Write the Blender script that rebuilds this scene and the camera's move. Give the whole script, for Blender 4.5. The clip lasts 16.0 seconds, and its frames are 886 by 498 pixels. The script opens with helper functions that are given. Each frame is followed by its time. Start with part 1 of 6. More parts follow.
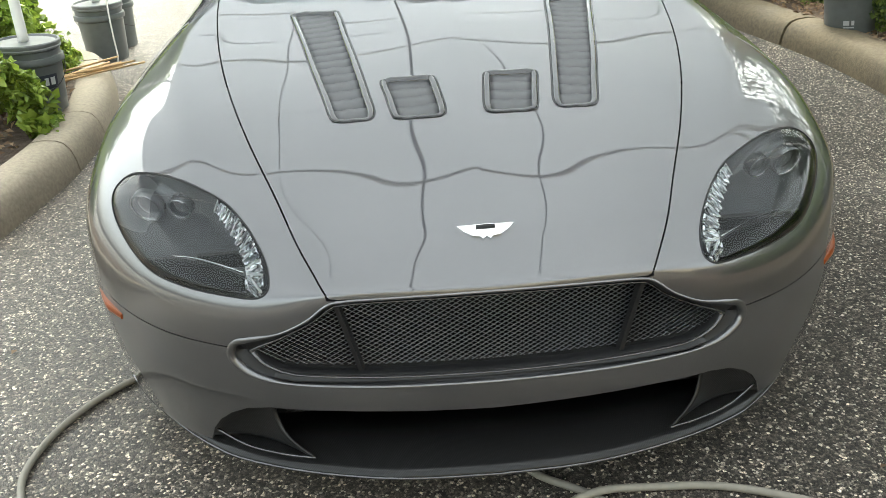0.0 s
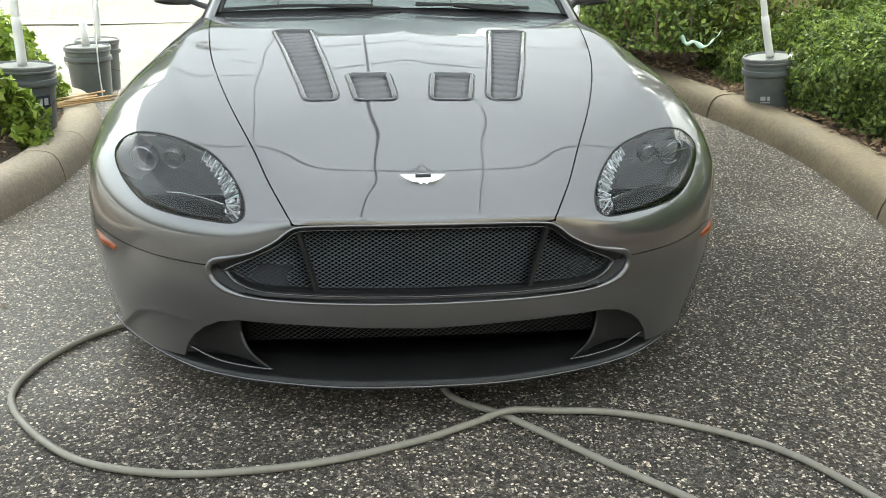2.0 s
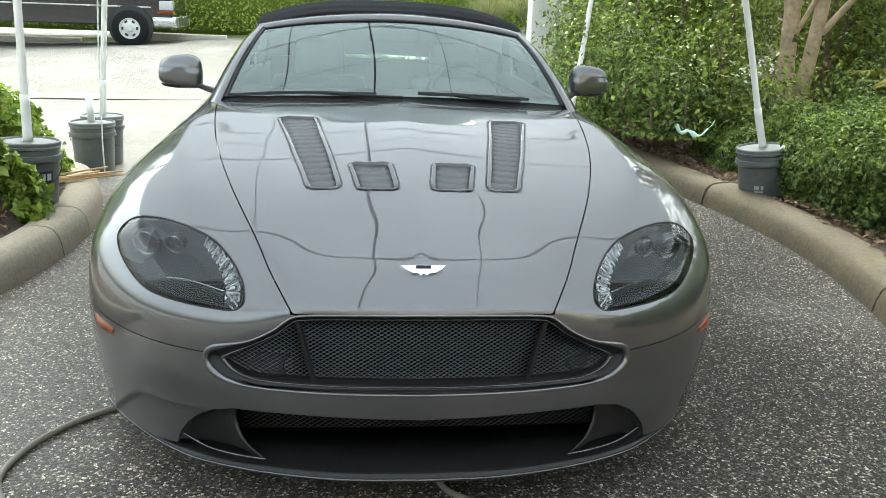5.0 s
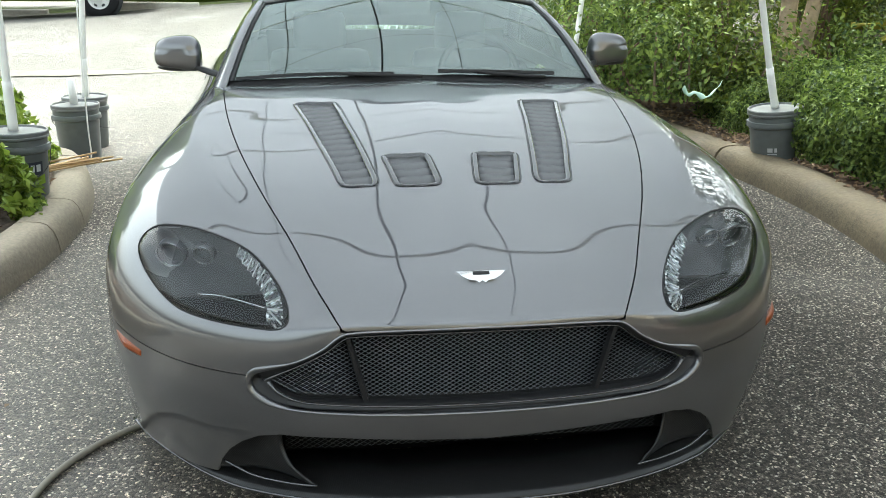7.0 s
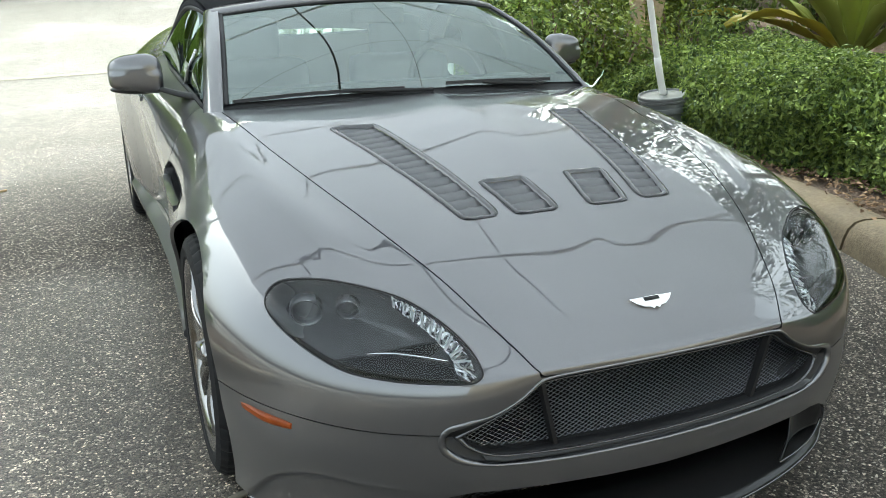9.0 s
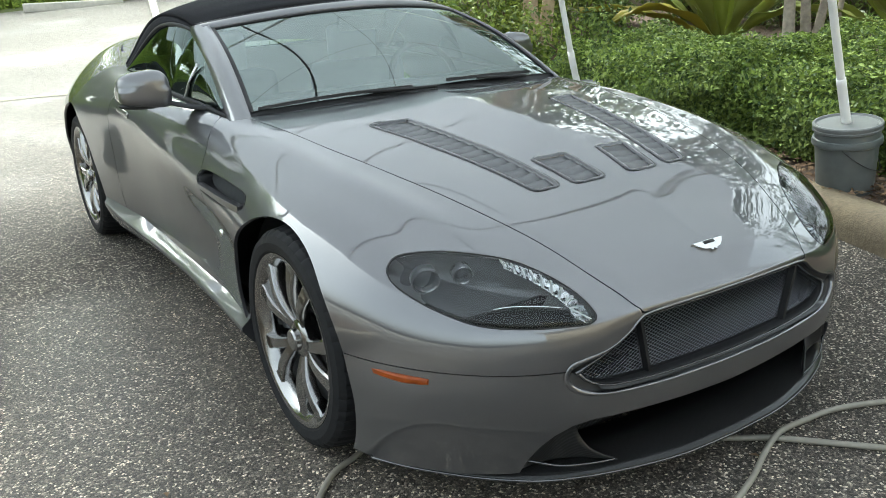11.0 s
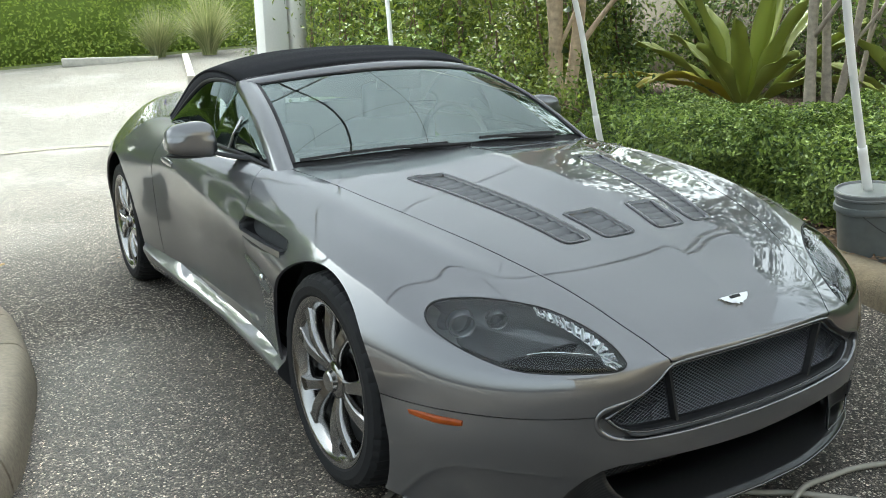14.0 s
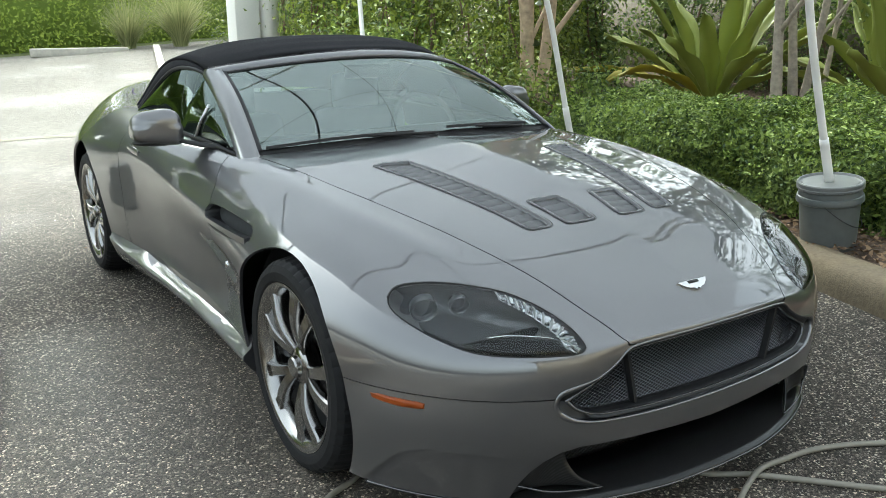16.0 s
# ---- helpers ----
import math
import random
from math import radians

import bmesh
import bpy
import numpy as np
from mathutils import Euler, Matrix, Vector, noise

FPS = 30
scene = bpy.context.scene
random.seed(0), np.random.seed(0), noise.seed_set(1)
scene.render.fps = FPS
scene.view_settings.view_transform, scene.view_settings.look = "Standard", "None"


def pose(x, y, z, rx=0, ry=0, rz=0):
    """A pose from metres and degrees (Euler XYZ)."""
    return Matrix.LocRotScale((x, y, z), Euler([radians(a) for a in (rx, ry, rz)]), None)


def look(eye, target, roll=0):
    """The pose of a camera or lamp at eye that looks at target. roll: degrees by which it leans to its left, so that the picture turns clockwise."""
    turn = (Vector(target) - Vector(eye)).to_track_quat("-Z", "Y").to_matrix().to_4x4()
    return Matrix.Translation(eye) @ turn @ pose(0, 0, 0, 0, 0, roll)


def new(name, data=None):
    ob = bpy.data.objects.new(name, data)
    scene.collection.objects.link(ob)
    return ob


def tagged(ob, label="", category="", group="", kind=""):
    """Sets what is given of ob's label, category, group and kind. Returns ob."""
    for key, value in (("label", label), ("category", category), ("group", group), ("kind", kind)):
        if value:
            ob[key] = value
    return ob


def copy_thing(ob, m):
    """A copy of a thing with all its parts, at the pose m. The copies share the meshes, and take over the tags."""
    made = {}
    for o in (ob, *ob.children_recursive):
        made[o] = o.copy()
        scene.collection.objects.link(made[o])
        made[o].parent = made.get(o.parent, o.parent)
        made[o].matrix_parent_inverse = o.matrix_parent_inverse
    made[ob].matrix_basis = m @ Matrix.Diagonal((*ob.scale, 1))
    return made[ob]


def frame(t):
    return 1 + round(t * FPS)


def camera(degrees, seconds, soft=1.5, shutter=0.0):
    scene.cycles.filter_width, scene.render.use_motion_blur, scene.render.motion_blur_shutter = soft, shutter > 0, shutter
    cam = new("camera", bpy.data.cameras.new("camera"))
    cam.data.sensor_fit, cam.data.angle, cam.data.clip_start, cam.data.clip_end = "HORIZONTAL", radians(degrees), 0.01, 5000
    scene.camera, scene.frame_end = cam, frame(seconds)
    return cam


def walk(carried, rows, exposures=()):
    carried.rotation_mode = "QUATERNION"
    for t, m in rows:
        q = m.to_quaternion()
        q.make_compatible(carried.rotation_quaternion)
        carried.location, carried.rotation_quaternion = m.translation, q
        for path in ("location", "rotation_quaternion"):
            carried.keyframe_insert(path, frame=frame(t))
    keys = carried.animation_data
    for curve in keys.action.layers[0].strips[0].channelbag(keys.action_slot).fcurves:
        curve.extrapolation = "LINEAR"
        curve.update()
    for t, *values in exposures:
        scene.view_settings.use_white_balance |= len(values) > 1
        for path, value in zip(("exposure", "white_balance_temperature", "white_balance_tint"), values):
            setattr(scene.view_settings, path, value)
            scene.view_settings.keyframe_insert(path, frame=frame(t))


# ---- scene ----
cam = camera(55.3, 16.0, soft=0.65)
PATH = [
    (0, (-0.161, -1.429, 1.349), (-0.071, 0.348, 0.436), -3.0),
    (0.5, (-0.147, -1.634, 1.316), (-0.025, 0.159, 0.438), -2.2),
    (1, (-0.113, -1.764, 1.261), (0.036, 0.059, 0.452), 0.8),
    (1.5, (-0.147, -1.886, 1.232), (0.024, -0.053, 0.451), 0.5),
    (2, (-0.157, -1.927, 1.2), (0.038, -0.07, 0.484), 0.9),
    (2.5, (-0.156, -1.916, 1.197), (0.059, -0.051, 0.508), 1.7),
    (3, (-0.166, -1.903, 1.214), (0.069, -0.032, 0.548), 2.5),
    (3.5, (-0.167, -1.911, 1.226), (0.073, -0.015, 0.636), 2.5),
    (4, (-0.163, -1.924, 1.235), (0.063, -0.015, 0.684), 2.3),
    (4.2, (-0.163, -1.926, 1.237), (0.042, -0.013, 0.688), 2.3),
    (6.5, (-0.249, -1.807, 1.256), (-0.01, 0.101, 0.709), 1.4),
    (7, (-0.328, -1.703, 1.283), (-0.071, 0.176, 0.647), 0.5),
    (7.5, (-0.525, -1.639, 1.29), (-0.122, 0.218, 0.666), -0.4),
    (8, (-0.736, -1.566, 1.286), (-0.133, 0.233, 0.654), 0.1),
    (8.5, (-0.917, -1.431, 1.33), (-0.277, 0.343, 0.665), -0.7),
    (9, (-1.102, -1.371, 1.358), (-0.375, 0.369, 0.693), -0.0),
    (9.2, (-1.201, -1.375, 1.353), (-0.418, 0.343, 0.693), 0.4),
    (11.5, (-1.77, -1.344, 1.367), (-0.72, 0.233, 0.726), -2.5),
    (12, (-1.785, -1.364, 1.371), (-0.71, 0.206, 0.755), -2.4),
    (12.5, (-1.799, -1.394, 1.365), (-0.759, 0.205, 0.764), -2.1),
    (13, (-1.815, -1.408, 1.36), (-0.8, 0.208, 0.763), -0.7),
    (13.5, (-1.83, -1.41, 1.362), (-0.798, 0.213, 0.811), -0.5),
    (14, (-1.827, -1.406, 1.359), (-0.821, 0.244, 0.845), -0.9),
    (14.5, (-1.817, -1.407, 1.35), (-0.811, 0.243, 0.837), -0.9),
    (15, (-1.81, -1.424, 1.335), (-0.785, 0.215, 0.819), -0.8),
    (15.5, (-1.813, -1.436, 1.335), (-0.773, 0.189, 0.808), -0.6),
    (16, (-1.814, -1.446, 1.34), (-0.76, 0.17, 0.813), -0.4),
]
walk(cam, [(t, look(eye, target, roll)) for t, eye, target, roll in PATH], [(0, 2.60, 6700, -1), (2.0, 2.55, 6600, -1), (3.5, 2.43, 6250, -2), (7, 2.35, 6250, -2), (9, 2.32, 6250, -2), (11.5, 2.27, 6200, -2), (16, 2.15, 6200, -2)])

# ---- light ----
SUN_ELEV, SUN_AZ = 52.0, 8.0
world = bpy.data.worlds.new("sky")
scene.world = world
world.use_nodes = True
wn = world.node_tree
sky = wn.nodes.new("ShaderNodeTexSky")
sky.sky_type, sky.sun_disc = "NISHITA", False
sky.sun_elevation, sky.sun_rotation = radians(SUN_ELEV), radians(SUN_AZ)
sky.air_density, sky.dust_density, sky.ozone_density = 1.0, 6.5, 1.0
haze = wn.nodes.new("ShaderNodeHueSaturation")
haze.inputs["Saturation"].default_value = 0.3
wn.links.new(sky.outputs[0], haze.inputs["Color"])
wn.links.new(haze.outputs[0], wn.nodes["Background"].inputs[0])
wn.nodes["Background"].inputs[1].default_value = 0.15
sun = new("sun", bpy.data.lights.new("sun", "SUN"))
sun.data.energy, sun.data.angle, sun.data.color = 0.5, radians(35), (1.0, 0.97, 0.92)
az = radians(SUN_AZ)
sun.matrix_world = look((0, 0, 12), Vector((0, 0, 12)) - Vector((math.sin(az) * math.cos(radians(SUN_ELEV)), math.cos(az) * math.cos(radians(SUN_ELEV)), math.sin(radians(SUN_ELEV)))))


# ---- materials ----
def nodes_of(name):
    m = bpy.data.materials.new(name)
    m.use_nodes = True
    t = m.node_tree
    return m, t, t.nodes["Principled BSDF"]


def mat(name, color, rough=0.5, metal=0.0, scale=40.0, vary=0.15, bump=0.0, bump_scale=200.0, big=2.0, coat=0.0, spec=0.5, rvary=0.1):
    """A surface with variation at two scales, in object metres."""
    m, t, b = nodes_of(name)
    L = t.links.new
    co = t.nodes.new("ShaderNodeTexCoord")
    n1, n2 = t.nodes.new("ShaderNodeTexNoise"), t.nodes.new("ShaderNodeTexNoise")
    n1.inputs["Scale"].default_value, n1.inputs["Detail"].default_value = scale, 4
    n2.inputs["Scale"].default_value, n2.inputs["Detail"].default_value = big, 3
    for n in (n1, n2):
        L(co.outputs["Object"], n.inputs["Vector"])
    add = t.nodes.new("ShaderNodeMath")
    add.operation = "ADD"
    L(n1.outputs[0], add.inputs[0])
    L(n2.outputs[0], add.inputs[1])
    mr = t.nodes.new("ShaderNodeMapRange")
    mr.inputs[1].default_value, mr.inputs[2].default_value = 0.6, 1.4
    mr.inputs[3].default_value, mr.inputs[4].default_value = 1 - vary, 1 + vary
    L(add.outputs[0], mr.inputs[0])
    mx = t.nodes.new("ShaderNodeMix")
    mx.data_type, mx.blend_type = "RGBA", "MULTIPLY"
    mx.inputs[0].default_value = 1.0
    mx.inputs[6].default_value = (*color, 1)
    L(mr.outputs[0], mx.inputs[7])
    L(mx.outputs[2], b.inputs["Base Color"])
    rr = t.nodes.new("ShaderNodeMapRange")
    rr.inputs[1].default_value, rr.inputs[2].default_value = 0.3, 0.7
    rr.inputs[3].default_value, rr.inputs[4].default_value = max(0.0, rough - rvary), min(1, rough + rvary)
    L(n2.outputs[0], rr.inputs[0])
    L(rr.outputs[0], b.inputs["Roughness"])
    b.inputs["Metallic"].default_value = metal
    b.inputs["Coat Weight"].default_value = coat
    b.inputs["Coat Roughness"].default_value = 0.03
    b.inputs["Specular IOR Level"].default_value = spec
    if bump:
        nb, bp = t.nodes.new("ShaderNodeTexNoise"), t.nodes.new("ShaderNodeBump")
        nb.inputs["Scale"].default_value, nb.inputs["Detail"].default_value = bump_scale, 5
        bp.inputs["Strength"].default_value, bp.inputs["Distance"].default_value = 1.0, bump
        L(co.outputs["Object"], nb.inputs["Vector"])
        L(nb.outputs[0], bp.inputs["Height"])
        L(bp.outputs[0], b.inputs["Normal"])
    return m


def glassy(name, tint, ior=1.5, rough=0.0, coating=(1, 1, 1)):
    """A thin clear pane: see-through, with the gloss of glass."""
    m, t, b = nodes_of(name)
    t.nodes.remove(b)
    L = t.links.new
    tr, gl, fr, mx = (t.nodes.new("ShaderNode" + k) for k in ("BsdfTransparent", "BsdfGlossy", "Fresnel", "MixShader"))
    tr.inputs[0].default_value = (*tint, 1)
    gl.inputs["Color"].default_value = (*coating, 1)
    gl.inputs["Roughness"].default_value = rough
    fr.inputs[0].default_value = ior
    L(fr.outputs[0], mx.inputs[0])
    L(tr.outputs[0], mx.inputs[1])
    L(gl.outputs[0], mx.inputs[2])
    L(mx.outputs[0], t.nodes["Material Output"].inputs[0])
    return m


def leafy(name, dark, light, gloss=0.4):
    m, t, b = nodes_of(name)
    L = t.links.new
    g, cr = t.nodes.new("ShaderNodeNewGeometry"), t.nodes.new("ShaderNodeValToRGB")
    cr.color_ramp.elements[0].color, cr.color_ramp.elements[1].color = (*dark, 1), (*light, 1)
    L(g.outputs["Random Per Island"], cr.inputs[0])
    L(cr.outputs[0], b.inputs["Base Color"])
    b.inputs["Roughness"].default_value = gloss
    tl, ad = t.nodes.new("ShaderNodeBsdfTranslucent"), t.nodes.new("ShaderNodeMixShader")
    L(cr.outputs[0], tl.inputs[0])
    ad.inputs[0].default_value = 0.3
    L(b.outputs[0], ad.inputs[1])
    L(tl.outputs[0], ad.inputs[2])
    L(ad.outputs[0], t.nodes["Material Output"].inputs[0])
    return m


def car_paint():
    """Mid grey metallic with fine flake under a clear coat."""
    m, t, b = nodes_of("grey_metallic_paint")
    L = t.links.new
    co, vo, mr = t.nodes.new("ShaderNodeTexCoord"), t.nodes.new("ShaderNodeTexVoronoi"), t.nodes.new("ShaderNodeMapRange")
    vo.inputs["Scale"].default_value = 1600
    L(co.outputs["Object"], vo.inputs["Vector"])
    sp = t.nodes.new("ShaderNodeSeparateColor")
    L(vo.outputs["Color"], sp.inputs[0])
    mr.inputs[3].default_value, mr.inputs[4].default_value = 0.9, 1.1
    L(sp.outputs[0], mr.inputs[0])
    mx = t.nodes.new("ShaderNodeMix")
    mx.data_type, mx.blend_type = "RGBA", "MULTIPLY"
    mx.inputs[0].default_value, mx.inputs[6].default_value = 1.0, (0.084, 0.084, 0.091, 1)
    L(mr.outputs[0], mx.inputs[7])
    L(mx.outputs[2], b.inputs["Base Color"])
    dirt = t.nodes.new("ShaderNodeTexNoise")
    dirt.inputs["Scale"].default_value, dirt.inputs["Detail"].default_value = 3.0, 6
    L(co.outputs["Object"], dirt.inputs["Vector"])
    rr = t.nodes.new("ShaderNodeMapRange")
    rr.inputs[1].default_value, rr.inputs[2].default_value = 0.3, 0.75
    rr.inputs[3].default_value, rr.inputs[4].default_value = 0.36, 0.42
    L(dirt.outputs[0], rr.inputs[0])
    L(rr.outputs[0], b.inputs["Roughness"])
    b.inputs["Metallic"].default_value = 0.68
    b.inputs["Coat Weight"].default_value, b.inputs["Coat Roughness"].default_value = 1.0, 0.015
    b.inputs["Coat IOR"].default_value = 2.05
    return m


def asphalt():
    """Coarse worn asphalt: pale aggregate in a dark binder, damp in places."""
    m, t, b = nodes_of("asphalt")
    L = t.links.new
    co = t.nodes.new("ShaderNodeTexCoord")

    def tex(kind, scale, detail=None):
        n = t.nodes.new("ShaderNodeTex" + kind)
        n.inputs["Scale"].default_value = scale
        if detail is not None:
            n.inputs["Detail"].default_value = detail
        L(co.outputs["Object"], n.inputs["Vector"])
        return n

    stones, cells, patch, damp, lime = tex("Voronoi", 140), tex("Voronoi", 140), tex("Noise", 1.3, 4), tex("Noise", 0.55, 5), tex("Noise", 14, 6)
    cells.feature = "DISTANCE_TO_EDGE"
    sp = t.nodes.new("ShaderNodeSeparateColor")
    L(stones.outputs["Color"], sp.inputs[0])
    ramp = t.nodes.new("ShaderNodeValToRGB")
    e = ramp.color_ramp.elements
    e[0].position, e[0].color = 0.0, (0.02, 0.0165, 0.013, 1)
    e[1].position, e[1].color = 1.0, (0.78, 0.69, 0.56, 1)
    for p, c in ((0.45, (0.075, 0.064, 0.052, 1)), (0.76, (0.14, 0.12, 0.097, 1)), (0.88, (0.25, 0.215, 0.172, 1)), (0.95, (0.54, 0.475, 0.378, 1))):
        k = ramp.color_ramp.elements.new(p)
        k.color = c
    L(sp.outputs[0], ramp.inputs[0])
    edge = t.nodes.new("ShaderNodeMapRange")
    edge.inputs[1].default_value, edge.inputs[2].default_value, edge.inputs[3].default_value = 0.02, 0.16, 0.4
    L(cells.outputs["Distance"], edge.inputs[0])

    def mult(a, bsock, blend="MULTIPLY", fac=1.0):
        n = t.nodes.new("ShaderNodeMix")
        n.data_type, n.blend_type = "RGBA", blend
        n.inputs[0].default_value = fac
        L(a, n.inputs[6])
        L(bsock, n.inputs[7])
        return n.outputs[2]

    pr = t.nodes.new("ShaderNodeMapRange")
    pr.inputs[1].default_value, pr.inputs[2].default_value, pr.inputs[3].default_value, pr.inputs[4].default_value = 0.3, 0.7, 0.85, 1.45
    L(patch.outputs[0], pr.inputs[0])
    c = mult(mult(ramp.outputs[0], edge.outputs[0]), pr.outputs[0])
    # paler towards the open car park: its brighter light put into the colour
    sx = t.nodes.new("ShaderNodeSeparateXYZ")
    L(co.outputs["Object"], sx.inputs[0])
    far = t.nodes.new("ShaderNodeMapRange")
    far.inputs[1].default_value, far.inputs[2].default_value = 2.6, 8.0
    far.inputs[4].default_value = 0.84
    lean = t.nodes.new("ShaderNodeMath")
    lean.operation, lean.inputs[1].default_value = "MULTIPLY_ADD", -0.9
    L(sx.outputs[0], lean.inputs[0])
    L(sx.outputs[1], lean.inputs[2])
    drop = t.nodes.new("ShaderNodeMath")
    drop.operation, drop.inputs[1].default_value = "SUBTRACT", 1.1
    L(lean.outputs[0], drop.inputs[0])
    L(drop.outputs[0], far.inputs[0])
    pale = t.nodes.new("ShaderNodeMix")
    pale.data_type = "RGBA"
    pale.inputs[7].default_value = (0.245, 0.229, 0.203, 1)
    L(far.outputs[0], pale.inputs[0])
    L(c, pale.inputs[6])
    grit = tex("Voronoi", 420)
    gs = t.nodes.new("ShaderNodeSeparateColor")
    L(grit.outputs["Color"], gs.inputs[0])
    gr = t.nodes.new("ShaderNodeMapRange")
    gr.inputs[3].default_value, gr.inputs[4].default_value = 0.45, 1.55
    L(gs.outputs[0], gr.inputs[0])
    # darker round zone between the car and the hedge kerb: tree shade put into the colour
    shade_at = t.nodes.new("ShaderNodeVectorMath")
    shade_at.operation = "DISTANCE"
    shade_at.inputs[1].default_value = (1.75, 1.7, 0)
    L(co.outputs["Object"], shade_at.inputs[0])
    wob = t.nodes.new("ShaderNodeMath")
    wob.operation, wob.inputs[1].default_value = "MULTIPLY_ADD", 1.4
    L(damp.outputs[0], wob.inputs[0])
    L(shade_at.outputs["Value"], wob.inputs[2])
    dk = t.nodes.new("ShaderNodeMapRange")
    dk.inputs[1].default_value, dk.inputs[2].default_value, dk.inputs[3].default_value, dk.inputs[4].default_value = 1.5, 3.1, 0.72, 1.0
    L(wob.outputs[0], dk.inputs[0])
    wear = t.nodes.new("ShaderNodeMapRange")
    wear.inputs[1].default_value, wear.inputs[2].default_value, wear.inputs[3].default_value, wear.inputs[4].default_value = 0.3, 0.7, 0.84, 1.16
    L(lime.outputs[0], wear.inputs[0])
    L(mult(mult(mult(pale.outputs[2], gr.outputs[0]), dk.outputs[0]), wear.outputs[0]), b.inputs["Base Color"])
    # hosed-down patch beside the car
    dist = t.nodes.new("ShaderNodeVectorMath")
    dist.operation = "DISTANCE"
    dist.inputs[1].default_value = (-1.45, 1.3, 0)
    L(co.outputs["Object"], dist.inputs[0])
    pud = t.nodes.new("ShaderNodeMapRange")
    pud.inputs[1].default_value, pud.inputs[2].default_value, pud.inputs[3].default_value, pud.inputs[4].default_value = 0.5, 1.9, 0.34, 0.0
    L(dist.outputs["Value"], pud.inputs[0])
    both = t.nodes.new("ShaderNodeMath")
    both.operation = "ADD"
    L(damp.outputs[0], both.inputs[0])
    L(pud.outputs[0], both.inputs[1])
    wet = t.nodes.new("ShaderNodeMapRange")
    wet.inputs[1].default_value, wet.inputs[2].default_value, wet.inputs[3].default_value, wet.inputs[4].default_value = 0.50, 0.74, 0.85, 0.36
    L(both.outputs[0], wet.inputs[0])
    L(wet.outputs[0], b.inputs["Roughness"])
    bp = t.nodes.new("ShaderNodeBump")
    bp.inputs["Distance"].default_value = 0.006
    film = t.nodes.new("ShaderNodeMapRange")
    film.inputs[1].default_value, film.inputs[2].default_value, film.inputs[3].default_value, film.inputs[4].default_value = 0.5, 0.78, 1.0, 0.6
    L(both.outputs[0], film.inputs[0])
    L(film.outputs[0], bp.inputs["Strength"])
    L(edge.outputs[0], bp.inputs["Height"])
    L(bp.outputs[0], b.inputs["Normal"])
    return m


def carbon():
    m, t, b = nodes_of("carbon_fibre")
    L = t.links.new
    co, w1, w2 = t.nodes.new("ShaderNodeTexCoord"), t.nodes.new("ShaderNodeTexWave"), t.nodes.new("ShaderNodeTexWave")
    w1.bands_direction, w2.bands_direction = "DIAGONAL", "X"
    for w in (w1, w2):
        w.inputs["Scale"].default_value = 140
        L(co.outputs["Object"], w.inputs["Vector"])
    mx = t.nodes.new("ShaderNodeMix")
    mx.data_type, mx.blend_type = "RGBA", "MULTIPLY"
    mx.inputs[0].default_value = 0.8
    L(w1.outputs[0], mx.inputs[6])
    L(w2.outputs[0], mx.inputs[7])
    cr = t.nodes.new("ShaderNodeValToRGB")
    cr.color_ramp.elements[0].color, cr.color_ramp.elements[1].color = (0.008, 0.008, 0.008, 1), (0.030, 0.030, 0.031, 1)
    L(mx.outputs[2], cr.inputs[0])
    L(cr.outputs[0], b.inputs["Base Color"])
    b.inputs["Roughness"].default_value = 0.3
    b.inputs["Specular IOR Level"].default_value = 0.15
    b.inputs["Coat Weight"].default_value, b.inputs["Coat Roughness"].default_value = 0.4, 0.04
    return m


def tarp():
    m, t, b = nodes_of("white_tarpaulin")
    t.nodes.remove(b)
    L = t.links.new
    co, n, cr = t.nodes.new("ShaderNodeTexCoord"), t.nodes.new("ShaderNodeTexNoise"), t.nodes.new("ShaderNodeValToRGB")
    n.inputs["Scale"].default_value, n.inputs["Detail"].default_value = 0.9, 5
    L(co.outputs["Object"], n.inputs["Vector"])
    cr.color_ramp.elements[0].color, cr.color_ramp.elements[1].color = (0.345, 0.364, 0.40, 1), (0.385, 0.402, 0.44, 1)
    cr.color_ramp.elements[0].position, cr.color_ramp.elements[1].position = 0.3, 0.7
    L(n.outputs[0], cr.inputs[0])
    df, tl, mx = t.nodes.new("ShaderNodeBsdfDiffuse"), t.nodes.new("ShaderNodeBsdfTranslucent"), t.nodes.new("ShaderNodeMixShader")
    mx.inputs[0].default_value = 0.72
    L(cr.outputs[0], df.inputs[0])
    L(cr.outputs[0], tl.inputs[0])
    L(df.outputs[0], mx.inputs[1])
    L(tl.outputs[0], mx.inputs[2])
    L(mx.outputs[0], t.nodes["Material Output"].inputs[0])
    return m


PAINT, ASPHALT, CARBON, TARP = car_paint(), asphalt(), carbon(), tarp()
BLACK = mat("black_plastic", (0.012, 0.012, 0.013), 0.5, spec=0.35, vary=0.2, bump=0.0002, bump_scale=700)
GLOSS_BLACK = mat("gloss_black_plastic", (0.012, 0.012, 0.013), 0.12, rvary=0.04)
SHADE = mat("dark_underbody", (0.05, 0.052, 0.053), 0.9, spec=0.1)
RUBBER = mat("tyre_rubber", (0.011, 0.011, 0.012), 0.75, spec=0.22, vary=0.25, bump=0.0004, bump_scale=400)
RIM = mat("dark_polished_alloy", (0.30, 0.295, 0.29), 0.16, 1.0, vary=0.08, rvary=0.05)
STEEL = mat("brake_steel", (0.07, 0.07, 0.072), 0.35, 1.0)
CHROME = mat("chrome", (0.78, 0.78, 0.78), 0.06, 1.0, vary=0.03, rvary=0.03)
SILVER = mat("satin_silver", (0.55, 0.55, 0.55), 0.25, 0.9, vary=0.05)
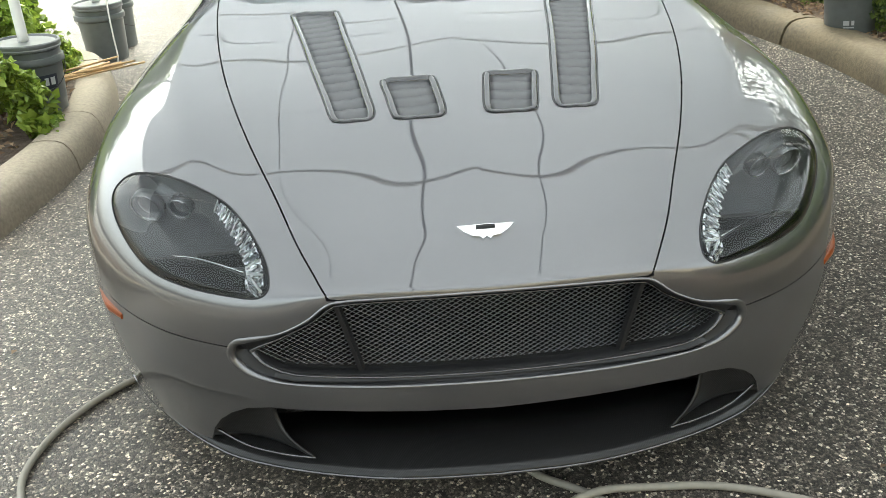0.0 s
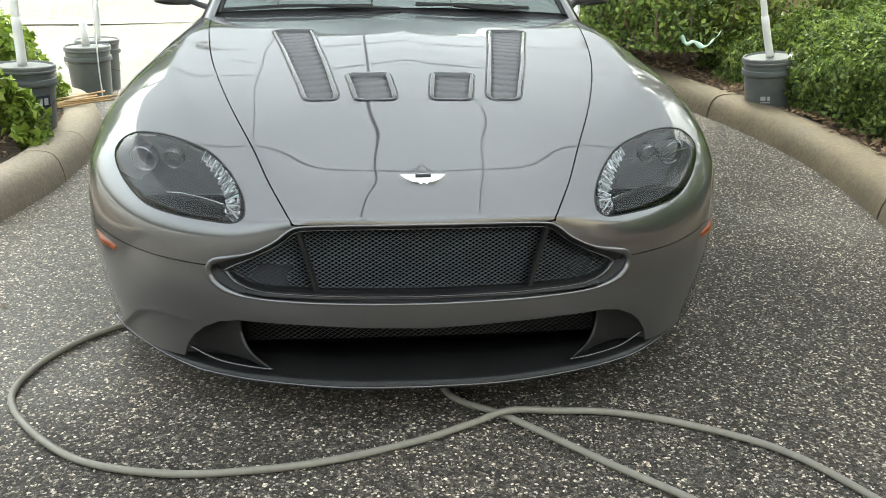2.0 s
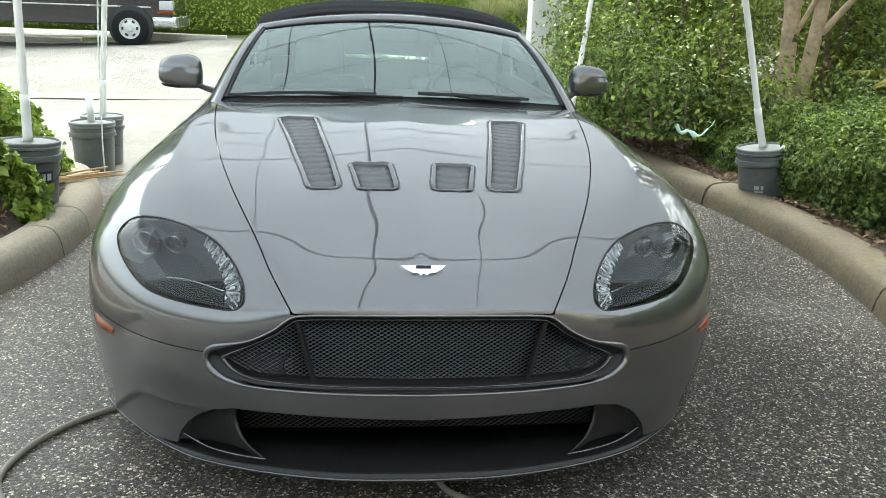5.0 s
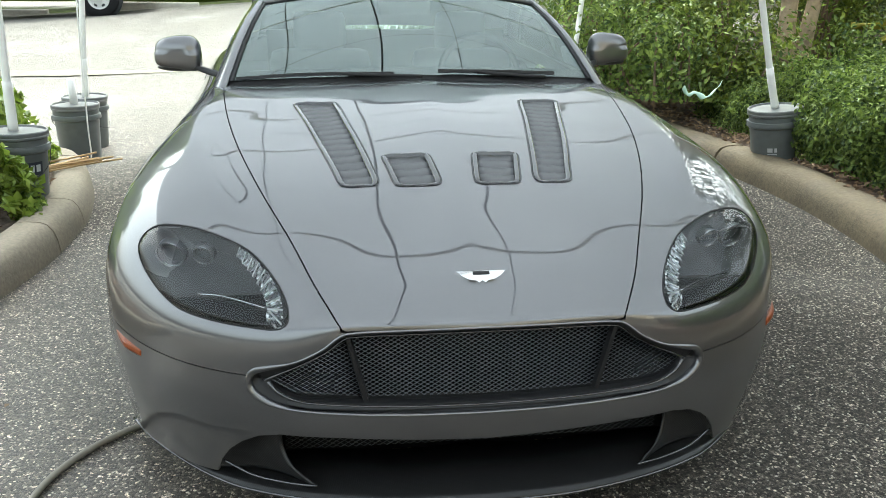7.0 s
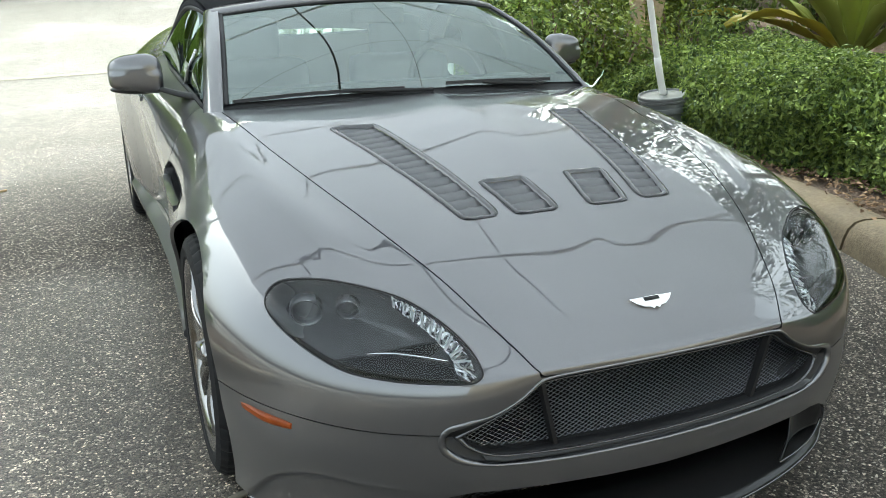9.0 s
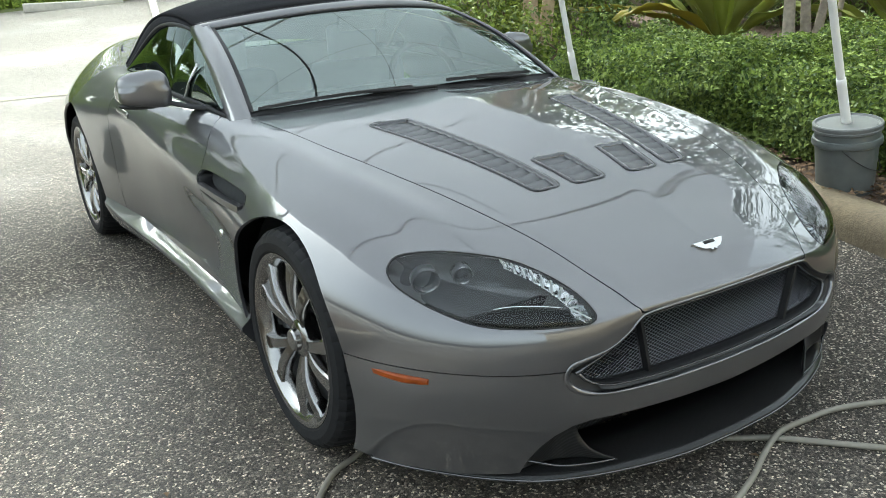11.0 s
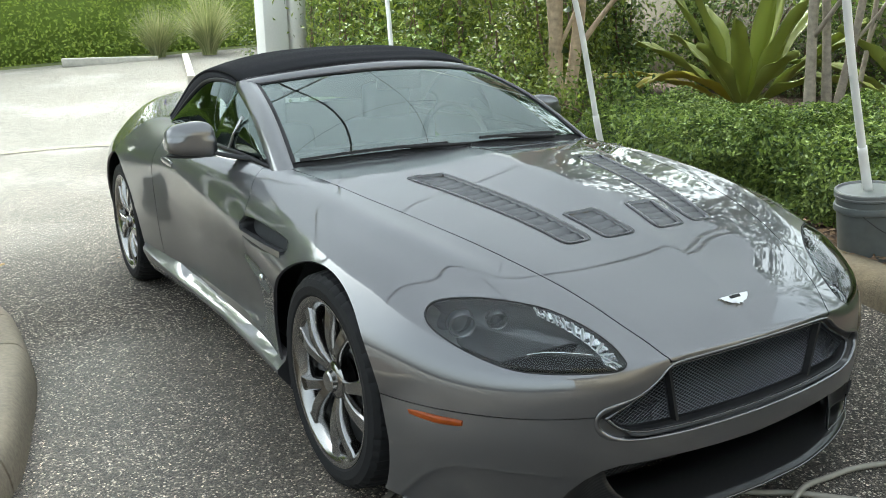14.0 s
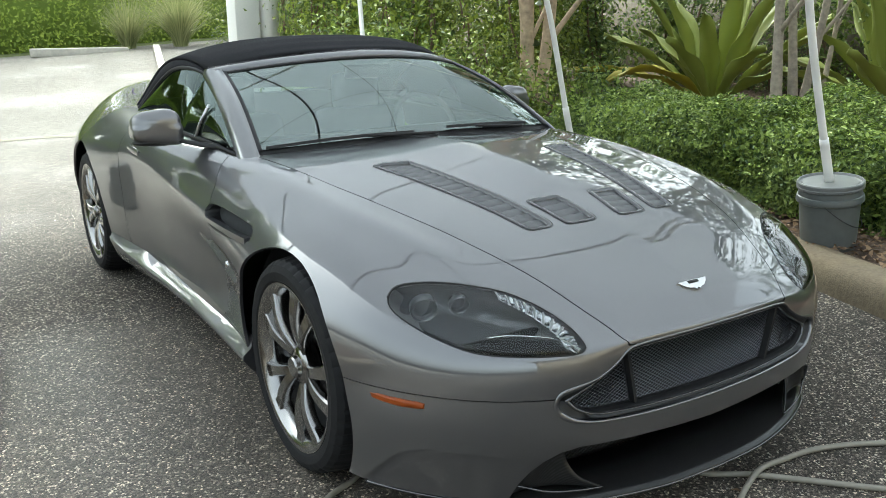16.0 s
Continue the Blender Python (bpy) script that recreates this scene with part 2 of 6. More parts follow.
AMBER = mat("amber_lens", (0.21, 0.042, 0.004), 0.3, vary=0.25, spec=0.3)
FABRIC = mat("black_soft_top_fabric", (0.018, 0.018, 0.021), 0.9, vary=0.3, scale=300, bump=0.0006, bump_scale=900, spec=0.2)
GLASS = glassy("windscreen_glass", (0.40, 0.54, 0.48), 2.8, coating=(0.82, 0.93, 0.895))
SIDEGLASS = glassy("side_glass", (0.20, 0.28, 0.235), 2.1, coating=(0.85, 1.0, 0.94))
LENS = glassy("headlamp_lens", (0.90, 0.92, 0.92), 1.45)
LEATHER = mat("grey_leather", (0.15, 0.155, 0.15), 0.6, vary=0.2, bump=0.0003)
DASH = mat("dark_dashboard", (0.075, 0.078, 0.076), 0.6, vary=0.2, bump=0.0003)
LAMPWHITE = mat("clear_lamp_plastic", (0.50, 0.51, 0.51), 0.1, vary=0.1, scale=120, coat=1.0)
LAMPGREY = mat("dark_lamp_bowl", (0.13, 0.133, 0.14), 0.25, 0.4)
FACET = mat("bright_lamp_reflector", (0.60, 0.61, 0.615), 0.12, 1.0, vary=0.06, rvary=0.06)
MESHGREY = mat("dark_wire_mesh", (0.175, 0.182, 0.198), 0.3, 0.9)
BEAD = mat("dark_bright_bead", (0.12, 0.12, 0.125), 0.14, 0.8, vary=0.05, rvary=0.04)
CONCRETE = mat("kerb_concrete", (0.235, 0.20, 0.15), 0.85, vary=0.3, scale=60, big=3, bump=0.003, bump_scale=110)
# darker, browner copy for the right kerb: shade of hedge and trees in the colour
CONCRETE_SHADED = mat("shaded_kerb_concrete", (0.135, 0.107, 0.068), 0.85, vary=0.4, scale=50, big=4, bump=0.003, bump_scale=110)
SOIL = mat("bed_soil", (0.08, 0.06, 0.044), 0.95, vary=0.5, scale=30, bump=0.02, bump_scale=25)
MULCH = mat("bark_mulch", (0.095, 0.063, 0.043), 0.9, vary=0.55, scale=45, bump=0.02, bump_scale=40)
BUCKET = mat("grey_bucket_plastic", (0.112, 0.124, 0.122), 0.4, vary=0.15, scale=25, rvary=0.12)
LIDMAT = mat("grey_bucket_lid", (0.15, 0.158, 0.158), 0.35, vary=0.2, scale=20)
PVC = mat("white_pvc_pipe", (0.80, 0.79, 0.76), 0.35, vary=0.08, scale=8)
HOSE = mat("grey_rubber_hose", (0.215, 0.20, 0.165), 0.5, vary=0.15, scale=60)
LABEL = mat("pale_label_ink", (0.5, 0.52, 0.52), 0.5)
INK = mat("dark_blue_ink", (0.02, 0.024, 0.04), 0.45, vary=0.1)
STUCCO = mat("beige_stucco", (0.20, 0.175, 0.135), 0.9, vary=0.25, bump=0.003, bump_scale=90)
STUCCO_PALE = mat("pale_house_stucco", (0.36, 0.31, 0.23), 0.9, vary=0.12, bump=0.003, bump_scale=90)
FRAMEGREY = mat("satin_vent_frame", (0.06, 0.06, 0.063), 0.14, 0.5, vary=0.08, rvary=0.04, coat=1.0)
POD = mat("lamp_pod_black", (0.003, 0.003, 0.0035), 0.5, spec=0.08)
WHITE = mat("white_painted_column", (0.74, 0.74, 0.71), 0.6, vary=0.05)
BARK = mat("smooth_tan_bark", (0.40, 0.30, 0.20), 0.8, vary=0.45, scale=25, big=7, bump=0.006, bump_scale=35)
BARK2 = mat("mottled_pale_bark", (0.28, 0.24, 0.19), 0.8, vary=0.45, scale=25, big=7, bump=0.006, bump_scale=35)
TWIG = mat("brown_twig", (0.16, 0.11, 0.075), 0.85, vary=0.3)
STRAW = mat("dry_cut_sticks", (0.50, 0.34, 0.17), 0.8, vary=0.3, scale=20)
HEDGE = leafy("hedge_leaves", (0.030, 0.066, 0.014), (0.2736, 0.3648, 0.073), 0.6)
SHRUB = leafy("shrub_leaves", (0.045, 0.085, 0.021), (0.235, 0.305, 0.066), 0.55)
LIME = leafy("lime_hedge_leaves", (0.114, 0.1824, 0.0228), (0.3192, 0.4104, 0.0684))
# brighter copy of LIME for the far hedge: sunlight put into the leaf colour
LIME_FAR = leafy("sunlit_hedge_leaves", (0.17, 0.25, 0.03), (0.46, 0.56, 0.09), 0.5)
STRAP = leafy("strap_leaves", (0.17, 0.215, 0.045), (0.36, 0.40, 0.10), 0.4)
STRAPY = leafy("yellowed_strap_leaves", (0.3192, 0.2888, 0.038), (0.418, 0.3648, 0.0532), 0.35)
GRASS = leafy("grass_blades", (0.22, 0.26, 0.10), (0.46, 0.46, 0.22), 0.6)
LITTER = leafy("dry_leaf_flakes", (0.10, 0.06, 0.035), (0.34, 0.24, 0.15), 0.9)
TRUCKPAINT = mat("black_truck_paint", (0.012, 0.013, 0.016), 0.15, coat=1.0)
TWINE = mat("pale_twine", (0.55, 0.55, 0.48), 0.8)
TAPE = mat("pale_green_plastic_strip", (0.45, 0.62, 0.52), 0.3)
STOPMAT = mat("weathered_white_concrete", (0.50, 0.47, 0.40), 0.85, vary=0.2, scale=15, bump=0.001)
STRAPGREY = mat("grey_webbing", (0.10, 0.10, 0.098), 0.8)


# ---- mesh helpers ----
def smooth(me, on=True):
    me.polygons.foreach_set("use_smooth", [on] * len(me.polygons))


def mesh_of(name, verts, faces, material, soft=True):
    me = bpy.data.meshes.new(name)
    me.from_pydata([tuple(map(float, v)) for v in verts], [], [tuple(map(int, f)) for f in faces])
    me.materials.append(material)
    smooth(me, soft)
    me.update()
    return me


def solid(name, verts, faces, material, parent=None, label="", soft=True):
    ob = new(name, mesh_of(name, verts, faces, material, soft))
    ob.parent = parent
    return tagged(ob, label)


def part(name, bm, material, parent=None, label="", soft=True, crisp=None):
    """Links a bmesh as one mesh object under a thing or a part."""
    bmesh.ops.recalc_face_normals(bm, faces=bm.faces)
    me = bpy.data.meshes.new(name)
    bm.to_mesh(me)
    bm.free()
    me.materials.append(material)
    smooth(me, soft)
    if crisp:
        me.set_sharp_from_angle(angle=radians(crisp))
    ob = new(name, me)
    ob.parent = parent
    return tagged(ob, label)


def part_as_is(name, bm, material, parent=None, label=""):
    """As part(), with the faces turned as they are."""
    me = bpy.data.meshes.new(name)
    bm.to_mesh(me)
    bm.free()
    me.materials.append(material)
    smooth(me)
    ob = new(name, me)
    ob.parent = parent
    return tagged(ob, label)


def thing(name, label, category, group="", kind="", at=None):
    ob = new(name)
    if at is not None:
        ob.matrix_basis = at
    return tagged(ob, label, category, group, kind)


def box(bm, x0, x1, y0, y1, z0, z1, bevel=0.0, m=None):
    r = bmesh.ops.create_cube(bm, size=1.0)
    vs = r["verts"]
    for v in vs:
        v.co = Vector(((x0 + x1) / 2 + v.co.x * (x1 - x0), (y0 + y1) / 2 + v.co.y * (y1 - y0), (z0 + z1) / 2 + v.co.z * (z1 - z0)))
    if bevel:
        es = list({e for v in vs for e in v.link_edges})
        r = bmesh.ops.bevel(bm, geom=es, offset=bevel, segments=2, affect="EDGES", profile=0.6)
        vs = list({v for f in r["faces"] for v in f.verts} | {v for v in vs if v.is_valid})
    if m is not None:
        bmesh.ops.transform(bm, matrix=m, verts=vs)
    return bm


def lathe(profile, n=48, axis="z", closed=False, cap=True):
    """Turns (radius, height) pairs about an axis."""
    bm = bmesh.new()
    rings = []
    for r, h in profile:
        ring = []
        for k in range(n):
            a = 2 * math.pi * k / n
            c, s = r * math.cos(a), r * math.sin(a)
            ring.append(bm.verts.new((c, s, h) if axis == "z" else (h, c, s)))
        rings.append(ring)
    pairs = list(zip(rings, rings[1:] + (rings[:1] if closed else [])))
    if not closed:
        pairs = pairs[: len(rings) - 1]
    for a, b in pairs:
        for k in range(n):
            bm.faces.new((a[k], a[(k + 1) % n], b[(k + 1) % n], b[k]))
    if not closed and cap:
        for ring in (rings[0], rings[-1]):
            if (ring[0].co - ring[n // 2].co).length > 1e-4:
                bm.faces.new(ring)
    return bm


def spline(keys, per=8, closed=False):
    """A smooth curve through points (Catmull-Rom)."""
    p = np.array(keys, float)
    n = len(p)
    if closed:
        q = np.vstack([p[-1], p, p[:2]])
        spans = n
    else:
        q = np.vstack([2 * p[0] - p[1], p, 2 * p[-1] - p[-2]])
        spans = n - 1
    out = []
    for i in range(spans):
        a, b, c, d = q[i : i + 4]
        for t in np.arange(per) / per:
            out.append(0.5 * (2 * b + (c - a) * t + (2 * a - 5 * b + 4 * c - d) * t * t + (3 * b - a - 3 * c + d) * t**3))
    if not closed:
        out.append(p[-1])
    return np.array(out)


def natural(ts, ps):
    """A natural cubic through the keys, as a function of t."""
    ts, ps = np.array(ts, float), np.array(ps, float)
    n, h = len(ts), np.diff(ts)
    A, B = np.eye(n), np.zeros_like(ps)
    for i in range(1, n - 1):
        A[i, i - 1], A[i, i], A[i, i + 1] = h[i - 1], 2 * (h[i - 1] + h[i]), h[i]
        B[i] = 6 * ((ps[i + 1] - ps[i]) / h[i] - (ps[i] - ps[i - 1]) / h[i - 1])
    M = np.linalg.solve(A, B)

    def f(t):
        t = np.atleast_1d(t)
        i = np.clip(np.searchsorted(ts, t) - 1, 0, n - 2)
        hh = h[i][:, None]
        a, b = (ts[i + 1] - t)[:, None], (t - ts[i])[:, None]
        return (M[i] * a**3 + M[i + 1] * b**3) / (6 * hh) + (ps[i] / hh - M[i] * hh / 6) * a + (ps[i + 1] / hh - M[i + 1] * hh / 6) * b

    return f


def tube(points, radius, n=10, cap=True):
    """A round tube along points; radius a number or one per point."""
    p = np.array(points, float)
    r = np.broadcast_to(np.array(radius, float), (len(p),))
    bm = bmesh.new()
    d = np.gradient(p, axis=0)
    up, rings = np.array([0.13, 0.21, 1.0]), []
    for i in range(len(p)):
        w = d[i] / (np.linalg.norm(d[i]) + 1e-12)
        s = np.cross(w, up)
        if np.linalg.norm(s) < 1e-3:
            s = np.cross(w, (1, 0, 0))
        s /= np.linalg.norm(s)
        u = np.cross(s, w)
        up = u
        rings.append([bm.verts.new(p[i] + r[i] * (math.cos(a) * s + math.sin(a) * u)) for a in np.arange(n) * 2 * math.pi / n])
    for a, b in zip(rings, rings[1:]):
        for k in range(n):
            bm.faces.new((a[k], a[(k + 1) % n], b[(k + 1) % n], b[k]))
    if cap:
        bm.faces.new(rings[0])
        bm.faces.new(rings[-1])
    return bm


def grid_faces(nu, nv):
    return [(i * nv + j, (i + 1) * nv + j, (i + 1) * nv + j + 1, i * nv + j + 1) for i in range(nu - 1) for j in range(nv - 1)]


def mirrored(verts, faces):
    v = np.array(verts) * (-1, 1, 1)
    return v, [tuple(reversed(f)) for f in faces]


def inside(poly, pts):
    """Signed distance to a closed outline: below nought inside."""
    a = np.array(poly)
    b = np.roll(a, -1, axis=0)
    d2 = np.full(len(pts), 1e9)
    odd = np.zeros(len(pts), bool)
    for p, q in zip(a, b):
        w = q - p
        t = np.clip(((pts - p) @ w) / (w @ w + 1e-15), 0, 1)
        d2 = np.minimum(d2, ((pts - p - t[:, None] * w) ** 2).sum(1))
        c = (p[1] > pts[:, 1]) != (q[1] > pts[:, 1])
        x = p[0] + (pts[:, 1] - p[1]) * w[0] / (w[1] if abs(w[1]) > 1e-12 else 1e-12)
        odd ^= c & (pts[:, 0] < x)
    return np.where(odd, -1, 1) * np.sqrt(d2)


def cut(verts, faces, tags, values, tag, only, snap=0.2):
    """Splits faces along values = 0, and gives the faces below nought that had a tag of only the new tag."""
    verts, vals, out, outtags, made = [np.array(p) for p in verts], [float(a) for a in values], [], [], {}
    # vertices close to the line move on to it
    for f in faces:
        for a, b in zip(f, f[1:] + f[:1]):
            if vals[a] * vals[b] < 0:
                t = vals[a] / (vals[a] - vals[b])
                k = a if t < snap else b if t > 1 - snap else None
                if k is not None:
                    x0 = verts[k][0]
                    verts[k] = verts[a] + t * (verts[b] - verts[a])
                    if abs(x0) < 1e-6:
                        verts[k][0] = 0.0
                    vals[k] = 0.0

    def cross(i, j):
        k = (i, j) if i < j else (j, i)
        if k not in made:
            t = vals[k[0]] / (vals[k[0]] - vals[k[1]])
            made[k] = len(verts)
            verts.append(verts[k[0]] + t * (verts[k[1]] - verts[k[0]]))
            vals.append(0.0)
        return made[k]

    for f, g in zip(faces, tags):
        low, high = any(vals[i] < 0 for i in f), any(vals[i] > 0 for i in f)
        if not (low and high):
            out.append(f)
            outtags.append(tag if low and g in only else g)
            continue
        lo, hi = [], []
        for a, b in zip(f, f[1:] + f[:1]):
            if vals[a] <= 0:
                lo.append(a)
            if vals[a] >= 0:
                hi.append(a)
            if vals[a] * vals[b] < 0:
                c = cross(a, b)
                lo.append(c)
                hi.append(c)
        for poly, below in ((lo, True), (hi, False)):
            if len(poly) >= 3:
                out.append(tuple(poly))
                outtags.append(tag if below and g in only else g)
    return np.array(verts), out, outtags


def take(verts, faces, tags, want):
    """The faces of some tags, with their own vertices."""
    fs = [f for f, g in zip(faces, tags) if g in want]
    used = sorted({i for f in fs for i in f})
    at = {i: k for k, i in enumerate(used)}
    v, fs = np.array([verts[i] for i in used]), [tuple(at[i] for i in f) for f in fs]
    return v, fs


def both_sides(v, f):
    """Joins a half with its mirror image along the middle."""
    v2, f2 = mirrored(v, f)
    bm = bmesh.new()
    for vv, ff in ((v, f), (v2, f2)):
        bv = [bm.verts.new(p) for p in vv]
        for q in ff:
            try:
                bm.faces.new([bv[i] for i in q])
            except ValueError:
                pass
    mid = [b for b in bm.verts if abs(b.co.x) < 2e-3]
    bmesh.ops.remove_doubles(bm, verts=mid, dist=1e-3)
    return bm


def with_rim(bm, depth, centre=Vector((0, 2.0, 0.35))):
    """Turns the skin outwards and rolls its open edges inwards, as pressed panels are."""
    bmesh.ops.recalc_face_normals(bm, faces=bm.faces)
    if sum((q.calc_center_median() - centre).dot(q.normal) for q in bm.faces) < 0:
        bmesh.ops.reverse_faces(bm, faces=bm.faces)
    bm.normal_update()
    rim = [e for e in bm.edges if len(e.link_faces) == 1]
    nrm = {v: v.normal.copy() for e in rim for v in e.verts}
    for e in rim:
        a, b = e.verts
        q = [bm.verts.new(p) for p in (a.co, b.co, b.co - nrm[b] * depth, a.co - nrm[a] * depth)]
        bm.faces.new(q if e.link_loops[0].vert == b else q[::-1])
    return bm


def face_towards(ob, d):
    """Turns the faces of a thin pane outwards."""
    d = Vector(d)
    if sum(p.normal.dot(d) * p.area for p in ob.data.polygons) < 0:
        ob.data.flip_normals()
    return ob


def thicken(ob, t=0.01, offset=-1.0):
    s = ob.modifiers.new("thickness", "SOLIDIFY")
    s.thickness, s.offset = t, offset
    return ob


# ---- ground ----
def ground_height(x, y):
    k = min(max((y - 5) / 12.5, 0), 1)
    k = k * k * (3 - 2 * k)
    return k * min(max(0.56 + 0.06 * x, 0.15), 0.9)


def build_ground():
    xs = np.r_[-400, -120, -50, -25, np.arange(-16, 16.1, 1.0), 25, 50, 120, 400]
    ys = np.r_[-400, -100, -30, np.arange(-10, 24.1, 1.0), 35, 60, 140, 400]
    v = [(x, y, ground_height(x, y)) for x in xs for y in ys]
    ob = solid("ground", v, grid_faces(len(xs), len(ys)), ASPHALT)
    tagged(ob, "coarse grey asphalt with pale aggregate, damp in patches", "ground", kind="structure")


build_ground()


STONE = leafy("pale_aggregate", (0.13, 0.115, 0.095), (0.76, 0.70, 0.60), 0.6)


def build_aggregate():
    """Pale stone chips standing proud of the binder where the camera passes."""
    r = np.random.default_rng(77)
    n = 52000
    x, y = r.uniform(-2.6, 2.2, n), r.uniform(-1.1, 5.5, n)
    keep = (r.random(n) < np.clip(1.1 - 0.10 * np.maximum(y, 0), 0.15, 1)) & ~((np.abs(x) < 0.75) & (y > 0.9) & (y < 4.0))
    x, y = x[keep], y[keep]
    n = len(x)
    size = 0.0022 + 0.0035 * r.random(n) ** 2.2
    turn = r.uniform(0, 2 * math.pi, n)
    v = np.zeros((n, 6, 3))
    for k in range(5):
        a = turn + 2 * math.pi * k / 5 + r.normal(0, 0.25, n)
        v[:, k] = np.stack([x + size * np.cos(a) * r.uniform(0.7, 1.3, n), y + size * np.sin(a) * r.uniform(0.7, 1.3, n), np.full(n, -0.0006)], 1)
    v[:, 5] = np.stack([x, y, size * r.uniform(0.35, 0.8, n)], 1)
    i = np.arange(n)[:, None] * 6
    f = np.concatenate([i + (k, (k + 1) % 5, 5) for k in range(5)], 1).reshape(-1, 3)
    ob = solid("aggregate", v.reshape(-1, 3), f, STONE, soft=False)
    tagged(ob, "pale stone chips set in the worn asphalt", "aggregate", kind="stuff")


build_aggregate()


def offset_path(p, d):
    t = np.gradient(p, axis=0)
    t /= np.linalg.norm(t, axis=1)[:, None]
    return p + d * np.stack([t[:, 1], -t[:, 0]], 1)


KERB_R = spline([(0.9, -1.6), (1.35, -0.6), (1.72, 0.15), (1.99, 0.95), (2.16, 1.55), (2.27, 2.25), (2.28, 2.95), (2.22, 3.5), (2.08, 4.3), (1.95, 5.4), (1.9, 7.0), (2.0, 8.6)], 10)
KERB_L = spline([(-3.4, 0.2), (-2.5, 0.5), (-1.98, 0.87), (-1.75, 1.24), (-1.65, 1.68), (-1.588, 2.1), (-1.58, 2.5), (-1.60, 2.82), (-1.72, 3.39), (-1.93, 3.93), (-2.25, 4.2), (-2.7, 4.3), (-3.6, 4.35)], 10)


def kerb(name, path, side, joints, label, material, wide=1.0):
    """A rounded cast kerb; side: which way the bed lies. Pieces end at the joints."""
    root = thing(name, label, "kerb", kind="structure")
    prof = [(0.0, -0.02), (0.012, 0.06), (0.03, 0.108), (0.06, 0.138), (0.10, 0.150), (0.17, 0.154), (0.235, 0.148), (0.265, 0.12), (0.27, -0.02)]
    cuts = [0, *joints, len(path) - 1]
    for a, b in zip(cuts, cuts[1:]):
        seg = path[a : b + 1].copy()
        if a:
            seg[0] = seg[0] + (seg[1] - seg[0]) * 0.15
        if b < len(path) - 1:
            seg[-1] = seg[-1] + (seg[-2] - seg[-1]) * 0.15
        rows = [offset_path(seg, side * o * wide) for o, _ in prof]
        v = [(rows[k][i][0], rows[k][i][1], ground_height(*rows[k][i]) + prof[k][1] + 0.004 * noise.noise((*rows[k][i] * 3, 0))) for i in range(len(seg)) for k in range(len(prof))]
        n = len(prof)
        f = grid_faces(len(seg), n) + [tuple(range(n)), tuple((len(seg) - 1) * n + k for k in reversed(range(n)))]
        bm = bmesh.new()
        bv = [bm.verts.new(p) for p in v]
        for q in f:
            bm.faces.new([bv[i] for i in q])
        part("kerb_stone", bm, material, root, crisp=50)


def bed(name, path, side, rises, label, material):
    """Soil inside a kerb; rises: (distance from the kerb, height) pairs."""
    rows = [(offset_path(path, side * d), h) for d, h in rises]
    v, n = [], len(path)
    for k, (r, h) in enumerate(rows):
        for x, y in r:
            v.append((x, y, ground_height(x, y) + h + (0.045 * noise.noise((x * 2, y * 2, 3)) + 0.02 * noise.noise((x * 7, y * 7, 5)) if k else 0)))
    tagged(solid(name, v, grid_faces(len(rows), n), material), label, "planting bed", kind="structure")


kerb("kerb_right", KERB_R, 1, [38, 71, 88], "rounded brown concrete kerb edging the hedge bed, shade put into its colour", CONCRETE_SHADED)
kerb("kerb_left", KERB_L, -1, [30, 53, 65, 86], "rounded beige concrete kerb round an island bed", CONCRETE, 0.80)
bed("hedge_bed", KERB_R, 1, [(0.2, 0.105), (0.35, 0.12), (0.6, 0.13), (0.9, 0.14), (1.3, 0.16), (1.8, 0.24), (2.4, 0.36), (3.0, 0.45), (4.2, 0.5), (6.0, 0.55), (9.0, 0.6)], "reddish brown bark mulch bed behind the hedge", MULCH)
bed("island_bed", KERB_L, -1, [(0.17, 0.105), (0.4, 0.12), (0.7, 0.13), (1.1, 0.14), (1.6, 0.14)], "bare sandy soil bed inside the island kerb", SOIL)


# ---- the car: grey roadster, nose towards -y, axle lines at y = 0.765 and 3.38 ----
AXLE_F, AXLE_R, HUB_Z = 0.765, 3.38, 0.333
# wheel openings: centre y, z and half axes
ARCH_F, ARCH_R = (0.802, 0.312, 0.397, 0.377), (3.375, 0.332, 0.402, 0.392)
STATIONS = (0, 2, 3, 4, 5, 6, 7, 8, 9, 10, 12, 14, 16, 18, 20, 21, 22)
SILL = [(0, -0.02, 0.15), (0.35, -0.005, 0.15), (0.48, 0.025, 0.15), (0.61, 0.08, 0.145), (0.715, 0.167, 0.136), (0.803, 0.276, 0.132), (0.868, 0.39, 0.13), (0.91, 0.55, 0.135), (0.91, 0.73, 0.15),
        (0.905, 0.95, 0.15), (0.838, 1.5, 0.165), (0.838, 2.3, 0.17), (0.915, 3.02, 0.18), (0.92, 3.62, 0.2), (0.74, 4.12, 0.22), (0.48, 4.22, 0.22), (0, 4.26, 0.22)]
LOWER = [(0, -0.045, 0.28), (0.35, -0.028, 0.28), (0.48, 0.0, 0.28), (0.62, 0.062, 0.28), (0.735, 0.15, 0.28), (0.825, 0.26, 0.28), (0.892, 0.39, 0.28), (0.940, 0.55, 0.285), (0.942, 0.73, 0.29),
         (0.935, 0.95, 0.29), (0.863, 1.5, 0.29), (0.868, 2.3, 0.29), (0.955, 3.02, 0.33), (0.96, 3.62, 0.34), (0.76, 4.15, 0.34), (0.5, 4.26, 0.34), (0, 4.3, 0.34)]
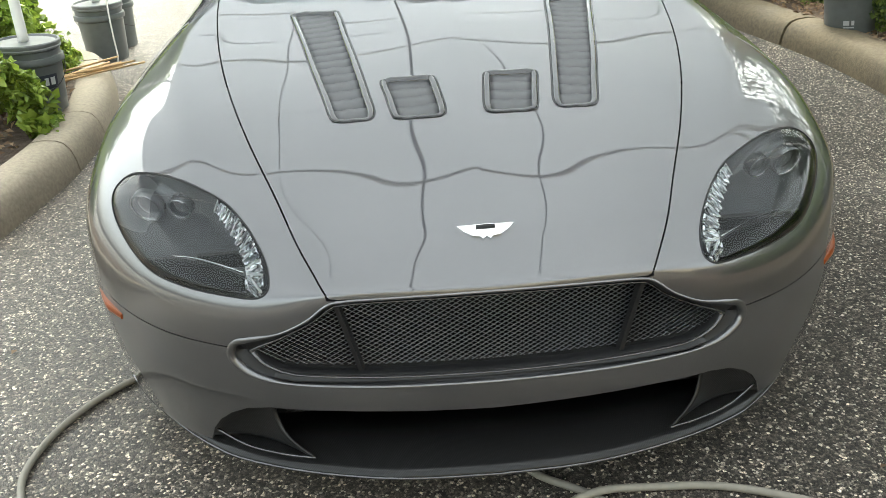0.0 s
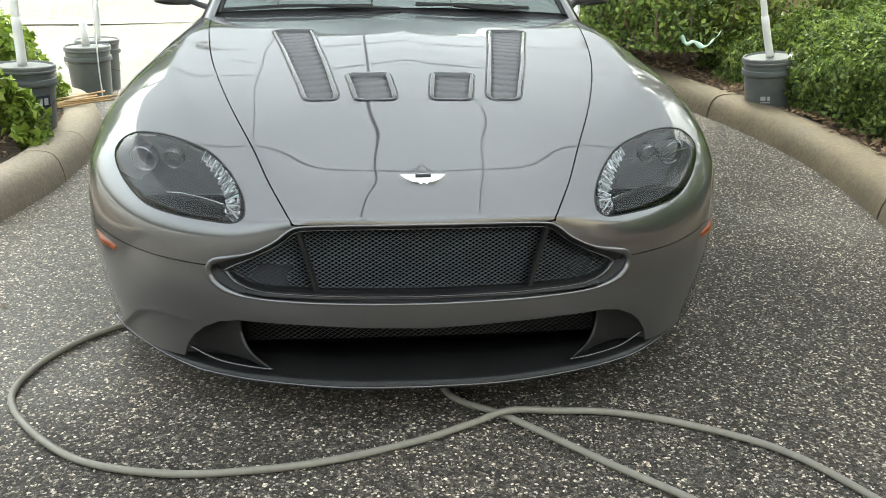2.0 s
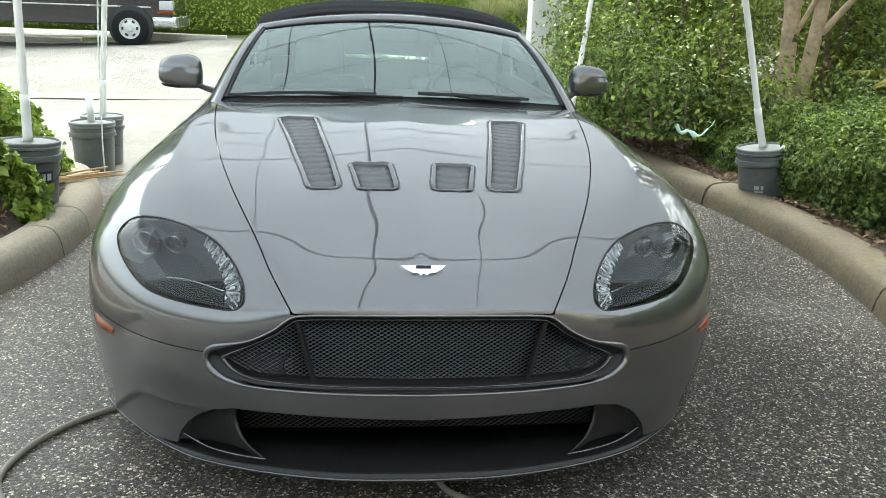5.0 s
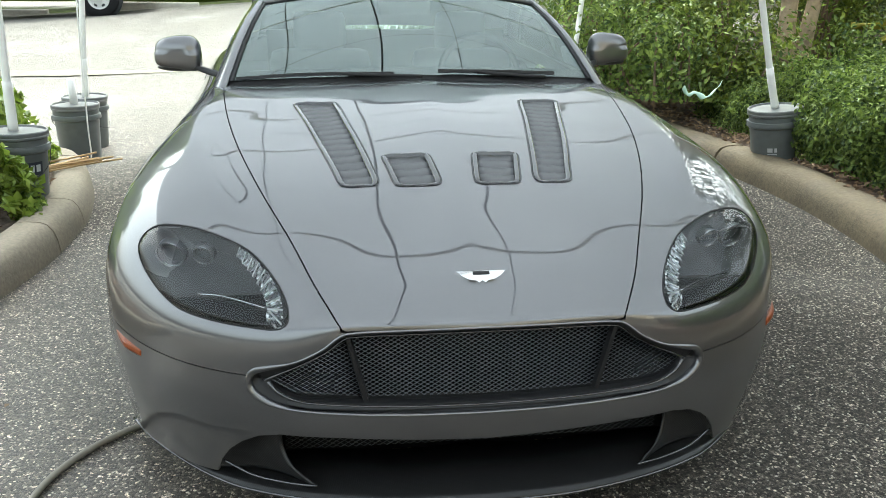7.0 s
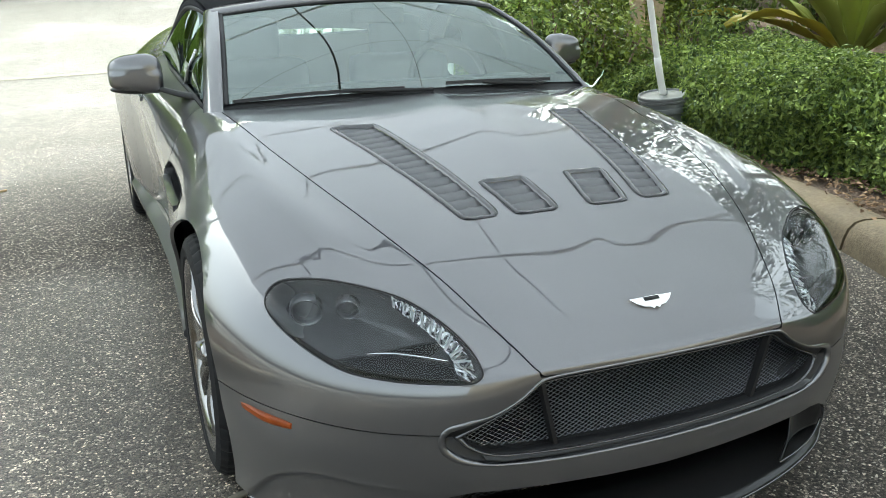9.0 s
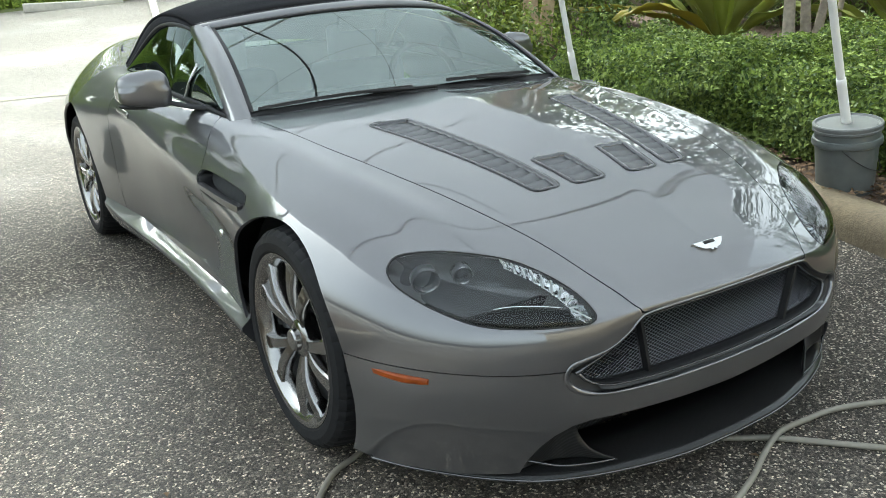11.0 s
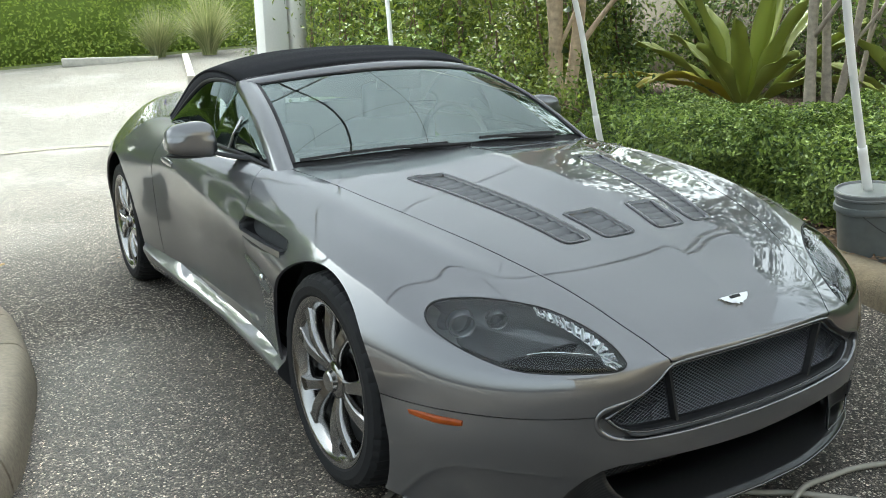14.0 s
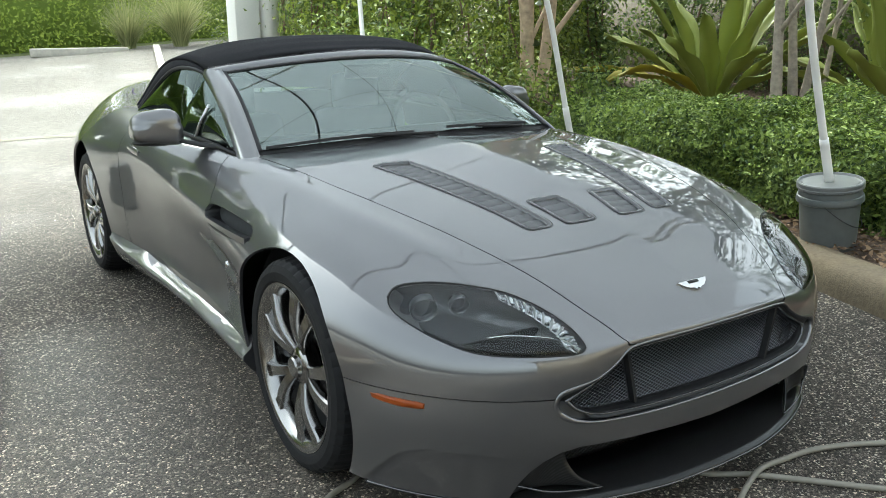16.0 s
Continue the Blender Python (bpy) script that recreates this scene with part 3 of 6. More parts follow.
BELT = [(0, -0.045, 0.36), (0.35, -0.026, 0.365), (0.48, 0.0, 0.375), (0.62, 0.062, 0.39), (0.735, 0.15, 0.395), (0.828, 0.26, 0.40), (0.899, 0.39, 0.41), (0.946, 0.55, 0.43), (0.953, 0.73, 0.45),
        (0.947, 0.95, 0.46), (0.878, 1.5, 0.48), (0.884, 2.3, 0.50), (0.97, 3.02, 0.54), (0.975, 3.62, 0.55), (0.78, 4.16, 0.55), (0.52, 4.27, 0.55), (0, 4.31, 0.55)]
SHOULDER = [(0, -0.034, 0.522), (0.33, -0.018, 0.52), (0.463, 0.008, 0.512), (0.605, 0.077, 0.524), (0.720, 0.172, 0.533), (0.807, 0.284, 0.554), (0.873, 0.406, 0.580), (0.916, 0.56, 0.60), (0.93, 0.73, 0.628),
            (0.93, 0.95, 0.635), (0.894, 1.5, 0.655), (0.897, 2.3, 0.722), (0.945, 3.02, 0.755), (0.932, 3.61, 0.738), (0.74, 4.12, 0.77), (0.5, 4.23, 0.81), (0, 4.27, 0.82)]
CREST = [(0, -0.012, 0.553), (0.32, 0.004, 0.553), (0.435, 0.05, 0.562), (0.545, 0.135, 0.592), (0.635, 0.225, 0.62), (0.70, 0.325, 0.652), (0.748, 0.44, 0.69), (0.782, 0.58, 0.727), (0.80, 0.75, 0.756),
         (0.805, 0.95, 0.778), (0.775, 1.5, 0.832), (0.80, 2.3, 0.853), (0.795, 3.0, 0.885), (0.735, 3.6, 0.902), (0.60, 4.06, 0.925), (0.42, 4.15, 0.94), (0, 4.18, 0.945)]
HOODMID = [(0, 0.045, 0.61), (0.24, 0.085, 0.622), (0.32, 0.16, 0.648), (0.39, 0.265, 0.688), (0.44, 0.37, 0.72), (0.48, 0.48, 0.747), (0.505, 0.60, 0.772), (0.52, 0.74, 0.795), (0.53, 0.88, 0.815),
           (0.53, 1.03, 0.833), (0.52, 1.46, 0.868), (0.5, 2.3, 0.885), (0.5, 3.03, 0.925), (0.48, 3.6, 0.955), (0.37, 4.03, 0.985), (0.23, 4.13, 0.985), (0, 4.17, 0.985)]
SPINE = [(0, 0.10, 0.638), (0, 0.24, 0.695), (0, 0.33, 0.727), (0, 0.43, 0.758), (0, 0.53, 0.786), (0, 0.63, 0.81), (0, 0.74, 0.833), (0, 0.86, 0.853), (0, 0.98, 0.868),
         (0, 1.1, 0.878), (0, 1.45, 0.893), (0, 2.3, 0.90), (0, 3.05, 0.93), (0, 3.6, 0.955), (0, 4.0, 0.985), (0, 4.1, 0.99), (0, 4.15, 0.99)]


def body_surface():
    """The right half of the body skin, lofted over its lines from sill to spine, and its faces."""
    us = np.r_[np.linspace(0, 12, 169), np.linspace(12, 22, 71)[1:]]
    lines = []
    for keys in (SILL, LOWER, BELT, SHOULDER, CREST, HOODMID, SPINE):
        k = np.array(keys, float)
        ghost = k[1] * (-1, 1, 1)
        lines.append(natural((-STATIONS[1], *STATIONS), np.vstack([ghost, k]))(us))
    lines = np.array(lines)
    rows = np.array([spline(lines[:, i], 13) for i in range(len(us))])
    rows[0, :, 0] = rows[-1, :, 0] = rows[:, -1, 0] = 0
    # raised crown along the top of the front wing
    x, y = rows[..., 0], rows[..., 1]
    ease = lambda a, b: (lambda s: s * s * (3 - 2 * s))(np.clip((y - a) / (b - a), 0, 1))  # noqa: E731
    crown = np.interp(y, (0.2, 0.3, 0.5, 0.75, 1.05, 1.3, 1.5), (0.42, 0.459, 0.527, 0.592, 0.648, 0.683, 0.705)) + 0.115 - 0.05 * ease(0.7, 1.4)
    rows[..., 2] += 0.011 * ease(0.22, 0.5) * (1 - ease(1.0, 1.5)) * np.exp(-(((x - crown) / 0.055) ** 2)) * (rows[..., 2] > 0.55)
    # crease along the door at the shoulder line, and the waist ahead of the rear haunch
    off = np.abs(np.arange(rows.shape[1]) - 39)[None, :]
    rows[..., 0] += 0.010 * np.exp(-off / 4.5) * ease(1.0, 1.5) * (1 - ease(2.3, 2.8)) * (x > 0.5)
    low = (lambda s: s * s * (3 - 2 * s))(np.clip((0.80 - rows[..., 2]) / 0.12, 0, 1))
    rows[..., 0] -= 0.016 * np.exp(-(((y - 2.45) / 0.28) ** 2)) * low * (x > 0.5)
    nu, nv = rows.shape[:2]
    return rows.reshape(-1, 3), grid_faces(nu, nv)


def loop2(keys, per=8):
    return spline(keys, per, closed=True)


# outlines in plan (x, y), front view (x, z) or side view (y, z)
GRILLE = loop2([(-0.25, 0.531), (0, 0.5315), (0.10, 0.531), (0.2, 0.530), (0.29, 0.527), (0.322, 0.518), (0.362, 0.488), (0.42, 0.459), (0.485, 0.441), (0.513, 0.429), (0.524, 0.407), (0.513, 0.381), (0.473, 0.357), (0.40, 0.3445), (0.28, 0.3365), (0.15, 0.333), (0, 0.3315), (-0.25, 0.3335)])
INTAKE = [(-0.3, 0.266), (0, 0.263), (0.15, 0.269), (0.34, 0.280), (0.46, 0.284), (0.51, 0.274), (0.55, 0.251), (0.58, 0.222), (0.603, 0.185), (0.625, 0.12), (-0.3, 0.12)]
LAMP = loop2([(0.43, 0.55), (0.437, 0.576), (0.458, 0.602), (0.49, 0.627), (0.536, 0.649), (0.612, 0.664), (0.685, 0.6695), (0.752, 0.665), (0.788, 0.648), (0.803, 0.624), (0.790, 0.598), (0.750, 0.567), (0.690, 0.5405), (0.61, 0.532), (0.52, 0.529), (0.463, 0.529), (0.439, 0.5375)])
LONG_VENT = loop2([(0.217, 0.411), (0.25, 0.41), (0.285, 0.412), (0.307, 0.43), (0.325, 0.51), (0.36, 0.67), (0.40, 0.88), (0.437, 1.07), (0.437, 1.10), (0.41, 1.112), (0.36, 1.097), (0.315, 1.084), (0.297, 1.06), (0.27, 0.86), (0.24, 0.665), (0.218, 0.52), (0.206, 0.44)], 6)
SMALL_VENT = loop2([(0.055, 0.401), (0.10, 0.40), (0.150, 0.403), (0.167, 0.42), (0.18, 0.50), (0.189, 0.56), (0.177, 0.579), (0.12, 0.575), (0.072, 0.572), (0.058, 0.555), (0.05, 0.49), (0.044, 0.425)], 8)
SIDE_VENT = loop2([(1.075, 0.656), (1.055, 0.678), (1.075, 0.70), (1.15, 0.706), (1.35, 0.708), (1.49, 0.704), (1.535, 0.685), (1.535, 0.66), (1.49, 0.638), (1.38, 0.628), (1.22, 0.636)], 8)


def shut_x(y):
    """Plan line of the hood's edge."""
    return natural((-0.05, -0.02, 0.065, 0.17, 0.3, 0.5, 0.75, 1.05, 1.3, 1.5), np.array((0.30, 0.316, 0.363, 0.407, 0.459, 0.527, 0.592, 0.648, 0.683, 0.705))[:, None])(y)[:, 0]


def cowl_y(x):
    return 1.40 + 0.10 * (x / 0.7) ** 2


def split_body():
    v, f = body_surface()
    g = [0] * len(f)

    def go(fn, tag, only, gap=0.0):
        nonlocal v, f, g
        v, f, g = cut(v, f, g, fn(v) + gap, tag, only)
        if gap:
            v, f, g = cut(v, f, g, fn(v) - gap, 99, only, 0.0)

    keep = lambda val, ok: np.where(ok, val, np.maximum(np.abs(val), 1e-3))  # noqa: E731
    big = 9.0
    go(lambda p: np.where(p[:, 1] < 0.5, np.maximum(p[:, 0] - shut_x(p[:, 1]), 0.531 - p[:, 2]), np.maximum(p[:, 0] - shut_x(p[:, 1]), p[:, 1] - cowl_y(p[:, 0]))), 1, {0}, 0.0018)
    go(lambda p: keep(inside(GRILLE, p[:, (0, 2)]), p[:, 1] < 0.2), 3, {0, 1})
    go(lambda p: keep(inside(INTAKE, p[:, (0, 2)]), p[:, 1] < 0.25), 4, {0})
    go(lambda p: keep(inside(LAMP, p[:, (0, 2)]), p[:, 1] < 0.7), 2, {0, 1}, 0.0015)
    go(lambda p: keep(inside(LONG_VENT, p[:, (0, 1)]), p[:, 2] > 0.6), 7, {1})
    go(lambda p: keep(inside(SMALL_VENT, p[:, (0, 1)]), p[:, 2] > 0.6), 7, {1})
    go(lambda p: np.where(p[:, 0] > 0.5, (np.hypot((p[:, 1] - ARCH_F[0]) / ARCH_F[2], (p[:, 2] - ARCH_F[1]) / ARCH_F[3]) - 1) * 0.39, big), 9, {0})
    go(lambda p: np.where(p[:, 0] > 0.5, (np.hypot((p[:, 1] - ARCH_R[0]) / ARCH_R[2], (p[:, 2] - ARCH_R[1]) / ARCH_R[3]) - 1) * 0.39, big), 9, {0})
    go(lambda p: np.where(p[:, 1] < 0.6, p[:, 2] - 0.421 - 0.02 * np.clip(p[:, 1], 0, 0.5), big), 5, {0}, 0.0012)
    go(lambda p: keep(inside(SIDE_VENT, p[:, (1, 2)]), p[:, 0] > 0.7), 9, {0})
    go(lambda p: np.where((p[:, 2] > 0.7) & (p[:, 1] > 1.1), np.maximum.reduce([cowl_y(p[:, 0]) - p[:, 1], p[:, 1] - 3.16, p[:, 0] - np.interp(p[:, 1], (1.4, 1.5, 1.9, 2.6, 3.0, 3.16), (0.69, 0.70, 0.745, 0.755, 0.74, 0.70))]), big), 9, {0})
    door_front = lambda z: np.interp(z, (0.27, 0.338, 0.48, 0.63, 0.685, 0.76, 0.85), (1.21, 1.25, 1.405, 1.487, 1.52, 1.545, 1.64))  # noqa: E731
    go(lambda p: np.where(p[:, 0] > 0.6, np.maximum.reduce([door_front(p[:, 2]) - p[:, 1], p[:, 1] - 2.72, 0.27 - p[:, 2]]), big), 6, {0}, 0.0018)
    return v, f, g


car = thing("sports_car", "grey metallic two-seat roadster with closed black soft top, dark wheels", "car")
CV, CF, CG = split_body()


def raw(v, f):
    bm = bmesh.new()
    bv = [bm.verts.new(p) for p in v]
    for q in f:
        try:
            bm.faces.new([bv[i] for i in q])
        except ValueError:
            pass
    return bm


def panel(name, want, label="", whole=False, material=PAINT, depth=0.010, parent=car):
    v, f = take(CV, CF, CG, want)
    if whole:
        return [part_as_is(name, with_rim(both_sides(v, f), depth), material, parent, label)]
    return [part_as_is(name, with_rim(raw(*h), depth), material, parent, label) for h in ((v, f), mirrored(v, f))]


panel("hood", {1}, whole=True)
panel("body_shell", {0}, whole=True)
panel("front_bumper", {5}, whole=True)
panel("door", {6})


def under_skin():
    """A dark inner skin that closes the gaps between panels."""
    keep = [(q, t) for q, t in zip(CF, CG) if t in (0, 1, 5, 6)]
    me = both_sides(*take(CV, [q for q, _ in keep], [0] * len(keep), {0}))
    bmesh.ops.recalc_face_normals(me, faces=me.faces)
    out = sum((q.calc_center_median() - Vector((0, 2.0, 0.35))).dot(q.normal) for q in me.faces)
    for vtx in me.verts:
        vtx.normal_update()
    s = -0.011 if out > 0 else 0.011
    for vtx, nrm in [(vtx, vtx.normal.copy()) for vtx in me.verts]:
        vtx.co += nrm * s
    part("inner_skin", me, SHADE, car, "black inner body skin")


under_skin()


def at_body(x, z):
    """The y of the nose skin at a front-view place (right half)."""
    near = CV[(np.abs(CV[:, 0] - abs(x)) < 0.03) & (np.abs(CV[:, 2] - z) < 0.03) & (CV[:, 1] < 0.75)]
    d = np.hypot(near[:, 0] - abs(x), near[:, 2] - z)
    k = np.argsort(d)[:4]
    return float(np.average(near[k, 1], weights=1 / (d[k] + 1e-4)))


def top_z(x, y):
    """The z of the upper skin at a plan place."""
    near = CV[(np.abs(CV[:, 0] - abs(x)) < 0.05) & (np.abs(CV[:, 1] - y) < 0.05) & (CV[:, 2] > 0.5)]
    d = np.hypot(near[:, 0] - abs(x), near[:, 1] - y)
    k = np.argsort(d)[:4]
    return float(np.average(near[k, 2], weights=1 / (d[k] + 1e-4)))


def side_x(y, z):
    """The x of the flank's skin at a side-view place."""
    near = CV[(np.abs(CV[:, 1] - y) < 0.05) & (np.abs(CV[:, 2] - z) < 0.05) & (CV[:, 0] > 0.6)]
    d = np.hypot(near[:, 1] - y, near[:, 2] - z)
    k = np.argsort(d)[:5]
    return float(np.average(near[k, 0], weights=1 / (d[k] + 1e-4)))


# grille: recessed surround, bead, wire mesh, two upright bars
def grille_half_path():
    """Right-hand half of the grille's outline from top middle round to bottom middle."""
    pts = [(0, 0.5315), (0.10, 0.531), (0.2, 0.530), (0.29, 0.527), (0.322, 0.518), (0.362, 0.488), (0.42, 0.459), (0.485, 0.441), (0.513, 0.429), (0.524, 0.407), (0.513, 0.381), (0.473, 0.357), (0.40, 0.3445), (0.28, 0.3365), (0.15, 0.333), (0, 0.3315)]
    p = spline(pts, 6)
    t = np.gradient(p, axis=0)
    t /= np.linalg.norm(t, axis=1)[:, None]
    nrm = np.stack([t[:, 1], -t[:, 0]], 1)  # points into the opening
    nrm[0], nrm[-1] = (0, -1), (0, 1)
    return p, nrm


def grille_strip(rows):
    """A strip swept round the grille: rows of (share of the inset, depth)."""
    p, nrm = grille_half_path()
    inset = 0.0135 + 0.020 * np.clip((p[:, 0] - 0.40) / 0.10, 0, 1) ** 1.5
    ys = np.array([at_body(min(x, 0.54), z) for x, z in p])
    ys = np.convolve(np.r_[[ys[0]] * 4, ys, [ys[-1]] * 4], np.ones(9) / 9, "valid")
    v = [(p[i][0] + nrm[i][0] * o * inset[i], ys[i] + d, p[i][1] + nrm[i][1] * o * inset[i]) for i in range(len(p)) for o, d in rows]
    return both_sides(np.array(v), grid_faces(len(p), len(rows)))


grille = part("grille", grille_strip([(0.0, 0.002), (0.12, 0.007), (0.4, 0.012), (0.85, 0.015), (1.05, 0.016), (1.3, 0.03), (1.35, 0.06)]), BLACK, car, "black recessed grille surround")
part("grille_lip", grille_strip([(-0.28, 0.001), (-0.22, -0.0015), (-0.05, -0.0028), (0.12, -0.001), (0.22, 0.004), (0.24, 0.010)]), PAINT, grille, "grey rolled lip round the grille")
part("grille_bead", grille_strip([(0.86, 0.016), (0.92, 0.0125), (1.03, 0.011), (1.14, 0.0125), (1.22, 0.018)]), BEAD, grille, "glossy dark inner bead")


def wire_mesh(name, poly_ok, x0, x1, z0, z1, pitch, wire, parent, yfun, material):
    """Expanded-metal mesh: flat diamond cells of strand."""
    h = pitch * 0.31
    rows, cols = int((z1 - z0) / h) + 1, int((x1 - x0) / pitch) + 2
    pts = {(i, j): (x0 + (i + 0.5 * (j % 2)) * pitch, z0 + j * h) for j in range(rows) for i in range(cols)}
    runs = [(p, pts[(i + di, j + 1)]) for (i, j), p in pts.items() for di in ((0, -1) if j % 2 == 0 else (0, 1)) if (i + di, j + 1) in pts]
    ok = poly_ok(np.array([((p[0] + q[0]) / 2, (p[1] + q[1]) / 2) for p, q in runs]))
    v, f = [], []
    for (p, q), fits in zip(runs, ok):
        if not fits:
            continue
        a, b = np.array(p), np.array(q)
        d = (b - a) / np.hypot(*(b - a))
        s = np.array((-d[1], d[0])) * wire
        n = len(v)
        for c in (a, b):
            y = yfun(c[0])
            v += [(c[0] + s[0], y + wire, c[1] + s[1]), (c[0], y - wire * 0.6, c[1]), (c[0] - s[0], y, c[1] - s[1])]
        f += [(n, n + 1, n + 4, n + 3), (n + 1, n + 2, n + 5, n + 4)]
    return solid(name, v, f, material, parent, "dark diamond wire mesh", soft=False)


GR_POLY = np.vstack([grille_half_path()[0], grille_half_path()[0][::-1] * (-1, 1)])


nose_y = lambda x: 0.008 + 0.12 * abs(x) ** 2.2  # noqa: E731
wire_mesh("wire_mesh", lambda q: inside(GR_POLY, q) < -0.012, -0.53, 0.53, 0.335, 0.53, 0.0165, 0.00075, grille, nose_y, MESHGREY)


def bar(x_top, x_bot, z_top, z_bot, w, parent, name="upright_bar"):
    bm = bmesh.new()
    s = []
    for x, z in ((x_bot, z_bot), (x_top, z_top)):
        y = nose_y(x) - 0.020
        s.append([bm.verts.new(p) for p in ((x - w, y + 0.016, z), (x - w * 0.6, y, z), (x + w * 0.6, y, z), (x + w, y + 0.016, z), (x, y + 0.03, z))])
    for k in range(5):
        bm.faces.new((s[0][k], s[0][(k + 1) % 5], s[1][(k + 1) % 5], s[1][k]))
    bm.faces.new(s[0])
    bm.faces.new(s[1])
    return part(name, bm, BLACK, parent, "black upright grille bar", soft=False)


for sgn in (-1, 1):
    bar(sgn * 0.308, sgn * 0.264, 0.525, 0.342, 0.008, grille)


bm = bmesh.new()
box(bm, -0.6, 0.6, 0.17, 0.19, 0.12, 0.55)
part("radiator", bm, POD, car, "dark radiator behind the mesh")


def duct_ledge():
    """Carbon shelf under the mesh inside the grille."""
    xs = np.linspace(-0.44, 0.44, 41)
    v = []
    for x in xs:
        z = float(np.interp(abs(x), (0, 0.25, 0.4, 0.46), (0.344, 0.348, 0.357, 0.374)))
        y = nose_y(x)
        v += [(x, y - 0.045, z - 0.002), (x, y - 0.02, z + 0.001), (x, y - 0.003, z + 0.006), (x, y + 0.004, z + 0.010)]
    return thicken(solid("grille_ledge", v, grid_faces(41, 4), CARBON, grille, "carbon fibre ledge below the mesh"), 0.003)


duct_ledge()


# lower intake: dark mouth, mesh, corner blades, splitter
wire_mesh("lower_mesh", lambda q: (inside(INTAKE, np.abs(q)) < -0.008) & (q[:, 1] > 0.15), -0.46, 0.46, 0.155, 0.265, 0.019, 0.0011, car, lambda x: 0.13 + 0.06 * abs(x) ** 2.2, SHADE)


def splitter():
    """Carbon lip that follows the nose in plan and turns up at its ends."""
    keys = [(0, -0.079), (0.2, -0.068), (0.39, -0.024), (0.54, 0.036), (0.62, 0.090), (0.708, 0.174), (0.803, 0.284), (0.872, 0.392)]
    p = spline(keys, 8)
    n = len(p)
    t = np.gradient(p, axis=0)
    t /= np.linalg.norm(t, axis=1)[:, None]
    nrm = np.stack([-t[:, 1], t[:, 0]], 1)
    rise = np.interp(p[:, 0], (0, 0.5, 0.7, 0.8, 0.872), (0, 0.0, 0.002, 0.006, 0.008))
    back = np.interp(p[:, 0], (0, 0.45, 0.62, 0.75, 0.862), (0.22, 0.17, 0.10, 0.05, 0.03))
    v = []
    for i in range(n):
        for o, z in ((0.02, 0.112), (0.004, 0.113), (0.0, 0.118), (0.003, 0.125), (0.02, 0.131), (back[i] * 0.5, 0.135), (back[i], 0.142)):
            v.append((max(p[i][0] + nrm[i][0] * o, 0) if i else 0, p[i][1] + nrm[i][1] * o, z + rise[i]))
    ob = part("splitter", both_sides(np.array(v), grid_faces(n, 7)), CARBON, car, "carbon fibre front splitter lip")
    rim = [(sg * x, y - 0.001, 0.119 + float(np.interp(abs(x), (0, 0.5, 0.7, 0.8, 0.872), (0, 0.0, 0.002, 0.006, 0.008)))) for sg, pts in ((-1, p[::-1]), (1, p[1:])) for x, y in pts]
    part("splitter_edge", tube(rim, 0.0035, 8), BEAD, ob, "glossy splitter edge")
    return thicken(ob, 0.004, 0)


splitter()


def blade(sgn):
    """Carbon corner duct: fills the arch of the intake and runs to a point above the splitter."""
    inner = spline([(0.452, 0.035, 0.284), (0.462, 0.05, 0.235), (0.438, 0.025, 0.18), (0.383, -0.012, 0.146)], 6)
    outer = spline([(0.465, 0.002, 0.288), (0.545, 0.034, 0.262), (0.590, 0.062, 0.215), (0.612, 0.082, 0.158)], 6)
    v = []
    for a, b in zip(inner, outer):
        for w in np.linspace(0, 1, 9):
            q = a * (1 - w) + b * w
            q[1] += 0.03 * math.sin(math.pi * w)
            v.append((sgn * q[0], q[1], q[2]))
    ob = solid("intake_blade", v, grid_faces(len(inner), 9), CARBON, car, "carbon fibre intake corner")
    thicken(ob, 0.005, 0)
    edge = [(sgn * x, y, z) for x, y, z in spline([(0.383, -0.013, 0.147), (0.45, 0.004, 0.150), (0.53, 0.034, 0.158), (0.60, 0.075, 0.178)], 6)]
    part("blade_edge", tube(edge, 0.003, 6), BEAD, ob, "polished blade edge")


blade(1)
blade(-1)


# side marker lamps
def side_marker(sgn):
    v = []
    n = 12
    for k in range(n):
        s = k / (n - 1)
        y = 0.212 + 0.15 * s
        x = float(np.interp(y, (0.15, 0.26, 0.39), (0.735, 0.825, 0.887))) + 0.003
        x += 0.006 * math.sin(math.pi * s)
        zc, h = 0.398 + 0.006 * s, 0.0092 * min(1, 12 * s + 0.8, 12 * (1 - s) + 0.8)
        for dz, dx in ((-h, -0.006), (-h, 0.003), (-h * 0.6, 0.007), (h * 0.6, 0.007), (h, 0.003), (h, -0.006)):
            v.append((sgn * (x + dx), y, zc + dz))
    f = grid_faces(n, 6) + [tuple(range(6)), tuple((n - 1) * 6 + k for k in range(5, -1, -1))]
    bm = bmesh.new()
    bv = [bm.verts.new(p) for p in v]
    for q in f:
        bm.faces.new([bv[i] for i in q])
    part("side_marker", bm, AMBER, car, "amber side marker lens", crisp=40)


side_marker(1)
side_marker(-1)


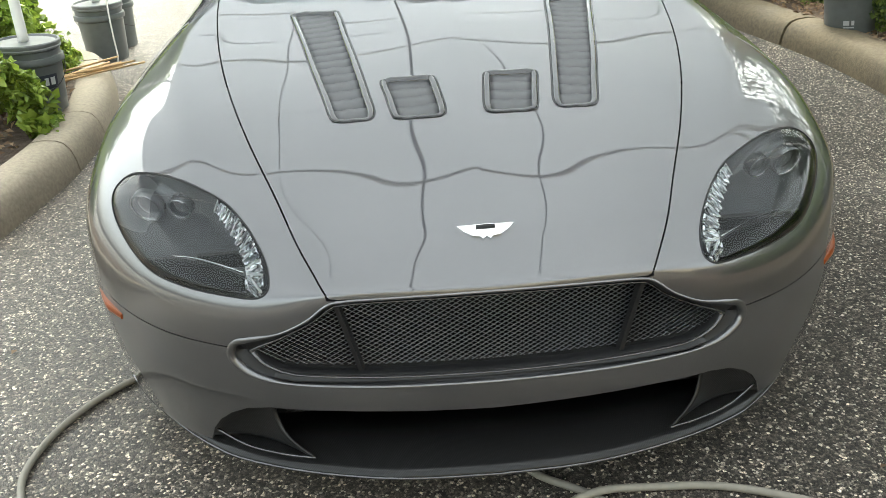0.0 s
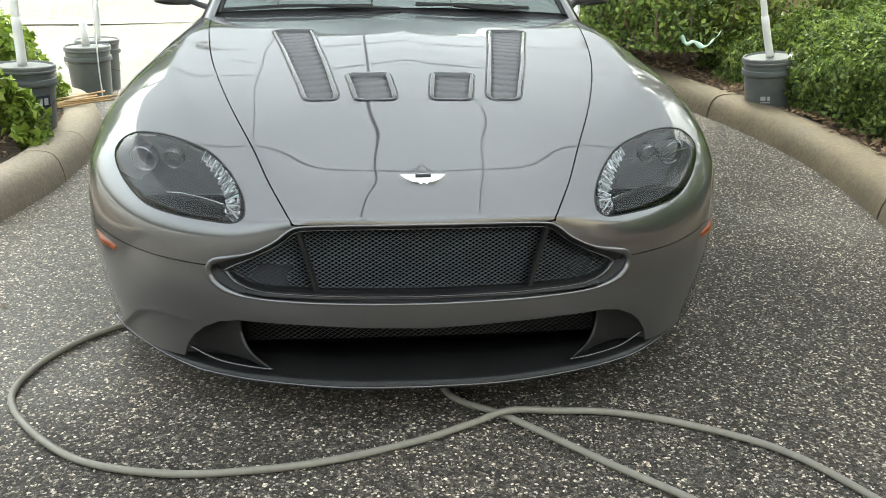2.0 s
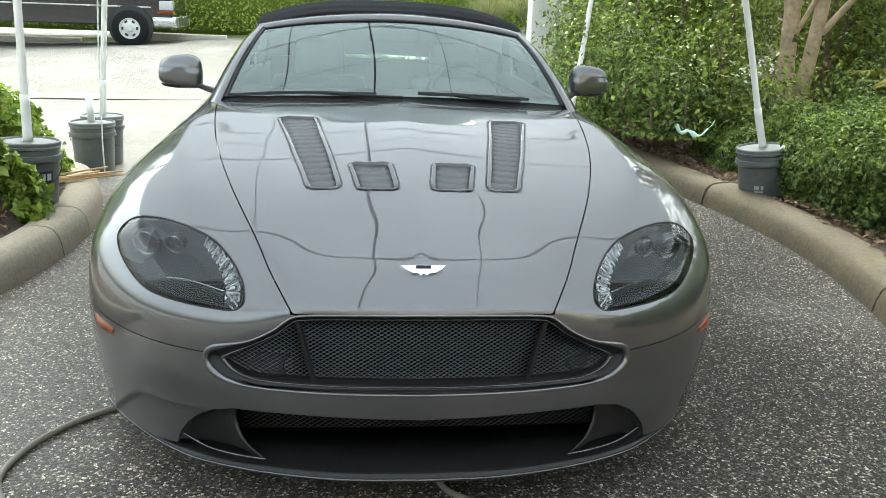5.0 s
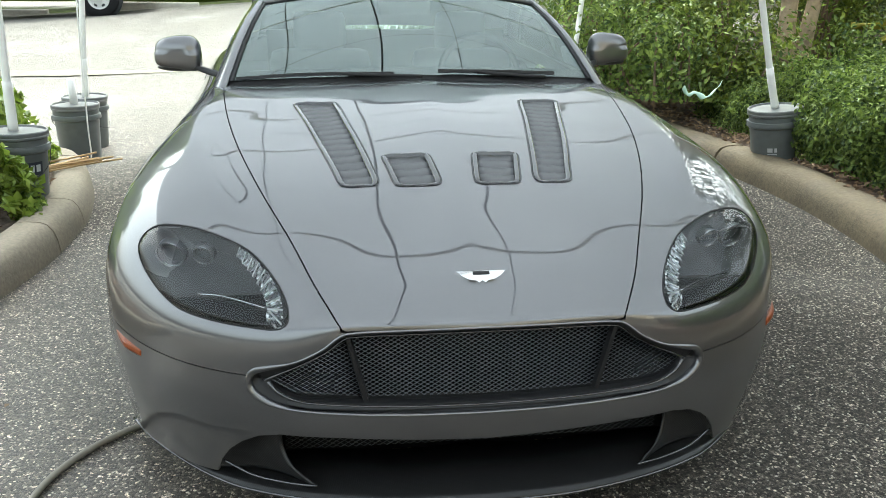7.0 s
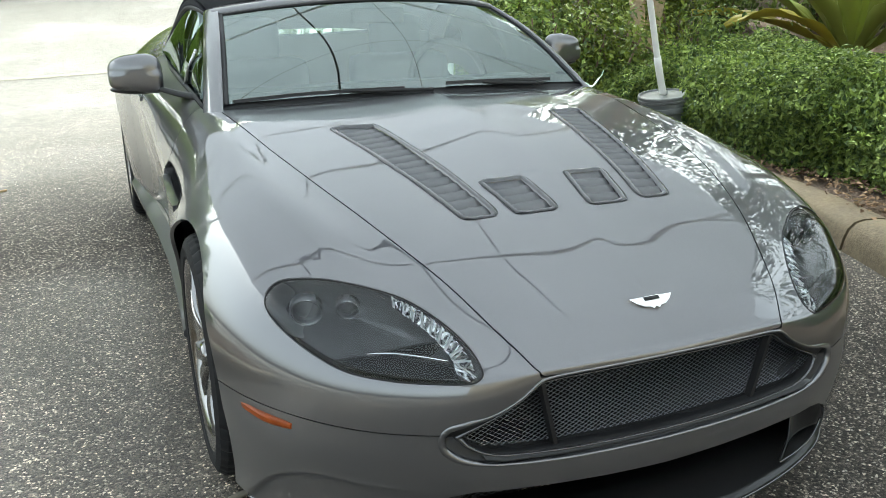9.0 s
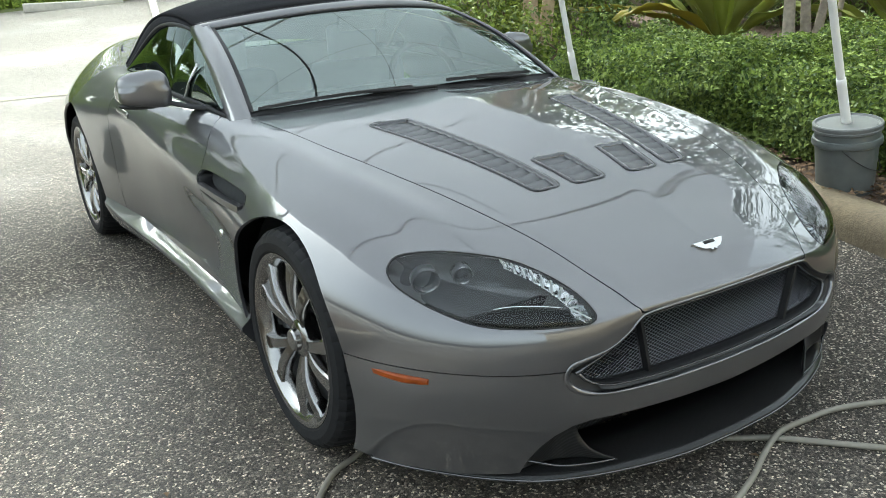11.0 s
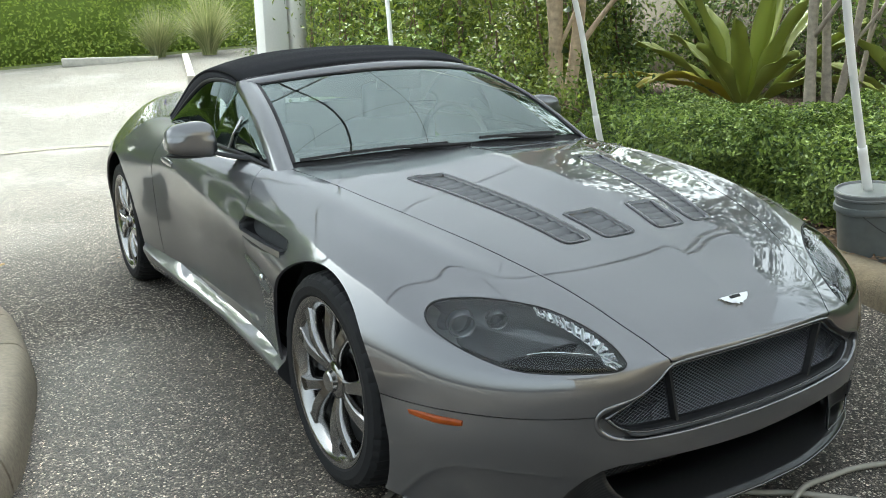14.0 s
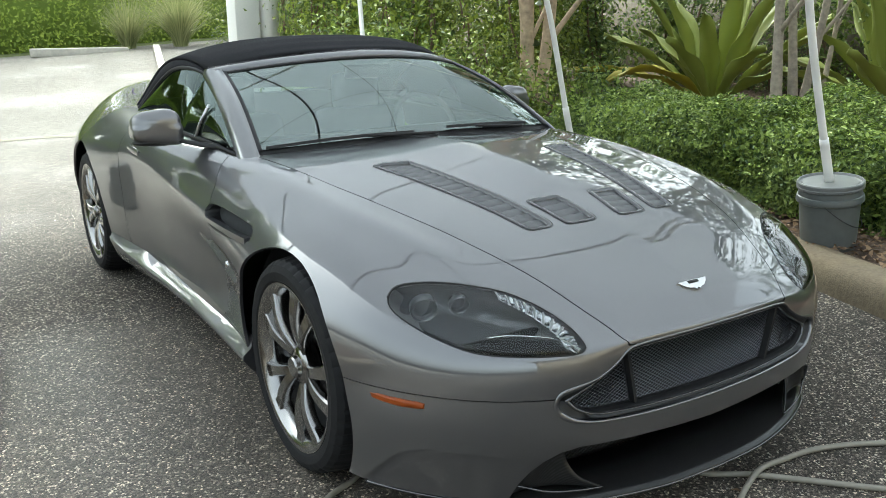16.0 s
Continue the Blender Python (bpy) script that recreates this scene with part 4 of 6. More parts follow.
# headlamps
def headlamp(sgn):
    v, f = take(CV, CF, CG, {2})
    if sgn < 0:
        v, f = mirrored(v, f)
    lamp = new("headlamp")
    lamp.parent = car
    tagged(lamp, "clear swept-back headlamp with dark bowl and light strip")
    rise = 0.014 * (1 - np.exp(np.minimum(inside(LAMP, np.abs(v[:, (0, 2)])), 0) / 0.022))
    out = np.array((sgn * 0.55, -0.72, 0.42))
    face_towards(solid("lens", v + rise[:, None] * out, f, LENS, lamp, "clear curved lens"), (0, -1, 0.6))
    # outline in order
    ring = LAMP[::2]
    cx, cz = 0.63, 0.592
    rings = []
    for s, d in ((1.0, 0.0), (0.99, 0.008), (0.97, 0.03), (0.90, 0.055), (0.7, 0.075), (0.35, 0.085), (0.0, 0.088)):
        row = []
        for x, z in ring:
            y0 = at_body(x, z)
            px, pz = cx + (x - cx) * s, cz + (z - cz) * s
            yy = (y0 * s + 0.27 * (1 - s)) + d
            row.append((sgn * (px - 0.25 * d), yy, pz - 0.35 * d))
        rings.append(row)
    n = len(ring)
    bv = [p for r in rings for p in r]
    bf = [(a * n + k, a * n + (k + 1) % n, (a + 1) * n + (k + 1) % n, (a + 1) * n + k) for a in range(len(rings) - 1) for k in range(n)]
    solid("lamp_bowl", bv, bf, LAMPGREY, lamp, "dark grey lamp bowl")
    # thin black gasket round the lens
    gy = np.array([at_body(x, z) for x, z in LAMP])
    gy = np.convolve(np.r_[gy[-4:], gy, gy[:4]], np.ones(9) / 9, "valid")
    gp = [(sgn * x, y - 0.0005, z) for (x, z), y in zip(LAMP, gy)]
    gp.append(gp[0])
    part("gasket", tube(gp, 0.0018, 6, cap=False), BLACK, lamp, "black lens gasket")
    # light strip: a row of faceted bright cups along the inner edge, each with a clear ridge
    edge = spline([(0.462, 0.531), (0.452, 0.548), (0.457, 0.572), (0.476, 0.597), (0.507, 0.620), (0.552, 0.640)], 8)
    seg = np.r_[0, np.cumsum(np.linalg.norm(np.diff(edge, axis=0), axis=1))]
    cells = 10
    rnd = np.random.default_rng(21)
    for k in range(cells):
        ends = [np.array([np.interp(u, seg, edge[:, c]) for c in (0, 1)]) for u in (seg[-1] * (k + 0.02) / cells, seg[-1] * (k + 0.96) / cells)]
        d = (ends[1] - ends[0]) / np.linalg.norm(ends[1] - ends[0])
        q = np.array((d[1], -d[0]))
        wide = 0.036 - 0.022 * (k / cells) ** 1.6

        def spot(u, w, deep):
            x, z = ends[0] + (ends[1] - ends[0]) * u + q * (wide * w - 0.010)
            return (sgn * x, at_body(x, z) + deep, z - 0.15 * deep)

        v = [spot(u, w, 0.008 + (0.007 if 0.2 < u < 0.8 and 0.15 < w < 0.85 else 0.0) + rnd.uniform(0, 0.003)) for u in (0, 0.12, 0.4, 0.62, 0.88, 1) for w in (0, 0.1, 0.35, 0.65, 0.9, 1)]
        thicken(solid("light_strip_cell", v, grid_faces(6, 6), FACET, lamp, "bright faceted light strip cup", soft=False), 0.002)
        v = []
        for w in np.linspace(0.02, 0.98, 5):
            for u, deep in ((0.84, 0.010), (0.90, 0.005), (1.02, 0.005), (1.06, 0.010)):
                v.append(spot(u, w, deep))
        solid("light_strip_ridge", v, grid_faces(5, 4), LAMPWHITE, lamp, "clear ridge between strip cups", soft=False)
    # two projectors with rings
    for x, z, r in ((0.722, 0.610, 0.030), (0.640, 0.618, 0.022)):
        y = at_body(x, z) + 0.055
        bm = lathe([(r * 1.25, 0.02), (r * 1.22, -0.004), (r * 1.1, -0.006), (r, 0.006), (r * 0.95, 0.014), (r * 0.75, 0.007), (r * 0.4, 0.001), (0.001, 0.0)], 28)
        bmesh.ops.transform(bm, matrix=pose(sgn * x, y, z, -75, 0, sgn * 18), verts=bm.verts)
        part("projector", bm, LAMPGREY, lamp, "round projector lamp")
        ring = [Vector((r * 1.12 * math.cos(a), 0, r * 1.12 * math.sin(a))) for a in np.linspace(0, 2 * math.pi, 29)]
        tilt = pose(sgn * x, y - 0.004, z, 15, 0, sgn * 18)
        part("projector_ring", tube([tuple(tilt @ p) for p in ring], 0.0016, 6, cap=False), CHROME, lamp, "thin bright lamp ring")
    # glossy black pod along the lower edge
    top = spline([(0.480, 0.553), (0.53, 0.561), (0.59, 0.566), (0.65, 0.563), (0.70, 0.552)], 6)
    low = spline([(0.480, 0.531), (0.53, 0.531), (0.59, 0.532), (0.645, 0.537), (0.69, 0.544)], 6)
    pv = []
    for (xa, za), (xb, zb) in zip(top, low):
        for w in np.linspace(0, 1, 6):
            x, z = xa + (xb - xa) * w, za + (zb - za) * w
            pv.append((sgn * x, at_body(x, z) + 0.022 - 0.013 * math.sin(math.pi * (0.15 + 0.7 * w)), z))
    thicken(solid("lower_pod", pv, grid_faces(len(top), 6), POD, lamp, "glossy black lamp pod"), 0.003)
    # low bright trim strip
    tr = [(sgn * x, at_body(x, z) + 0.02, z) for x, z in ((0.485, 0.556), (0.53, 0.563), (0.59, 0.568), (0.64, 0.565))]
    part("trim_strip", tube(spline(tr, 6), 0.0025, 6), CHROME, lamp, "bright trim strip")


headlamp(1)
headlamp(-1)


# winged badge on the nose: a plain silver shape
def badge():
    half = [(0, -0.016), (0.008, -0.022), (0.014, -0.016), (0.03, -0.013), (0.047, -0.002), (0.060, 0.012), (0.035, 0.012), (0.012, 0.013), (0, 0.013)]
    pts = half + [(-x, z) for x, z in half[-2:0:-1]]
    bm = bmesh.new()
    lo, hi = [], []
    for x, s in pts:
        y = 0.058 + s * 0.86
        z = 0.6165 + s * 0.50
        lo.append(bm.verts.new((x, y, z)))
        hi.append(bm.verts.new((x * 0.95, y - 0.004, z + 0.0075)))
    n = len(pts)
    bm.faces.new(lo)
    bm.faces.new(hi)
    for k in range(n):
        bm.faces.new((lo[k], lo[(k + 1) % n], hi[(k + 1) % n], hi[k]))
    b = part("nose_badge", bm, CHROME, car, "small silver winged badge", soft=False)
    bm = bmesh.new()
    box(bm, -0.019, 0.019, -0.0045, 0.0045, -0.001, 0.0012, m=pose(0, 0.0590, 0.6272, 30))
    part("badge_plate", bm, BLACK, b, "dark centre plate")


badge()


# hood vents: rim, dark floor, slanted louvres
def vent(name, outline, louvres, sgn):
    n = len(outline)
    zs = [top_z(x, y) for x, y in outline]
    way = np.roll(outline, -1, axis=0) - np.roll(outline, 1, axis=0)
    inward = np.stack([-way[:, 1], way[:, 0]], 1) / np.linalg.norm(way, axis=1)[:, None]
    if ((outline.mean(0) - outline) * inward).sum() < 0:
        inward = -inward

    def rim(rows, title, material, parent, label):
        v = []
        for s, d in rows:
            for q, z in zip(outline + inward * (1 - s) * 0.13, zs):
                v.append((sgn * q[0], q[1], z + d))
        f = [(a * n + k, a * n + (k + 1) % n, (a + 1) * n + (k + 1) % n, (a + 1) * n + k) for a in range(len(rows) - 1) for k in range(n)]
        return solid(title, v, f, material, parent, label)

    root = rim(((1.02, 0.001), (0.99, 0.002), (0.985, -0.004)), name, GLOSS_BLACK, car, "dark louvred hood vent")
    rim(((0.99, -0.004), (0.982, 0.0025), (0.955, 0.004), (0.91, 0.004), (0.875, 0.001), (0.865, -0.010)), "vent_frame", FRAMEGREY, root, "dark glossy inner frame")
    bm = bmesh.new()
    bv = [bm.verts.new((sgn * x, y, z - 0.022)) for (x, y), z in zip(outline, zs)]
    bm.faces.new(bv)
    part("vent_floor", bm, SHADE, root)
    lo, hi = outline[:, 1].min(), outline[:, 1].max()
    for k in range(louvres):
        y = lo + 0.012 + (hi - lo - 0.024) * (k + 0.6) / (louvres + 0.2)
        # crossing of the outline at this y
        xs = []
        for (xa, ya), (xb, yb) in zip(outline, np.roll(outline, -1, axis=0)):
            if (ya - y) * (yb - y) < 0:
                xs.append(xa + (xb - xa) * (y - ya) / (yb - ya))
        if len(xs) < 2:
            continue
        x0, x1 = min(xs) + 0.014, max(xs) - 0.014
        pitch = (hi - lo) / (louvres + 0.2)
        lv = []
        for x in np.linspace(x0, x1, 6):
            z = top_z(x, y)
            sl = (top_z(x, min(y + 0.02, hi)) - top_z(x, y - 0.02)) / 0.04
            arch = 0.0
            lv += [(sgn * x, y - pitch * 0.50, z - pitch * 0.5 * sl - 0.013 + arch), (sgn * x, y - pitch * 0.1, z - pitch * 0.1 * sl - 0.007 + arch), (sgn * x, y + pitch * 0.38, z + pitch * 0.38 * sl - 0.003 + arch), (sgn * x, y + pitch * 0.44, z + pitch * 0.44 * sl - 0.006 + arch)]
        thicken(solid("louvre", lv, grid_faces(6, 4), LOUVRE, root), 0.003, 0)


LOUVRE = mat("grey_vent_louvre", (0.10, 0.101, 0.105), 0.45, 0.0, vary=0.15)
for sgn in (1, -1):
    vent("hood_vent", LONG_VENT[::2], 16, sgn)
    vent("hood_vent", SMALL_VENT[::2], 4, sgn)


# wheels
def build_wheel():
    """A wheel about the x axis, its face towards -x."""
    w = new("wheel")
    T = lathe([(0.252, 0.105), (0.262, 0.115), (0.285, 0.118), (0.305, 0.110), (0.318, 0.094), (0.325, 0.05), (0.327, 0.0), (0.325, -0.05), (0.318, -0.094), (0.305, -0.110), (0.285, -0.118), (0.262, -0.115), (0.250, -0.105)], 192, "x", cap=False)
    # shoulder blocks: short grooves pressed into the tread
    for q in T.verts:
        r = math.hypot(q.co.y, q.co.z)
        k = round(math.atan2(q.co.z, q.co.y) / (2 * math.pi / 192))
        if k % 4 == 0 and r > 0.305 and abs(q.co.x) > 0.05:
            q.co.y *= 0.985
            q.co.z *= 0.985
    part("tyre", T, RUBBER, w, "black low-profile tyre", crisp=25)
    R = lathe([(0.249, 0.10), (0.243, 0.09), (0.226, 0.06), (0.220, 0.0), (0.214, -0.07), (0.222, -0.090), (0.240, -0.107), (0.2495, -0.112), (0.2545, -0.112), (0.256, -0.106)], 72, "x", cap=False)
    rim = part("rim", R, RIM, w, "dark polished alloy rim with five split spokes", crisp=40)
    for f in range(5):
        for side in (-1, 1):
            a0 = 2 * math.pi * f / 5 + radians(90)
            v, n = [], 12
            for k in range(n):
                s = k / (n - 1)
                r = 0.050 + 0.184 * s
                spread = radians(5 + 9.5 * s**0.8) * side
                a = a0 + spread + side * 0.03 * math.sin(math.pi * s)
                half = 0.0160 + 0.001 * math.sin(math.pi * s) + 0.010 * s**3
                x = -0.082 - 0.014 * math.sin(math.pi * min(1, s * 1.1)) - 0.018 * s
                for o, d in ((-half, 0.030), (-half, 0.006), (-half * 0.78, 0.0), (half * 0.78, -0.001), (half, 0.006), (half, 0.030)):
                    v.append((x + d, r * math.cos(a) - o * math.sin(a), r * math.sin(a) + o * math.cos(a)))
            ff = grid_faces(n, 6) + [tuple(range(6))]
            bm = bmesh.new()
            bv = [bm.verts.new(p) for p in v]
            for q in ff:
                bm.faces.new([bv[i] for i in q])
            part("spoke", bm, RIM, rim, crisp=38)
    part("hub", lathe([(0.062, -0.04), (0.06, -0.078), (0.052, -0.086), (0.034, -0.090), (0.032, -0.102), (0.027, -0.107), (0.0005, -0.108)], 40, "x"), RIM, rim, crisp=35)
    part("brake_disc", lathe([(0.19, -0.012), (0.19, 0.012), (0.09, 0.014), (0.085, -0.03), (0.06, -0.03), (0.09, -0.014)], 56, "x", closed=True), STEEL, w, "grey brake disc")
    return w


def add_caliper(parent):
    v = []
    n = 14
    for k in range(n):
        a = radians(150 + 60 * k / (n - 1))
        for r, x in ((0.205, 0.02), (0.208, -0.045), (0.19, -0.055), (0.125, -0.05), (0.12, 0.02)):
            v.append((x, r * math.cos(a + math.pi), r * math.sin(a + math.pi) * 1.0))
    bm = bmesh.new()
    bv = [bm.verts.new(p) for p in v]
    for q in grid_faces(n, 5) + [tuple(range(5)), tuple((n - 1) * 5 + k for k in range(4, -1, -1))]:
        bm.faces.new([bv[i] for i in q])
    part("brake_caliper", bm, GLOSS_BLACK, parent, "black brake caliper", crisp=35)


wheel = build_wheel()
wheel.parent = car
add_caliper(wheel)
wheel.matrix_basis = pose(-0.802, AXLE_F + 0.008, HUB_Z, 18) @ Matrix.Scale(1.02, 4)
for m in (pose(-0.836, AXLE_R, HUB_Z, 40), pose(0.802, AXLE_F + 0.008, HUB_Z, 10, 0, 180), pose(0.836, AXLE_R, HUB_Z, 55, 0, 180)):
    copy_thing(wheel, m)


# wheel-arch liners and lips
def arch(sgn, opening):
    """A dark liner behind a wheel opening, with a rolled paint lip."""
    cy, cz, ry, rz = opening
    a = np.radians(np.linspace(-28, 208, 60))
    v = []
    for t in a:
        for k, x in ((0.012, 0.845), (0.025, 0.82), (0.025, 0.55)):
            v.append((sgn * x, cy + (ry + k) * math.cos(t), max(cz + (rz + k) * math.sin(t), 0.16)))
    solid("wheel_arch_liner", v, grid_faces(len(a), 3), SHADE, car, "black wheel-arch liner")
    bm = bmesh.new()
    box(bm, sgn * 0.55 - 0.01, sgn * 0.55 + 0.01, cy - ry + 0.06, cy + ry - 0.06, 0.15, 0.66)
    part("inner_wall", bm, SHADE, car, "black inner arch wall")


for sgn in (1, -1):
    arch(sgn, ARCH_F)
    arch(sgn, ARCH_R)

# floor pan
bm = bmesh.new()
box(bm, -0.84, 0.84, 0.35, 4.1, 0.14, 0.17)
part("floor_pan", bm, SHADE, car, "black underbody")


# sill skirts
def skirt(sgn):
    n = 40
    v = []
    for k in range(n):
        y = 1.17 + 1.79 * k / (n - 1)
        out = float(np.interp(y, (1.17, 1.5, 1.85, 2.2, 2.6, 2.85, 2.96), (0.916, 0.900, 0.893, 0.902, 0.926, 0.945, 0.953)))
        base = float(np.interp(y, (1.17, 1.5, 2.0, 2.3, 2.6, 2.96), (0.882, 0.850, 0.846, 0.848, 0.872, 0.915)))
        up = float(np.interp(y, (1.17, 1.5, 2.0, 2.4, 2.7, 2.96), (0.28, 0.276, 0.278, 0.29, 0.32, 0.38)))
        for x, z in ((base, up + 0.02), (base + 0.005, up - 0.006), (base + 0.010, up - 0.022), (out - 0.002, 0.5 * up + 0.100), (out + 0.006, 0.5 * up + 0.092), (out + 0.006, 0.5 * up + 0.078), (out - 0.03, 0.17), (0.80, 0.15)):
            v.append((sgn * x, y, z))
    bm = bmesh.new()
    bv = [bm.verts.new(p) for p in v]
    for q in grid_faces(n, 8) + [tuple(range(8)), tuple((n - 1) * 8 + k for k in range(7, -1, -1))]:
        bm.faces.new([bv[i] for i in q])
    part("side_skirt", bm, PAINT, car, "grey flared side skirt", crisp=35)


skirt(1)
skirt(-1)


# side vents
def side_vent(sgn):
    n = len(SIDE_VENT)
    c = SIDE_VENT.mean(0)
    v = []

    for s, d in ((1.005, 0.0015), (0.985, 0.002), (0.97, -0.012), (0.93, -0.05)):
        for y, z in SIDE_VENT:
            q = c + (np.array((y, z)) - c) * s
            v.append((sgn * (side_x(y, z) + d), q[0], q[1]))
    f = [(a * n + k, a * n + (k + 1) % n, (a + 1) * n + (k + 1) % n, (a + 1) * n + k) for a in range(3) for k in range(n)]
    root = solid("side_vent", v, f, BLACK, car, "black side vent with a grey strake")
    bm = bmesh.new()
    bm.faces.new([bm.verts.new((sgn * (side_x(y, z) - 0.05), y, z)) for y, z in SIDE_VENT])
    part("vent_floor", bm, SHADE, root)
    low_y, low_x = zip(*sorted((y, side_x(y, z)) for y, z in SIDE_VENT if z < 0.668))
    edge_x = lambda y: float(np.interp(y, low_y, low_x))  # noqa: E731
    st = []
    for k in range(16):
        s = k / 15
        y, z = 1.085 + 0.435 * s, 0.655 - 0.008 * s
        h = 0.011 - 0.004 * s
        for dz, dx in ((-h, -0.02), (-h, 0.004), (h, 0.004), (h, -0.02)):
            st.append((sgn * (edge_x(y) + dx), y, z + dz))
    bm = bmesh.new()
    bv = [bm.verts.new(p) for p in st]
    for q in grid_faces(16, 4) + [(0, 1, 2, 3), (63, 62, 61, 60)]:
        bm.faces.new([bv[i] for i in q])
    part("strake", bm, PAINT, root, "grey strake", crisp=35)
    bm = lathe([(0.013, -0.004), (0.013, 0.003), (0.011, 0.005), (0.0005, 0.006)], 20, "x")
    bmesh.ops.transform(bm, matrix=pose(sgn * (side_x(1.312, 0.523) + 0.001), 1.312, 0.523, 0, 0, 0 if sgn > 0 else 180), verts=bm.verts)
    part("round_badge", bm, CHROME, car, "small round silver badge")


side_vent(1)
side_vent(-1)


# flush door handles
def door_handle(sgn):
    v = []
    for y, z, w in ((2.445, 0.764, 0.010), (2.46, 0.765, 0.014), (2.52, 0.769, 0.015), (2.58, 0.774, 0.014), (2.60, 0.776, 0.010)):
        x = side_x(y, z)
        for dz, dx in ((-w, -0.006), (-w, 0.003), (-w * 0.6, 0.007), (w * 0.6, 0.006), (w, 0.001), (w, -0.008)):
            v.append((sgn * (x + dx), y, z + dz))
    bm = raw(v, grid_faces(5, 6) + [tuple(range(6)), tuple(29 - k for k in range(6))])
    ob = part("door_handle", bm, PAINT, car, "grey flush door handle", crisp=40)
    rim_ = [(sgn * (side_x(2.522 + 0.088 * math.cos(a), 0.770) + 0.001), 2.522 + 0.088 * math.cos(a), 0.770 + 0.021 * math.sin(a) + 0.006 * math.cos(a)) for a in np.linspace(0, 2 * math.pi, 33)]
    part("handle_gap", tube(rim_, 0.0016, 6, cap=False), BLACK, ob, "thin dark gap round the handle")


door_handle(1)
door_handle(-1)


# windscreen, frame, soft top
WS_BASE = lambda s: np.array((0.735 * s, 1.40 + 0.128 * s * s, 0.89 - 0.033 * s * s))  # noqa: E731
WS_TOP = lambda s: np.array((0.620 * s, 1.96 + 0.265 * s * s, 1.195 - 0.068 * s * s))  # noqa: E731


def screen_point(s, t):
    p = WS_BASE(s) * (1 - t) + WS_TOP(s) * t
    return p + np.array((0, -0.035, 0.045)) * math.sin(math.pi * t) * 0.6


def windscreen():
    glass = new("windscreen")
    glass.parent = car
    tagged(glass, "curved windscreen in a grey frame")
    s2 = np.linspace(-0.94, 0.94, 41)
    t2 = np.linspace(0.03, 0.93, 25)
    pane = solid("pane", [screen_point(s, t) for s in s2 for t in t2], grid_faces(41, 25), GLASS, glass, "clear windscreen glass")
    face_towards(pane, (0, -0.5, 0.8))
    pane.visible_shadow = False
    # black border inside the edge
    def strip(name, pts_in, pts_out, lift, material, label):
        v = []
        for a, b in zip(pts_in, pts_out):
            a, b = np.array(a), np.array(b)
            n = np.array((0, -0.45, 0.9))
            v += [a + n * 0.001, a + n * lift, a * 0.5 + b * 0.5 + n * lift * 1.5, b + n * lift, b - n * 0.02]
        ob = solid(name, v, grid_faces(len(pts_in), 5), material, glass, label)
        return ob
    for sg, nm in ((-1, "pillar"), (1, "pillar")):
        strip(nm, [screen_point(sg * 0.942, t) for t in np.linspace(-0.07, 0.97, 24)], [screen_point(sg, t) * (1.02, 1, 1) + (0, 0.055 - 0.012 * t, -0.008) for t in np.linspace(-0.09, 1.0, 24)], 0.012, PAINT, "grey windscreen pillar")
        strip("pillar_seal", [screen_point(sg * 0.918, t) for t in np.linspace(0.02, 0.95, 22)], [screen_point(sg * 0.947, t) for t in np.linspace(0.02, 0.95, 22)], 0.004, BLACK, "black glass edge")
    strip("header", [screen_point(s, 0.925) for s in np.linspace(-0.97, 0.97, 41)], [screen_point(s, 1.03) for s in np.linspace(-1.005, 1.005, 41)], 0.010, PAINT, "grey windscreen header")
    strip("header_seal", [screen_point(s, 0.905) for s in np.linspace(-0.92, 0.92, 41)], [screen_point(s, 0.93) for s in np.linspace(-0.92, 0.92, 41)], 0.004, BLACK, "black glass edge")
    # cowl panel
    v = []
    for s in np.linspace(-1, 1, 41):
        a, b = WS_BASE(s * 0.97) + (0, -0.01, -0.012), screen_point(s * 0.94, 0.10)
        v += [a + (0, -0.01, -0.03), a, (a + b) / 2 + (0, 0, -0.004), b]
    solid("cowl", v, grid_faces(41, 4), BLACK, glass, "black plastic cowl below the glass")
    # mirror inside
    bm = bmesh.new()
    box(bm, -0.11, 0.11, 1.93, 1.955, 1.085, 1.145, 0.012)
    part("inner_mirror", bm, BLACK, glass, "black rear-view mirror")


windscreen()


def wiper(pts, blade_pts):
    ob = part("wiper", tube(spline(pts, 8), 0.0065, 8), BLACK, car, "black windscreen wiper")
    p = spline(blade_pts, 10)
    v = []
    for q in p:
        v += [q + (0, 0.006, -0.006), q + (0, -0.008, -0.002), q + (0, -0.005, 0.008), q + (0, 0.005, 0.007)]
    bm = bmesh.new()
    bv = [bm.verts.new(x) for x in v]
    n = len(p)
    for q in grid_faces(n, 4) + [(k * 4 + 3, (k + 1) * 4 + 3, (k + 1) * 4, k * 4) for k in range(n - 1)] + [(0, 1, 2, 3), tuple(4 * n - 1 - k for k in range(4))]:
        bm.faces.new([bv[i] for i in q])
    part("wiper_blade", bm, BLACK, ob, crisp=40)


def on_screen(s, t, lift=0.014):
    return screen_point(s, t) + np.array((0, -0.45, 0.9)) * lift


wiper([on_screen(0.02, -0.005), on_screen(-0.2, 0.008), on_screen(-0.42, 0.03)], [on_screen(-0.9, 0.015), on_screen(-0.55, 0.026), on_screen(-0.12, 0.018)])
wiper([on_screen(0.66, 0.0), on_screen(0.45, 0.012), on_screen(0.30, 0.03)], [on_screen(0.10, 0.034), on_screen(0.4, 0.034), on_screen(0.72, 0.03)])


